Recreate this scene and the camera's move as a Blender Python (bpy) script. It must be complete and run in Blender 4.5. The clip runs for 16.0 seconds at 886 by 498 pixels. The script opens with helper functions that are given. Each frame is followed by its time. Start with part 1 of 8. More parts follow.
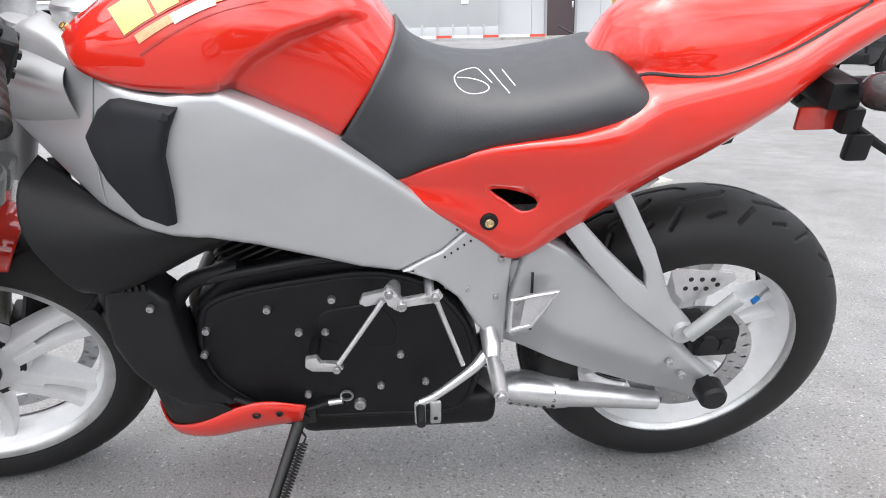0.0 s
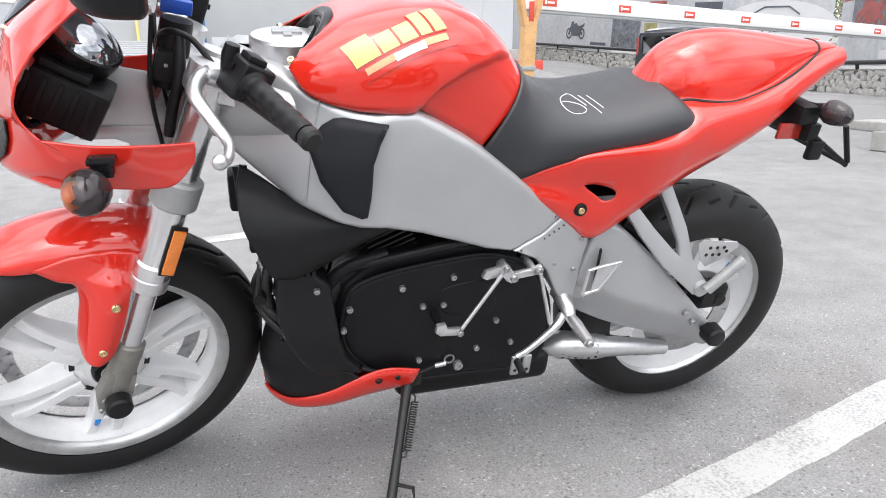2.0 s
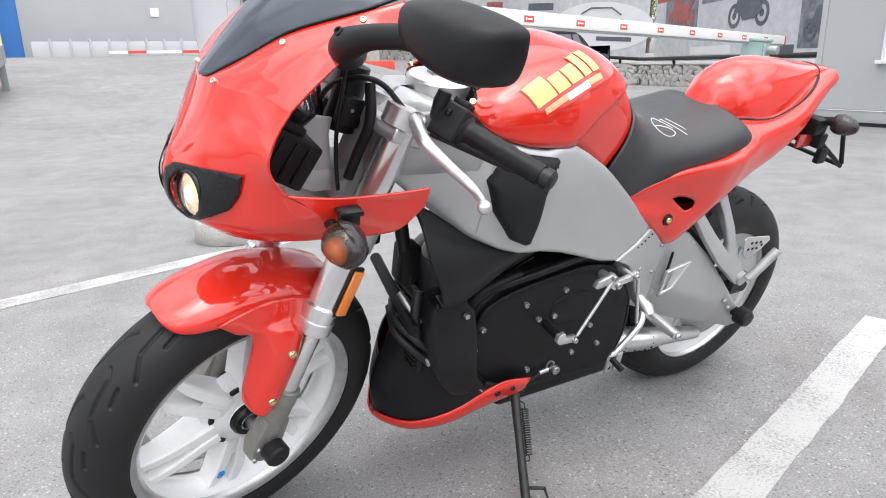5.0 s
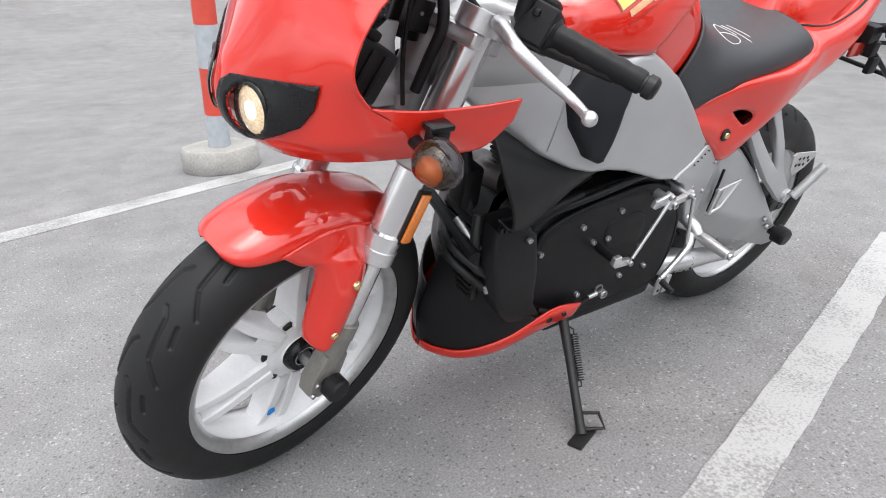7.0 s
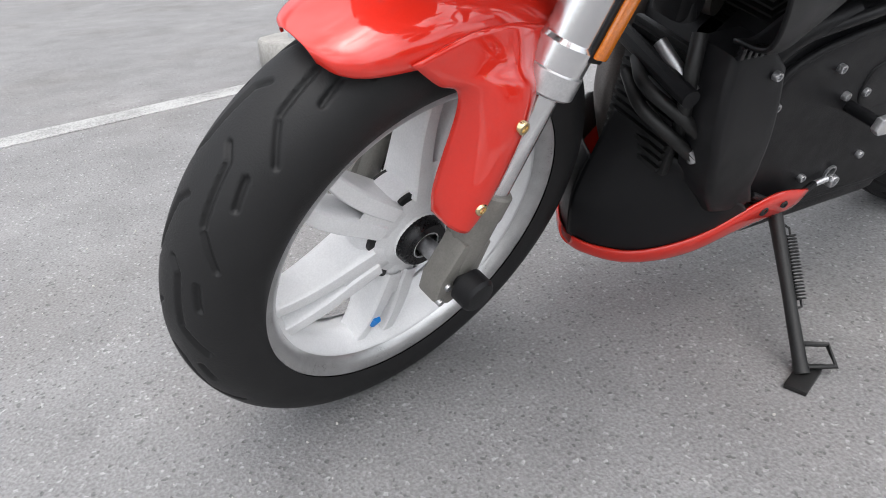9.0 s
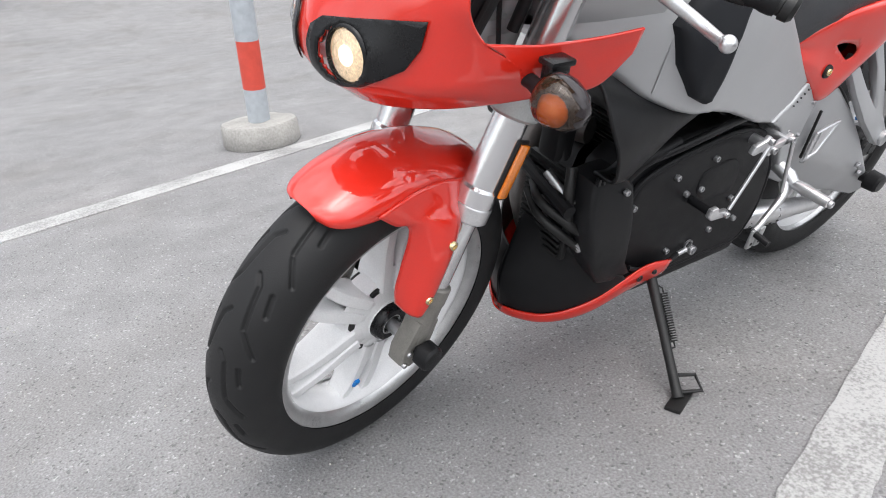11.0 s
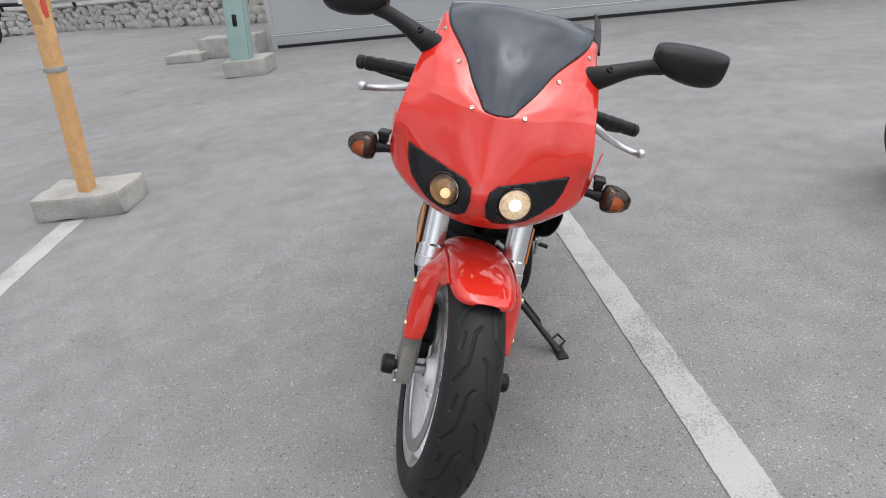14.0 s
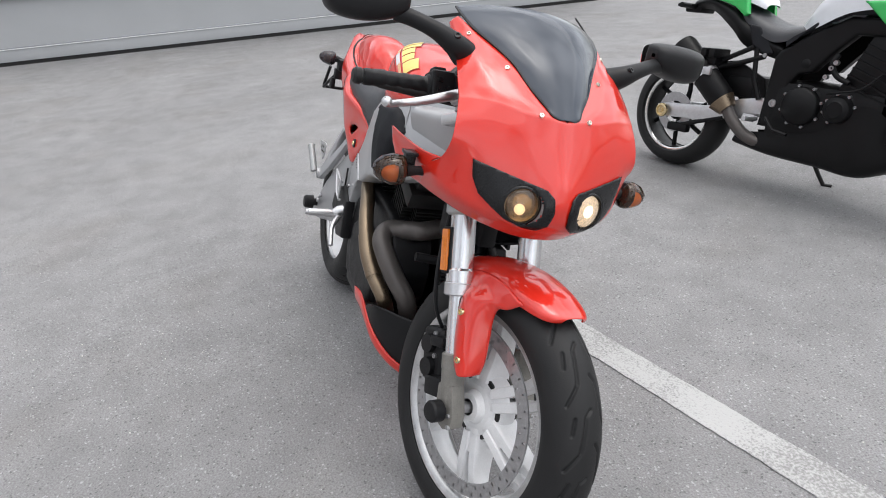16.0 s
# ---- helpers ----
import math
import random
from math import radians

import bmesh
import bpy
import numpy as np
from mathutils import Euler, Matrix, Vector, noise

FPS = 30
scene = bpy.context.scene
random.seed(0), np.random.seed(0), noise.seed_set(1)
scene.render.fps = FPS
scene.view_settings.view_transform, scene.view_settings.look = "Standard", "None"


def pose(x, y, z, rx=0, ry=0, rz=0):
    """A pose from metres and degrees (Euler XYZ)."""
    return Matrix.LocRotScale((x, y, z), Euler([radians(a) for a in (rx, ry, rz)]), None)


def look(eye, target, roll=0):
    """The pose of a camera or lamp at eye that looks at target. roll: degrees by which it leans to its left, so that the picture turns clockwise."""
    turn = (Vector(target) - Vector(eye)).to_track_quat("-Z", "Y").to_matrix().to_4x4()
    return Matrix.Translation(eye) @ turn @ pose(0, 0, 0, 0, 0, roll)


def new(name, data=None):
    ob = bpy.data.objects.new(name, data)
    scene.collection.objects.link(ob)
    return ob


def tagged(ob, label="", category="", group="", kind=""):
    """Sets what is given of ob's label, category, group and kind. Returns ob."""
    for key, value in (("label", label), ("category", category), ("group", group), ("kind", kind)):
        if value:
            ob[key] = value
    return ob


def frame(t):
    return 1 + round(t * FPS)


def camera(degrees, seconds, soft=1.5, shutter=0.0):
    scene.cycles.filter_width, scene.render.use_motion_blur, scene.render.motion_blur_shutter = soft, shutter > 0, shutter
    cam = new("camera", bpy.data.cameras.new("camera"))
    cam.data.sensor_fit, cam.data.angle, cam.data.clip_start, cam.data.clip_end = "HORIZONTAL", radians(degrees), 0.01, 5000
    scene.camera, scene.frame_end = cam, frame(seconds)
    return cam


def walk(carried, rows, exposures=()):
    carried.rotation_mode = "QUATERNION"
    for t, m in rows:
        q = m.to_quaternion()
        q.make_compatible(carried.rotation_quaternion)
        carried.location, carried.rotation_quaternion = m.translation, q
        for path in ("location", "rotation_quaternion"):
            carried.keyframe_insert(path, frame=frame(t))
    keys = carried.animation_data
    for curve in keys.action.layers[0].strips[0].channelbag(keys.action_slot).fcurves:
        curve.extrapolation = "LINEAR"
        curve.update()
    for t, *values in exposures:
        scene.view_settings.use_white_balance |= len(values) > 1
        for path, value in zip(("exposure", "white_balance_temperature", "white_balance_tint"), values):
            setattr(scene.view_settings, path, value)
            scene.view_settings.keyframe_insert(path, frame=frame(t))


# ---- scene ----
cam = camera(68.1, 16.0, soft=1.0)
PATH = [
    (0, (0.133, -1.27, 0.817), (0.251, 0.647, 0.258), -1.2),
    (0.5, (0.001, -1.404, 0.829), (0.313, 0.514, 0.354), 0.5),
    (1, (-0.114, -1.46, 0.813), (0.292, 0.435, 0.32), 1.1),
    (1.5, (-0.237, -1.465, 0.823), (0.269, 0.399, 0.304), 0.6),
    (2, (-0.367, -1.459, 0.853), (0.193, 0.385, 0.319), -0.2),
    (2.5, (-0.531, -1.489, 0.883), (0.187, 0.302, 0.359), -1.2),
    (3, (-0.625, -1.477, 0.897), (0.169, 0.283, 0.374), 0.8),
    (3.5, (-0.687, -1.418, 0.891), (0.213, 0.285, 0.354), -1.3),
    (4, (-0.754, -1.35, 0.901), (0.168, 0.337, 0.35), -1.3),
    (4.2, (-0.773, -1.329, 0.905), (0.146, 0.362, 0.361), -1.1),
    (6.3, (-1.043, -1.271, 0.951), (0.042, 0.3, 0.355), -1.6),
    (6.5, (-1.042, -1.245, 0.946), (0.041, 0.31, 0.308), -1.2),
    (7, (-0.993, -1.149, 0.898), (0.013, 0.406, 0.144), -1.7),
    (7.5, (-0.912, -0.995, 0.807), (-0.043, 0.594, -0.041), -2.7),
    (8, (-0.924, -0.87, 0.699), (-0.216, 0.737, -0.254), -5.8),
    (8.2, (-0.94, -0.814, 0.655), (-0.252, 0.792, -0.307), -4.7),
    (10.3, (-0.954, -0.823, 0.744), (-0.077, 0.736, -0.152), -2.8),
    (10.5, (-0.972, -0.884, 0.781), (-0.093, 0.67, -0.121), -3.0),
    (11, (-1.057, -1.042, 0.854), (-0.14, 0.532, 0.03), -5.0),
    (11.5, (-1.127, -1.133, 0.98), (-0.136, 0.422, 0.205), -6.4),
    (12, (-1.362, -1.085, 1.04), (-0.142, 0.293, 0.257), -8.3),
    (12.5, (-1.55, -0.95, 1.08), (-0.137, 0.191, 0.242), -7.1),
    (13, (-1.696, -0.759, 1.149), (-0.135, 0.211, 0.36), -8.5),
    (13.5, (-1.846, -0.577, 1.204), (-0.096, 0.04, 0.458), -8.1),
    (14, (-1.944, -0.401, 1.231), (-0.168, -0.018, 0.395), -6.8),
    (14.5, (-1.904, -0.177, 1.226), (-0.109, -0.002, 0.362), -7.0),
    (15, (-1.856, 0.004, 1.249), (-0.033, -0.164, 0.444), -6.1),
    (15.5, (-1.842, 0.191, 1.291), (-0.065, -0.198, 0.459), -6.2),
    (16, (-1.753, 0.321, 1.260), (-0.037, -0.214, 0.382), -4.2),
]
walk(cam, [(t, look(eye, target, roll)) for t, eye, target, roll in PATH], [(0, 1.47), (4, 1.35), (6.5, 1.22), (8, 1.05), (10.5, 1.1), (11.5, 1.18), (12.3, 0.98), (13.5, 0.67), (14.5, 0.78), (16, 0.90)])

# ---- light ----
world = bpy.data.worlds.new("world")
scene.world = world
world.use_nodes = True
wn = world.node_tree.nodes
sky = wn.new("ShaderNodeTexSky")
sky.sky_type = "NISHITA"
sky.sun_disc = False
sky.sun_elevation, sky.sun_rotation = radians(75), radians(200)
sky.air_density, sky.dust_density, sky.ozone_density = 1.0, 3.0, 1.0
grey = wn.new("ShaderNodeHueSaturation")      # a closed, colourless cloud cover
grey.inputs["Saturation"].default_value = 0.22
wl = world.node_tree.links
wl.new(sky.outputs[0], grey.inputs["Color"])
where = wn.new("ShaderNodeTexCoord")
puffs = wn.new("ShaderNodeTexNoise")          # uneven clouds
puffs.inputs["Scale"].default_value, puffs.inputs["Detail"].default_value, puffs.inputs["Roughness"].default_value = 2.6, 6, 0.55
span = wn.new("ShaderNodeMapRange")
for key, v in (("From Min", 0.36), ("From Max", 0.64), ("To Min", 0.50), ("To Max", 1.55)):
    span.inputs[key].default_value = v
shade = wn.new("ShaderNodeVectorMath")
shade.operation = "SCALE"
wl.new(where.outputs["Generated"], puffs.inputs["Vector"])
wl.new(puffs.outputs["Fac"], span.inputs["Value"])
wl.new(grey.outputs[0], shade.inputs[0])
wl.new(span.outputs[0], shade.inputs["Scale"])
wl.new(shade.outputs[0], wn["Background"].inputs[0])
wn["Background"].inputs[1].default_value = 0.15
sun = new("sun", bpy.data.lights.new("sun", "SUN"))
sun.data.energy, sun.data.angle, sun.data.color = 0.7, radians(110), (1.0, 0.98, 0.96)
sun.matrix_world = look((0.8, -2.2, 12), (0, 0, 0))

# ---- materials ----
def mat(name, color, rough=0.5, metal=0.0, coat=0.0, bump=0.0, scale=40.0, vary=0.12, spec=0.5, emit=0.0, fine=400.0, coat_rough=0.05, coat_ior=1.5):
    """A surface with colour and gloss that vary at two scales."""
    m = bpy.data.materials.new(name)
    m.use_nodes = True
    n, l = m.node_tree.nodes, m.node_tree.links
    b = n["Principled BSDF"]
    b.inputs["Base Color"].default_value = (*color, 1)
    b.inputs["Roughness"].default_value = rough
    b.inputs["Metallic"].default_value = metal
    b.inputs["Coat Weight"].default_value = coat
    b.inputs["Coat Roughness"].default_value = coat_rough
    b.inputs["Coat IOR"].default_value = coat_ior
    b.inputs["Specular IOR Level"].default_value = spec
    if emit:
        b.inputs["Emission Color"].default_value = (*color, 1)
        b.inputs["Emission Strength"].default_value = emit
    if vary:
        tc = n.new("ShaderNodeTexCoord")
        a, f = n.new("ShaderNodeTexNoise"), n.new("ShaderNodeTexNoise")
        a.inputs["Scale"].default_value, a.inputs["Detail"].default_value = scale, 5
        f.inputs["Scale"].default_value, f.inputs["Detail"].default_value = fine, 3
        l.new(tc.outputs["Object"], a.inputs["Vector"])
        l.new(tc.outputs["Object"], f.inputs["Vector"])
        add = n.new("ShaderNodeMath")
        add.operation = "ADD"
        l.new(a.outputs["Fac"], add.inputs[0])
        l.new(f.outputs["Fac"], add.inputs[1])
        ramp = n.new("ShaderNodeMapRange")
        ramp.inputs["From Min"].default_value, ramp.inputs["From Max"].default_value = 0.6, 1.4
        ramp.inputs["To Min"].default_value, ramp.inputs["To Max"].default_value = 1 - vary, 1 + vary
        l.new(add.outputs[0], ramp.inputs["Value"])
        mul = n.new("ShaderNodeVectorMath")
        mul.operation = "SCALE"
        mul.inputs[0].default_value = color
        l.new(ramp.outputs[0], mul.inputs["Scale"])
        l.new(mul.outputs[0], b.inputs["Base Color"])
        rr = n.new("ShaderNodeMapRange")
        rr.inputs["From Min"].default_value, rr.inputs["From Max"].default_value = 0.6, 1.4
        rr.inputs["To Min"].default_value, rr.inputs["To Max"].default_value = max(0.02, rough * (1 - vary)), min(1, rough * (1 + vary))
        l.new(add.outputs[0], rr.inputs["Value"])
        l.new(rr.outputs[0], b.inputs["Roughness"])
        if bump:
            bp = n.new("ShaderNodeBump")
            bp.inputs["Strength"].default_value, bp.inputs["Distance"].default_value = bump, 0.002
            l.new(f.outputs["Fac"], bp.inputs["Height"])
            l.new(bp.outputs[0], b.inputs["Normal"])
    return m


RED = mat("red_paint", (0.64, 0.022, 0.011), 0.38, coat=1.0, vary=0.04, scale=9, spec=0.1, coat_rough=0.015, coat_ior=1.68)
SILVER = mat("silver_frame_paint", (0.46, 0.465, 0.475), 0.40, metal=0.5, vary=0.06, scale=14, bump=0.05, fine=900)
SEAT = mat("black_vinyl", (0.020, 0.021, 0.025), 0.43, spec=0.7, vary=0.18, bump=0.25, fine=900)
PLASTIC = mat("black_plastic", (0.0095, 0.0095, 0.0105), 0.42, vary=0.2, spec=0.25, bump=0.15, fine=700)
SMOOTHBLACK = mat("black_smooth_plastic", (0.008, 0.008, 0.009), 0.28, vary=0.12, spec=0.3)
PAD = mat("grey_rubber_pad", (0.014, 0.015, 0.018), 0.6, spec=0.22, vary=0.12, bump=0.2, fine=1200)
ENGINE = mat("black_engine_paint", (0.0075, 0.0075, 0.0085), 0.45, vary=0.25, spec=0.22, bump=0.25, fine=600)
RUBBER = mat("tyre_rubber", (0.014, 0.014, 0.0145), 0.55, spec=0.3, vary=0.25, bump=0.2, scale=18, fine=500)
WHEEL = mat("white_wheel_paint", (0.80, 0.80, 0.805), 0.38, vary=0.10, scale=20, coat=0.3)
RIMLIP = mat("worn_bare_rim", (0.55, 0.55, 0.55), 0.33, metal=0.85, vary=0.25, scale=30, fine=700)
ALU = mat("bare_aluminium", (0.66, 0.66, 0.67), 0.32, metal=0.85, vary=0.12, scale=60)
FORK = mat("polished_fork_tube", (0.72, 0.72, 0.73), 0.22, metal=0.9, vary=0.08, scale=50)
CAST = mat("warm_grey_casting", (0.235, 0.225, 0.205), 0.5, metal=0.35, vary=0.2, scale=60, bump=0.2)
LUG = mat("grey_cast_metal", (0.42, 0.43, 0.43), 0.5, metal=0.6, vary=0.15, bump=0.2)
STEEL = mat("steel_disc", (0.45, 0.45, 0.46), 0.35, metal=0.9, vary=0.2, scale=80)
DARKSTEEL = mat("dark_steel", (0.03, 0.03, 0.03), 0.45, metal=0.6, vary=0.3)
HEADER = mat("dark_header_steel", (0.11, 0.10, 0.095), 0.42, metal=0.55, vary=0.3, scale=14)
EXHAUST = mat("heat_tinted_steel", (0.26, 0.20, 0.14), 0.34, metal=0.9, vary=0.3, scale=12)
SCREW = mat("bright_screw", (0.70, 0.66, 0.58), 0.28, metal=0.9, vary=0.1)
BRASS = mat("gilt_screw", (0.75, 0.6, 0.35), 0.25, metal=1.0, vary=0.1)
SIGBULB = mat("amber_bulb", (0.85, 0.25, 0.015), 0.25, coat=1.0, vary=0.1)
AMBER = mat("amber_lens", (0.75, 0.20, 0.012), 0.2, coat=1.0, vary=0.12, scale=200)
REDLENS = mat("red_lens", (0.42, 0.03, 0.02), 0.2, coat=1.0, vary=0.12, scale=200)
YELLOW = mat("yellow_sticker", (0.86, 0.63, 0.17), 0.4, vary=0.1, coat=0.3)
GILT = mat("pale_gilt_sticker", (0.72, 0.40, 0.22), 0.4, vary=0.25, scale=160)
CHALK = mat("white_chalk", (0.75, 0.75, 0.75), 0.9, vary=0.25, fine=1500)
BLUE = mat("blue_plastic", (0.01, 0.2, 0.6), 0.3, vary=0.1)
CONCRETE = mat("worn_concrete", (0.34, 0.33, 0.31), 0.9, vary=0.3, scale=8, bump=0.8, fine=90)
WHITEPAINT = mat("white_metal_paint", (0.74, 0.74, 0.73), 0.45, vary=0.08, scale=3)
POSTRED = mat("red_band_paint", (0.6, 0.07, 0.045), 0.5, vary=0.15, scale=25)
POSTWHITE = mat("grey_white_band_paint", (0.40, 0.43, 0.46), 0.5, vary=0.2, scale=25)
WOOD = mat("yellow_painted_wood", (0.62, 0.36, 0.16), 0.6, vary=0.22, scale=14, bump=0.4, fine=120)
GREENPAINT = mat("pale_green_steel", (0.30, 0.42, 0.40), 0.45, vary=0.12, scale=6)
SIDING = mat("grey_siding", (0.40, 0.41, 0.42), 0.55, vary=0.06, scale=1.5, bump=0.1)
SIDING_DARK = mat("dark_grey_plinth", (0.27, 0.28, 0.29), 0.6, vary=0.1, scale=2)
FRAMEWHITE = mat("white_window_frame", (0.78, 0.78, 0.78), 0.35, vary=0.04)
STONE = mat("rubble_stone", (0.47, 0.455, 0.43), 0.85, vary=0.3, scale=3, bump=0.6, fine=40)
MORTAR = mat("dark_mortar", (0.16, 0.155, 0.15), 0.95, vary=0.3, scale=5)
CARBLACK = mat("black_car_paint", (0.012, 0.013, 0.016), 0.2, coat=1.0, vary=0.08)
KBLACK = mat("deep_black_plastic", (0.0045, 0.0045, 0.005), 0.45, vary=0.2, spec=0.22, bump=0.15, fine=700)
KGREEN = mat("bright_green_paint", (0.02, 0.46, 0.09), 0.25, coat=1.0, vary=0.05)
KWHITE = mat("pearl_white_paint", (0.68, 0.70, 0.73), 0.3, coat=0.8, vary=0.05)
BLUEPLUG = mat("blue_plastic", (0.01, 0.07, 0.42), 0.35, vary=0.1)
LAMPON = mat("lit_lamp", (0.78, 0.58, 0.38), 0.25, vary=0.5, scale=160, emit=0.34, coat=1.0)
LAMPCORE = mat("lamp_core", (1.0, 0.90, 0.74), 0.2, vary=0, emit=0.9)
LAMPDIM = mat("warm_reflector_bulb", (1.0, 0.72, 0.38), 0.3, vary=0, emit=0.5)
CHROME = mat("lamp_reflector", (0.85, 0.84, 0.82), 0.12, metal=1.0, vary=0.1, scale=300)
GAUGEGLASS = mat("shiny_gauge_glass", (0.42, 0.43, 0.45), 0.07, metal=0.9, vary=0.2, scale=30)
DULLBOWL = mat("tinted_reflector", (0.34, 0.26, 0.19), 0.22, metal=1.0, vary=0.35, scale=160)
# opaque pale base: reflections and the see-through view put into colour
CARGLASS = mat("car_window_glass", (0.20, 0.215, 0.23), 0.05, vary=0.35, scale=1.2, coat=1.0)
DOORBROWN = mat("brown_door_paint", (0.06, 0.04, 0.045), 0.5, vary=0.1)
BLUEPANEL = mat("blue_sheet", (0.03, 0.16, 0.45), 0.5, vary=0.1, scale=2)
CLADDING = mat("pale_cladding", (0.46, 0.47, 0.49), 0.55, vary=0.06, scale=0.6)
RAMPGREY = mat("galvanised_ramp_steel", (0.27, 0.28, 0.29), 0.55, vary=0.12, scale=2)
BANNER = mat("grey_banner_cloth", (0.50, 0.51, 0.53), 0.7, vary=0.22, scale=0.5, fine=5)
BANNERDARK = mat("dark_banner_print", (0.10, 0.11, 0.13), 0.7, vary=0.4, scale=1.5, fine=9)
PRINTDARK = mat("dark_photo_print", (0.17, 0.18, 0.20), 0.7, vary=0.75, scale=2.2, fine=7)
PRINTRED = mat("faded_red_print", (0.34, 0.10, 0.09), 0.7, vary=0.5, scale=2.5, fine=8)
PRINTOLIVE = mat("faded_yellow_print", (0.36, 0.33, 0.14), 0.7, vary=0.5, scale=3, fine=9)
BANNERLIGHT = mat("pale_banner_print", (0.66, 0.66, 0.67), 0.7, vary=0.1, scale=1)
ORANGE = mat("orange_container_paint", (0.5, 0.12, 0.06), 0.6, vary=0.15, scale=1)
LEAF = mat("leaf", (0.10, 0.11, 0.03), 0.6, vary=0.4, scale=2)
BARK = mat("bark", (0.12, 0.10, 0.08), 0.9, vary=0.3)


def glass(name, tint, rough=0.02, mix=0.0):
    """A clear or smoked pane."""
    m = bpy.data.materials.new(name)
    m.use_nodes = True
    b = m.node_tree.nodes["Principled BSDF"]
    b.inputs["Base Color"].default_value = (*tint, 1)
    b.inputs["Roughness"].default_value = rough
    b.inputs["Transmission Weight"].default_value = 1 - mix
    b.inputs["IOR"].default_value = 1.45
    return m


CLEAR = glass("clear_lens", (0.97, 0.96, 0.94))
SMOKED = glass("smoked_lens", (0.60, 0.34, 0.20), 0.05, 0.04)
DARKLENS = glass("dark_smoked_lens", (0.06, 0.05, 0.055), 0.06, 0.5)
SCREEN = glass("dark_tinted_screen", (0.055, 0.066, 0.085), 0.05, 0.85)
WINDOW = mat("window_glass", (0.035, 0.04, 0.045), 0.06, vary=0.1, scale=0.6, coat=1.0)


def asphalt():
    m = bpy.data.materials.new("weathered_asphalt")
    m.use_nodes = True
    n, l = m.node_tree.nodes, m.node_tree.links
    b = n["Principled BSDF"]
    tc = n.new("ShaderNodeTexCoord")

    def noisy(scale, detail, lo, hi, to0, to1):
        t = n.new("ShaderNodeTexNoise")
        t.inputs["Scale"].default_value, t.inputs["Detail"].default_value = scale, detail
        l.new(tc.outputs["Object"], t.inputs["Vector"])
        r = n.new("ShaderNodeMapRange")
        for key, v in (("From Min", lo), ("From Max", hi), ("To Min", to0), ("To Max", to1)):
            r.inputs[key].default_value = v
        l.new(t.outputs["Fac"], r.inputs["Value"])
        return r.outputs[0], t.outputs["Fac"]

    def times(a, c):
        x = n.new("ShaderNodeMath")
        x.operation = "MULTIPLY"
        l.new(a, x.inputs[0])
        l.new(c, x.inputs[1])
        return x.outputs[0]

    big, _ = noisy(0.55, 4, 0.3, 0.7, 0.89, 1.09)
    mid, _ = noisy(6, 8, 0.3, 0.7, 0.89, 1.09)
    grain, g = noisy(190, 7, 0.32, 0.68, 0.76, 1.24)
    cell = n.new("ShaderNodeTexVoronoi")
    cell.inputs["Scale"].default_value = 190
    l.new(tc.outputs["Object"], cell.inputs["Vector"])
    spots = n.new("ShaderNodeMapRange")          # pale stones in the binder
    for key, v in (("From Min", 0.955), ("From Max", 0.985), ("To Min", 1.0), ("To Max", 1.55)):
        spots.inputs[key].default_value = v
    sep = n.new("ShaderNodeSeparateColor")
    l.new(cell.outputs["Color"], sep.inputs[0])
    l.new(sep.outputs[0], spots.inputs["Value"])
    pits = n.new("ShaderNodeMapRange")           # dark gaps where stones are gone
    for key, v in (("From Min", 0.02), ("From Max", 0.06), ("To Min", 0.60), ("To Max", 1.0)):
        pits.inputs[key].default_value = v
    l.new(sep.outputs[1], pits.inputs["Value"])
    scuff, _ = noisy(1.7, 9, 0.56, 0.68, 1.0, 1.12)
    stain, _ = noisy(2.1, 5, 0.66, 0.76, 1.0, 0.84)
    v = times(times(times(times(times(times(big, mid), grain), spots.outputs[0]), pits.outputs[0]), scuff), stain)
    col = n.new("ShaderNodeVectorMath")
    col.operation = "SCALE"
    col.inputs[0].default_value = (0.224, 0.222, 0.224)
    l.new(v, col.inputs["Scale"])
    soil, _ = noisy(1.3, 7, 0.50, 0.68, 0.0, 0.55)   # brownish dirt in patches
    dirt = n.new("ShaderNodeMix")
    dirt.data_type = "RGBA"
    dirt.blend_type = "MULTIPLY"
    dirt.inputs["B"].default_value = (0.86, 0.83, 0.80, 1)
    l.new(soil, dirt.inputs["Factor"])
    l.new(col.outputs[0], dirt.inputs["A"])
    l.new(dirt.outputs["Result"], b.inputs["Base Color"])
    b.inputs["Roughness"].default_value = 0.88
    bp = n.new("ShaderNodeBump")
    bp.inputs["Strength"].default_value, bp.inputs["Distance"].default_value = 0.7, 0.004
    l.new(times(g, cell.outputs["Distance"]), bp.inputs["Height"])
    l.new(bp.outputs[0], b.inputs["Normal"])
    return m


ASPHALT = asphalt()


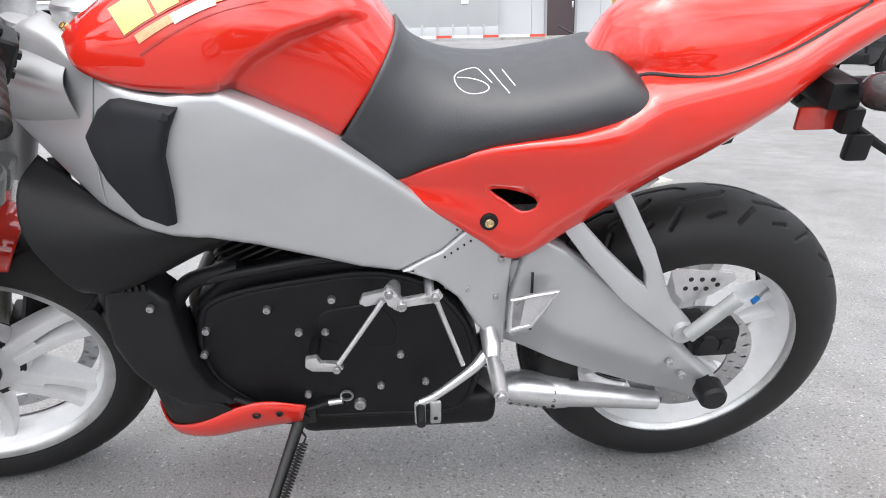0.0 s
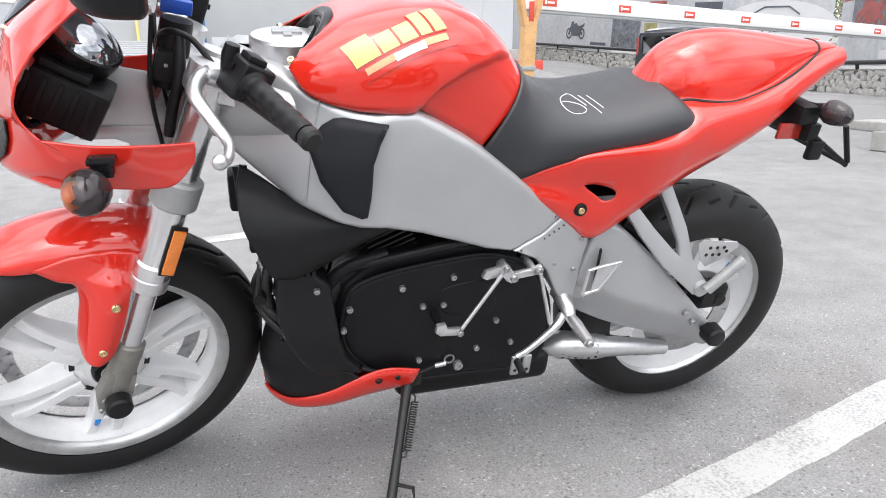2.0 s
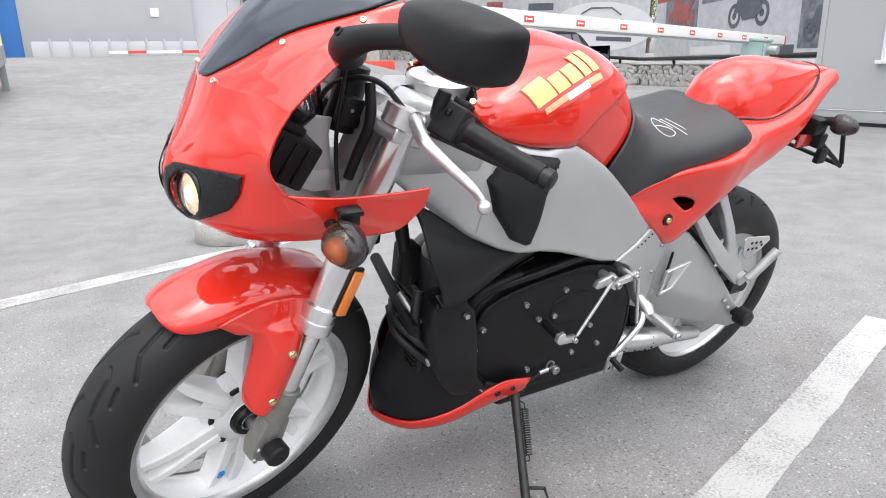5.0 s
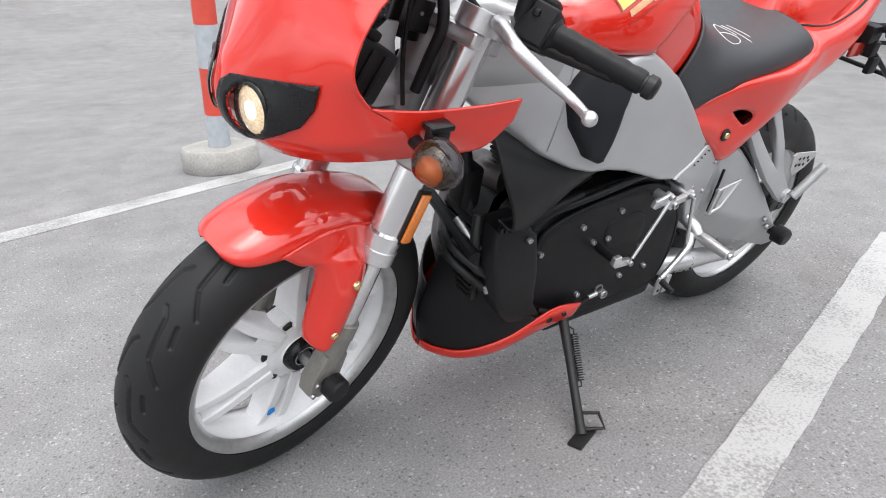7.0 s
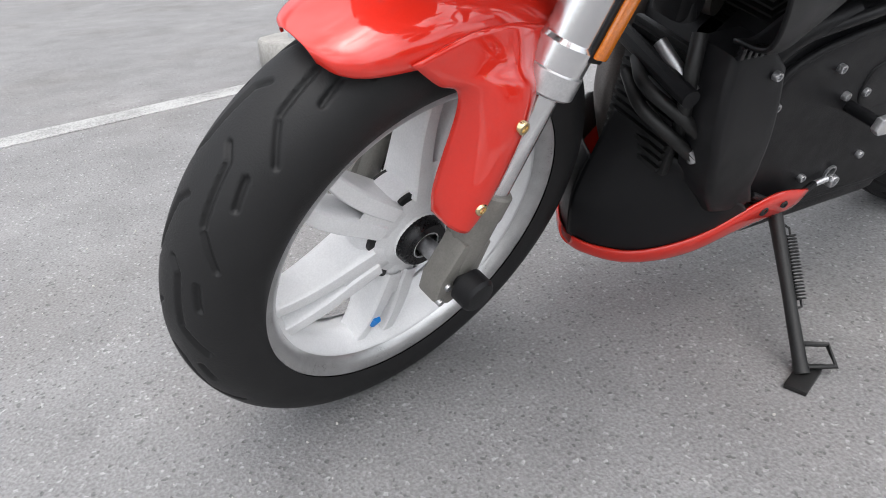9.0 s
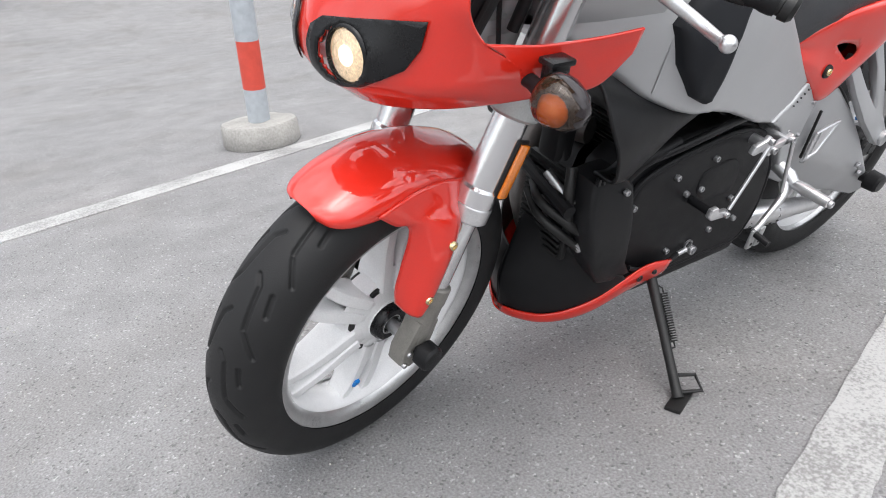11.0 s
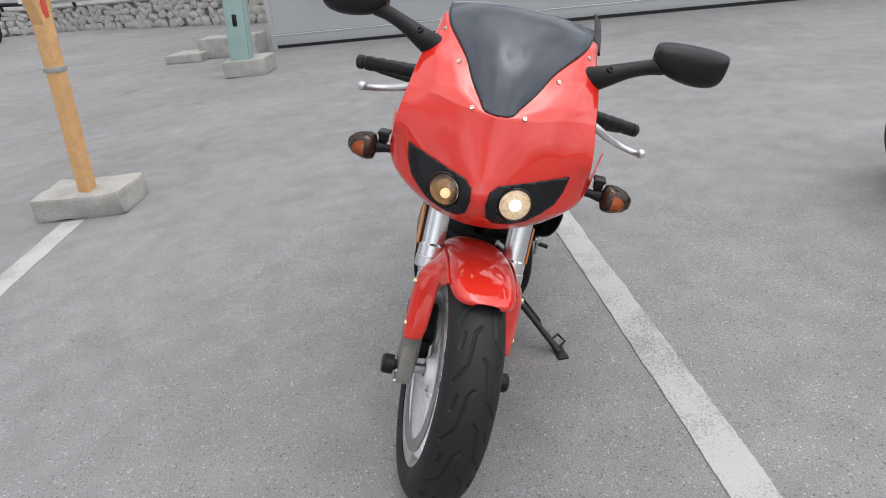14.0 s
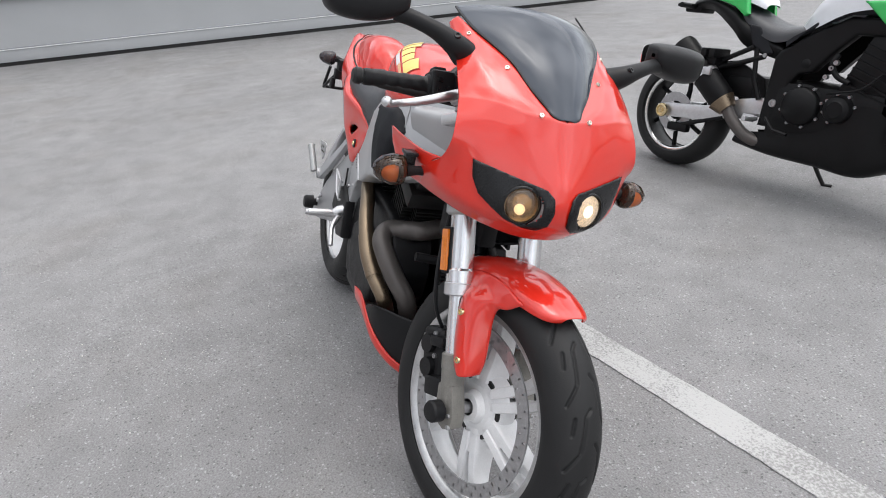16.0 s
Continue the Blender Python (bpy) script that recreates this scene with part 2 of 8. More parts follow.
def worn_paint():
    """Road paint rubbed through to the asphalt in specks."""
    m = bpy.data.materials.new("worn_road_paint")
    m.use_nodes = True
    n, l = m.node_tree.nodes, m.node_tree.links
    b = n["Principled BSDF"]
    tc = n.new("ShaderNodeTexCoord")
    t, f = n.new("ShaderNodeTexNoise"), n.new("ShaderNodeTexNoise")
    t.inputs["Scale"].default_value, t.inputs["Detail"].default_value = 4, 4
    f.inputs["Scale"].default_value, f.inputs["Detail"].default_value = 150, 4
    for x in (t, f):
        l.new(tc.outputs["Object"], x.inputs["Vector"])
    add = n.new("ShaderNodeMath")
    add.operation = "ADD"
    l.new(t.outputs["Fac"], add.inputs[0])
    l.new(f.outputs["Fac"], add.inputs[1])
    r = n.new("ShaderNodeMapRange")
    for key, v in (("From Min", 0.78), ("From Max", 1.06), ("To Min", 0.0), ("To Max", 1.0)):
        r.inputs[key].default_value = v
    l.new(add.outputs[0], r.inputs["Value"])
    mix = n.new("ShaderNodeMix")
    mix.data_type = "RGBA"
    mix.inputs["A"].default_value = (0.235, 0.233, 0.23, 1)
    mix.inputs["B"].default_value = (0.43, 0.43, 0.425, 1)
    l.new(r.outputs[0], mix.inputs["Factor"])
    l.new(mix.outputs["Result"], b.inputs["Base Color"])
    b.inputs["Roughness"].default_value = 0.8
    bp = n.new("ShaderNodeBump")
    bp.inputs["Strength"].default_value, bp.inputs["Distance"].default_value = 0.6, 0.003
    l.new(f.outputs["Fac"], bp.inputs["Height"])
    l.new(bp.outputs[0], b.inputs["Normal"])
    return m


ROADPAINT = worn_paint()

# ---- tools ----
from mathutils.bvhtree import BVHTree
from mathutils.geometry import delaunay_2d_cdt


def part(name, bm, material, parent=None, label="", sharp=38.0, xf=None):
    """Links a bmesh as one smooth-shaded mesh object."""
    if xf is not None:
        bm.transform(xf)
    bmesh.ops.recalc_face_normals(bm, faces=bm.faces)
    me = bpy.data.meshes.new(name)
    bm.to_mesh(me)
    bm.free()
    me.materials.append(material)
    me.shade_smooth()
    me.set_sharp_from_angle(angle=radians(sharp))
    ob = new(name, me)
    if parent is not None:
        ob.parent = parent
    if label:
        tagged(ob, label=label)
    return ob


def shell(name, bm, material, parent, label="", thick=0.003, xf=None, sharp=38.0):
    """A sheet of real thickness."""
    ob = part(name, bm, material, parent, label, sharp, xf)
    s = ob.modifiers.new("solid", "SOLIDIFY")
    s.thickness, s.offset = thick, 0.0
    return ob


def crom(pts, n):
    """n points on a smooth line through pts (rows of a numpy array)."""
    p = np.asarray(pts, float)
    q = np.vstack([2 * p[0] - p[1], p, 2 * p[-1] - p[-2]])
    t = np.linspace(0, len(p) - 1 - 1e-9, n)
    i = t.astype(int)
    f = (t - i)[:, None]
    a, b, c, d = q[i], q[i + 1], q[i + 2], q[i + 3]
    return 0.5 * (2 * b + (c - a) * f + (2 * a - 5 * b + 4 * c - d) * f ** 2 + (3 * b - a - 3 * c + d) * f ** 3)


def grid(P, wrap_u=False, wrap_v=False):
    """A bmesh sheet from an array of points [u][v]."""
    bm = bmesh.new()
    nu, nv = len(P), len(P[0])
    v = [[bm.verts.new(tuple(P[i][j])) for j in range(nv)] for i in range(nu)]
    for i in range(nu if wrap_u else nu - 1):
        for j in range(nv if wrap_v else nv - 1):
            a, b = (i + 1) % nu, (j + 1) % nv
            bm.faces.new((v[i][j], v[a][j], v[a][b], v[i][b]))
    return bm


def surf(rows, nu=40, nv=30):
    """A smooth sheet through rows of control points."""
    rows = [crom(r, nv) for r in rows]
    cols = np.stack([crom([r[j] for r in rows], nu) for j in range(nv)], axis=1)
    return grid(cols)


def dome(rows, e=0.75, nu=44, nv=29):
    """A sheet arched over the middle plane: rows of base x, z, half width and top x, z."""
    r = crom(rows, nu)
    a = np.linspace(-1, 1, nv) * math.pi / 2
    sy, cz = np.sign(a) * np.abs(np.sin(a)) ** e, np.abs(np.cos(a)) ** e
    return grid([[(xb + (xt - xb) * c, w * s, zb + (zt - zb) * c) for s, c in zip(sy, cz)] for xb, zb, w, xt, zt in r])


def tube(pts, r, n=12, steps=0, cap=True):
    """A round tube along pts; r is one radius or one for each point."""
    p = np.asarray(pts, float)
    rr = np.full(len(p), r) if np.isscalar(r) else np.asarray(r, float)
    if steps:
        both = crom(np.hstack([p, rr[:, None]]), steps)
        p, rr = both[:, :3], both[:, 3]
    tang = np.gradient(p, axis=0)
    bm = bmesh.new()
    rings, up = [], Vector((0.13, 0.31, 0.94))
    for c, d, q in zip(p.tolist(), tang.tolist(), rr.tolist()):
        d = Vector(d).normalized()
        s = d.cross(up)
        if s.length < 1e-3:
            s = d.cross(Vector((1, 0, 0)))
        s.normalize()
        u = s.cross(d)
        up = u
        rings.append([bm.verts.new(Vector(c) + q * (math.cos(k * math.tau / n) * s + math.sin(k * math.tau / n) * u)) for k in range(n)])
    for a, b in zip(rings, rings[1:]):
        for k in range(n):
            bm.faces.new((a[k], a[(k + 1) % n], b[(k + 1) % n], b[k]))
    if cap:
        bm.faces.new(rings[0])
        bm.faces.new(rings[-1])
    return bm


def lathe(profile, n=48, centre=(0, 0, 0), closed=False):
    """Turns a profile of (radius, y) round the y axis."""
    prof = [(max(r, 1e-5), y) for r, y in profile]
    return grid([[(centre[0] + r * math.cos(k * math.tau / n), centre[1] + y, centre[2] + r * math.sin(k * math.tau / n)) for r, y in prof] for k in range(n)],
                wrap_u=True, wrap_v=closed)


def box(x0, x1, y0, y1, z0, z1, bevel=0.0, xf=None, seg=2):
    bm = bmesh.new()
    bmesh.ops.create_cube(bm, size=1)
    bm.transform(Matrix.Translation(((x0 + x1) / 2, (y0 + y1) / 2, (z0 + z1) / 2)) @ Matrix.Diagonal((abs(x1 - x0), abs(y1 - y0), abs(z1 - z0), 1)))
    if bevel:
        bmesh.ops.bevel(bm, geom=bm.edges[:], offset=bevel, segments=seg, affect="EDGES", profile=0.6)
    if xf is not None:
        bm.transform(xf)
    return bm


def join(*bms):
    """Puts several bmeshes into the first."""
    first = bms[0]
    for b in bms[1:]:
        me = bpy.data.meshes.new("t")
        b.to_mesh(me)
        first.from_mesh(me)
        bpy.data.meshes.remove(me)
        b.free()
    return first


def plate(outline, y, thick, bevel=0.004, smooth=0, seg=2):
    """A plate with an outline in x, z; y is the outer side (a number, or a function of x and z) and thick goes inward from it."""
    pts = np.asarray(outline, float)
    if smooth:
        pts = crom(np.vstack([pts, pts[:1]]), smooth + 1)[:-1]
    bm = bmesh.new()
    f = bm.faces.new([bm.verts.new((x, 0, z)) for x, z in pts])
    ext = bmesh.ops.extrude_face_region(bm, geom=[f])
    top = [v for v in ext["geom"] if isinstance(v, bmesh.types.BMVert)]
    for v in top:
        v.co.y = 1.0
    if bevel:
        for v in bm.verts:
            v.co.y *= thick
        edges = [e for e in bm.edges if abs(e.verts[0].co.y - e.verts[1].co.y) < 1e-6]
        bmesh.ops.bevel(bm, geom=edges, offset=bevel, segments=seg, affect="EDGES", profile=0.6)
    else:
        for v in bm.verts:
            v.co.y *= thick
    bmesh.ops.triangulate(bm, faces=[f for f in bm.faces if len(f.verts) > 4])
    for v in bm.verts:
        base = y(v.co.x, v.co.z) if callable(y) else y
        v.co.y = base + (v.co.y if base < 0 else -v.co.y)
    return bm


def mirror(bm):
    """The same on the other side."""
    b = bm.copy()
    b.transform(Matrix.Diagonal((1, -1, 1, 1)))
    bmesh.ops.reverse_faces(b, faces=b.faces)
    return b


def bolt(p, axis, r=0.006, h=0.005):
    """A socket-head bolt that stands on p along axis."""
    bm = lathe([(0.0, -h), (0.0, h * 0.45), (r * 0.5, h * 0.45), (r * 0.55, h), (r * 0.9, h), (r, h * 0.7), (r, -h)], 14)
    bm.transform(Matrix.Translation(p) @ Vector((0, 1, 0)).rotation_difference(Vector(axis)).to_matrix().to_4x4())
    return bm


def patch(onto, outline, axis, lift, step=0.008, sign=-1.0, thick=0.0015):
    """A thin sheet laid on a bmesh: outline in the two other coordinates, thrown on it along axis (0 x, 1 y, 2 z)."""
    tree = BVHTree.FromBMesh(onto)
    o = [Vector(p) for p in outline]
    keep = [k for k in range(3) if k != axis]
    pts, edges = [], []
    for a, b in zip(o, o[1:] + o[:1]):
        k = max(1, int((b - a).length / step))
        pts += [a + (b - a) * (i / k) for i in range(k)]
    edges = [(i, (i + 1) % len(pts)) for i in range(len(pts))]
    lo, hi = [min(p[k] for p in o) for k in (0, 1)], [max(p[k] for p in o) for k in (0, 1)]
    for i in range(1, int((hi[0] - lo[0]) / step)):
        for j in range(1, int((hi[1] - lo[1]) / step)):
            pts.append(Vector((lo[0] + i * step, lo[1] + j * step)))
    vs, _, fs, *_ = delaunay_2d_cdt(pts, edges, [], 1, 1e-5)
    bm = bmesh.new()
    made = []
    far = Vector((0, 0, 0))
    far[axis] = sign * 3
    way = Vector((0, 0, 0))
    way[axis] = -sign
    for v in vs:
        s = Vector(far)
        s[keep[0]], s[keep[1]] = v[0], v[1]
        hit, nrm, _, _ = tree.ray_cast(s, way)
        made.append(None if hit is None else bm.verts.new(hit + (nrm if nrm.dot(way) < 0 else -nrm) * lift))
    for f in fs:
        if all(made[i] is not None for i in f):
            try:
                bm.faces.new([made[i] for i in f])
            except ValueError:
                pass
    return bm


def cut(bm, inside):
    """Takes away the faces whose middle lies inside."""
    bmesh.ops.delete(bm, geom=[f for f in bm.faces if inside(f.calc_center_median())], context="FACES")
    return bm


def thing(name, label, category, m=None, group=""):
    ob = new(name)
    ob.empty_display_size = 0.1
    if m is not None:
        ob.matrix_world = m
    return tagged(ob, label, category, group)

# ---- ground and parking lines ----
def rise(x, y):
    """The yard climbs gently towards the warehouse."""
    def ease(t):
        t = max(0.0, min(1.0, t))
        return t * t * (3 - 2 * t)
    west = ease((10.5 - x) / 3.5)
    swell = 0.18 * math.exp(-((x - 13.0) / 3.2) ** 2 - ((y - 15.0) / 3.2) ** 2)
    return swell + (1.35 * ease((y - 8.0) / 13.0) * west + 1.45 * ease((y - 19.0) / 19.0) * (1 - west)) * ease((66 - y) / 20)


def dip(x, y):
    """A shallow hollow under the rear wheel."""
    return -0.010 * math.exp(-((x - 0.7) / 0.45) ** 2 - ((y + 0.1) / 0.8) ** 2)


xs = [-400, -150, -60, -30] + [-20 + 2.0 * k for k in range(10)] + [-0.6 + 0.15 * k for k in range(18)] + [2.4 + 0.8 * k for k in range(13)] + [14, 18, 25, 40, 70, 150, 400]
ys = [-400, -150, -60, -20, -8, -3, -2] + [-1.6 + 0.2 * k for k in range(16)] + [2, 3, 5] + [6 + 0.9 * k for k in range(17)] + [23, 26, 32, 40, 45, 50, 55, 60, 80, 150, 400]
tagged(part("ground", grid([[(x, y, rise(x, y) + dip(x, y)) for y in ys] for x in xs]), ASPHALT, sharp=180), "pale weathered grey asphalt yard with fine pebbles", "ground", kind="structure")


def line(label, a, b, width, z=0.0045):
    """A painted line with ragged edges, a few millimetres thick."""
    a, b = Vector(a), Vector(b)
    d = (b - a).normalized()
    n = Vector((-d.y, d.x))
    k = int((b - a).length / 0.02)
    rows = []
    for i in range(k + 1):
        c = a.lerp(b, i / k)
        w = [width / 2 + 0.004 * noise.noise((c.x * 9, c.y * 9, s * 7.0)) + 0.003 * noise.noise((c.x * 45, c.y * 45, s * 3.0)) for s in (-1, 1)]
        h = dip(c.x, c.y)
        rows.append([(*(c - n * w[0]), h - 0.01), (*(c - n * w[0]), h + z), (*(c + n * w[1]), h + z), (*(c + n * w[1]), h - 0.01)])
    return tagged(part("parking_line", grid(rows), ROADPAINT), label, "parking line", "parking lines", "structure")


line("worn white painted parking line on asphalt", (1.593, -0.199), (-3.2, -1.452), 0.114)
line("worn white painted parking line on asphalt", (1.19, 2.458), (-4.5, 1.006), 0.13)

# loose grit on the asphalt
grit = random.Random(21)
gv, gf = [], []
base_bm = bmesh.new()
bmesh.ops.create_icosphere(base_bm, subdivisions=1, radius=1.0)
base_v, base_f = [v.co.copy() for v in base_bm.verts], [[v.index for v in f.verts] for f in base_bm.faces]
base_bm.free()
for k in range(3200):
    x, y = grit.uniform(-3.0, 1.6), grit.uniform(-1.7, 1.6)
    if noise.noise((x * 1.3, y * 1.3, 4.0)) < grit.uniform(-0.5, 0.35):
        continue
    r = 0.0012 + 0.0026 * grit.random() ** 3
    turn = pose(0, 0, 0, grit.uniform(0, 360), grit.uniform(0, 360), grit.uniform(0, 360)).to_3x3()
    o = len(gv)
    gv += [tuple(Vector((x, y, r * 0.45 + dip(x, y))) + turn @ Vector((v.x * r, v.y * r * grit.uniform(0.5, 1.0), v.z * r * 0.6))) for v in base_v]
    gf += [[i + o for i in f] for f in base_f]
me = bpy.data.meshes.new("grit")
me.from_pydata(gv, [], gf)
me.materials.append(STONE)
tagged(new("grit", me), "sparse pale loose grit on the asphalt", "gravel", kind="stuff")

# ---- red motorcycle ----
# The bike is built upright with its front towards -x, then leaned on its side stand.
LEAN_BIKE = pose(0, 0, 0, 16.28, 0, 0)
bike = thing("motorcycle", "glossy red sports motorcycle with silver frame leaning on its side stand", "motorcycle", LEAN_BIKE)

RAKE, STEER = radians(21), radians(14.3)
AX = Vector((math.sin(RAKE), 0, math.cos(RAKE)))
FWD = Vector((-math.cos(RAKE), 0, math.sin(RAKE)))
HEAD = Vector((-0.661, 0, 0.309)) - 0.03 * FWD
FRONT = Matrix.Translation(HEAD) @ Matrix.Rotation(STEER, 4, AX) @ Matrix(((-FWD.x, 0, AX.x, 0), (0, 1, 0, 0), (-FWD.z, 0, AX.z, 0), (0, 0, 0, 1)))


# -- wheels --
def tyre_bm(rc, hr, hw, count, nu=900, nv=132):
    """A tyre with slanted grooves sunk into the tread."""
    R = rc + hr
    period = math.tau * R / count
    th = (np.arange(nu) * math.tau / nu)[:, None]
    ph = np.radians(np.linspace(-118, 118, nv))[None, :]
    lat = np.abs(ph) * hw * 0.9 + 0 * th
    run = np.mod(th * R + np.where(ph >= 0, 0.0, 0.5 * period), period)
    d = np.ones((nu, nv))
    legs = (((0.005, 0.0), (0.015, 0.10)), ((0.015, 0.10), (0.024, 0.62)), ((0.58 * hw, 0.12), (0.68 * hw, 0.36)), ((0.44 * hw, 0.66), (0.80 * hw, 0.92)))
    for (a0, a1), (b0, b1) in legs:
        for k in (-1, 0, 1):
            ux, uy = b0 - a0, (b1 - a1) * period
            px, py = lat - a0, run + k * period - a1 * period
            t = np.clip((px * ux + py * uy) / (ux * ux + uy * uy), 0, 1)
            d = np.minimum(d, np.hypot(px - t * ux, py - t * uy))
    sink = np.where(np.abs(ph) < 1.5, 0.0042 * np.clip((0.0042 - d) / 0.0030, 0, 1), 0)
    f = 1 - sink / hr
    rad = rc + hr * np.cos(ph) * f
    pts = np.stack([rad * np.cos(th), hw * np.sin(ph) * f, rad * np.sin(th)], axis=2)
    return grid(pts.tolist(), wrap_u=True)


def wheel(name, label, m, rc, hr, hw, rim_hw, turn, disc_y, disc_r, disc_in, holes):
    rim = lathe([(0.204, -rim_hw + 0.012), (0.222, -rim_hw + 0.002), (0.2235, -rim_hw), (0.222, -rim_hw - 0.004), (0.214, -rim_hw - 0.003), (0.206, -rim_hw + 0.006),
                 (0.199, -rim_hw * 0.55), (0.192, -rim_hw * 0.25), (0.190, 0), (0.192, rim_hw * 0.25), (0.199, rim_hw * 0.55), (0.206, rim_hw - 0.006),
                 (0.214, rim_hw + 0.003), (0.222, rim_hw + 0.004), (0.2235, rim_hw), (0.222, rim_hw - 0.002), (0.204, rim_hw - 0.012), (0.2, 0)], 120, closed=True)
    hub = lathe([(0.018, -0.052), (0.030, -0.05), (0.034, -0.042), (0.037, -0.034), (0.058, -0.028), (0.074, -0.020), (0.078, -0.010), (0.078, 0.010), (0.074, 0.020), (0.058, 0.028), (0.037, 0.034), (0.034, 0.042), (0.030, 0.05), (0.018, 0.052)], 48)
    w = part(name, join(rim, hub), WHEEL, bike, label, 40, m)
    for s in (-1, 1):
        part("rim_lip", lathe([(0.2005, s * (rim_hw - 0.010)), (0.2055, s * (rim_hw - 0.001)), (0.213, s * (rim_hw + 0.004)), (0.2215, s * (rim_hw + 0.006)), (0.225, s * (rim_hw + 0.001)), (0.223, s * (rim_hw - 0.004))], 120), RIMLIP, w, "bare metal rim lip", 40, m)
    part("hub_seal", lathe([(0.020, -0.0525), (0.031, -0.0525), (0.035, -0.047), (0.036, -0.036)], 36), SMOOTHBLACK, w, "black hub seal", 40, m)
    part("tyre", tyre_bm(rc, hr, hw, 15), RUBBER, w, "black grooved road tyre", 50, m)
    for k in range(6):
        a0 = turn + k * math.tau / 6

        def blade_at(f0, f1, side):
            """One flat-faced rib; side 0 is the undivided root."""
            rows = []
            for f in np.linspace(f0, f1, 10).tolist():
                r = 0.04 + f * 0.162
                full = 0.025 + 0.010 * f + 0.01 * max(0, f - 0.85)
                gap_w = 0.0 if side == 0 else 0.0022 + 0.019 * max(0, f - 0.35)
                lo, hi = (-full, full) if side == 0 else (gap_w, full) if side > 0 else (-full, -gap_w)
                th = 0.036 - 0.016 * f + (0.0 if side else -0.004)
                ang = a0 + 0.08 * math.sin(f * math.pi * 0.9)
                c, t = Vector((math.cos(ang), 0, math.sin(ang))), Vector((-math.sin(ang), 0, math.cos(ang)))
                ring = []
                for q in range(16):
                    a = q * math.tau / 16
                    ca, sa = math.cos(a), math.sin(a)
                    ring.append(c * r + t * ((lo + hi) / 2 + (hi - lo) / 2 * math.copysign(abs(ca) ** 0.35, ca)) + Vector((0, 1, 0)) * th * math.copysign(abs(sa) ** 0.35, sa))
                rows.append(ring)
            return grid(rows, wrap_v=True)

        part("spoke", join(blade_at(0.0, 0.42, 0), blade_at(0.12, 1.0, -1), blade_at(0.12, 1.0, 1)), WHEEL, w, "", 30, m)
        ha = turn + (k + 0.5) * math.tau / 6
        # dark plate on the hub face; a hole's shade put into colour
        hole = plate([(0.0, 0.0125), (-0.0108, -0.0062), (0.0108, -0.0062)], -0.0262, 0.006, 0.0, 24)
        hole.transform(Matrix.Translation((0.063 * math.cos(ha), 0, 0.063 * math.sin(ha))) @ Matrix.Rotation(math.pi / 2 - ha + math.pi, 4, "Y"))
        part("hub_hole_shade", hole.copy(), DARKSTEEL, w, "", 40, m)
        part("hub_hole_shade", mirror(hole), DARKSTEEL, w, "", 40, m)
    # brake disc with drilled rows
    bm = bmesh.new()
    rings = []
    n = holes * 4
    for s in (-1, 1):
        rings.append([[bm.verts.new((r * math.cos(k * math.tau / n), disc_y + s * 0.0022, r * math.sin(k * math.tau / n))) for k in range(n)] for r in (disc_in, disc_in + (disc_r - disc_in) * 0.5, disc_r)])
    for s in (0, 1):
        for a in (0, 1):
            for k in range(n):
                if a == 0 and k % 4 == 1 or a == 1 and k % 4 == 3:
                    mid = sum((v.co for v in (rings[s][a][k], rings[s][a][(k + 1) % n], rings[s][a + 1][(k + 1) % n], rings[s][a + 1][k])), Vector()) / 4
                    q = [rings[s][a][k], rings[s][a][(k + 1) % n], rings[s][a + 1][(k + 1) % n], rings[s][a + 1][k]]
                    inn = [bm.verts.new(mid + (v.co - mid) * 0.5) for v in q]
                    for x in range(4):
                        bm.faces.new((q[x], q[(x + 1) % 4], inn[(x + 1) % 4], inn[x]))
                    continue
                bm.faces.new((rings[s][a][k], rings[s][a][(k + 1) % n], rings[s][a + 1][(k + 1) % n], rings[s][a + 1][k]))
    for a in (0, 2):
        for k in range(n):
            bm.faces.new((rings[0][a][k], rings[0][a][(k + 1) % n], rings[1][a][(k + 1) % n], rings[1][a][k]))
    part("brake_disc", bm, STEEL, w, "drilled steel brake disc", 40, m)
    ang = radians(-87) if name == "front_wheel" else radians(30)
    c = Vector((math.cos(ang), 0, math.sin(ang)))
    part("valve", tube([c * 0.196 + Vector((0, -0.01, 0)), c * 0.165 + Vector((0, -0.022, 0))], 0.004, 10), STEEL, w, "", 40, m)
    part("valve_cap", tube([c * 0.166 + Vector((0, -0.0215, 0)), c * 0.152 + Vector((0, -0.027, 0))], 0.0058, 10), BLUE, w, "blue valve cap", 40, m)
    return w


wheel("front_wheel", "white six-spoke front wheel", FRONT @ pose(-0.03, 0, 0) @ Matrix.Scale(1.02, 4), 0.248, 0.056, 0.061, 0.046, radians(36), 0.052, 0.188, 0.158, 36)
wheel("rear_wheel", "white six-spoke rear wheel", pose(0.660, 0, 0.3005) @ Matrix.Scale(1.023, 4), 0.2355, 0.069, 0.089, 0.07, radians(17), -0.085, 0.118, 0.075, 24)

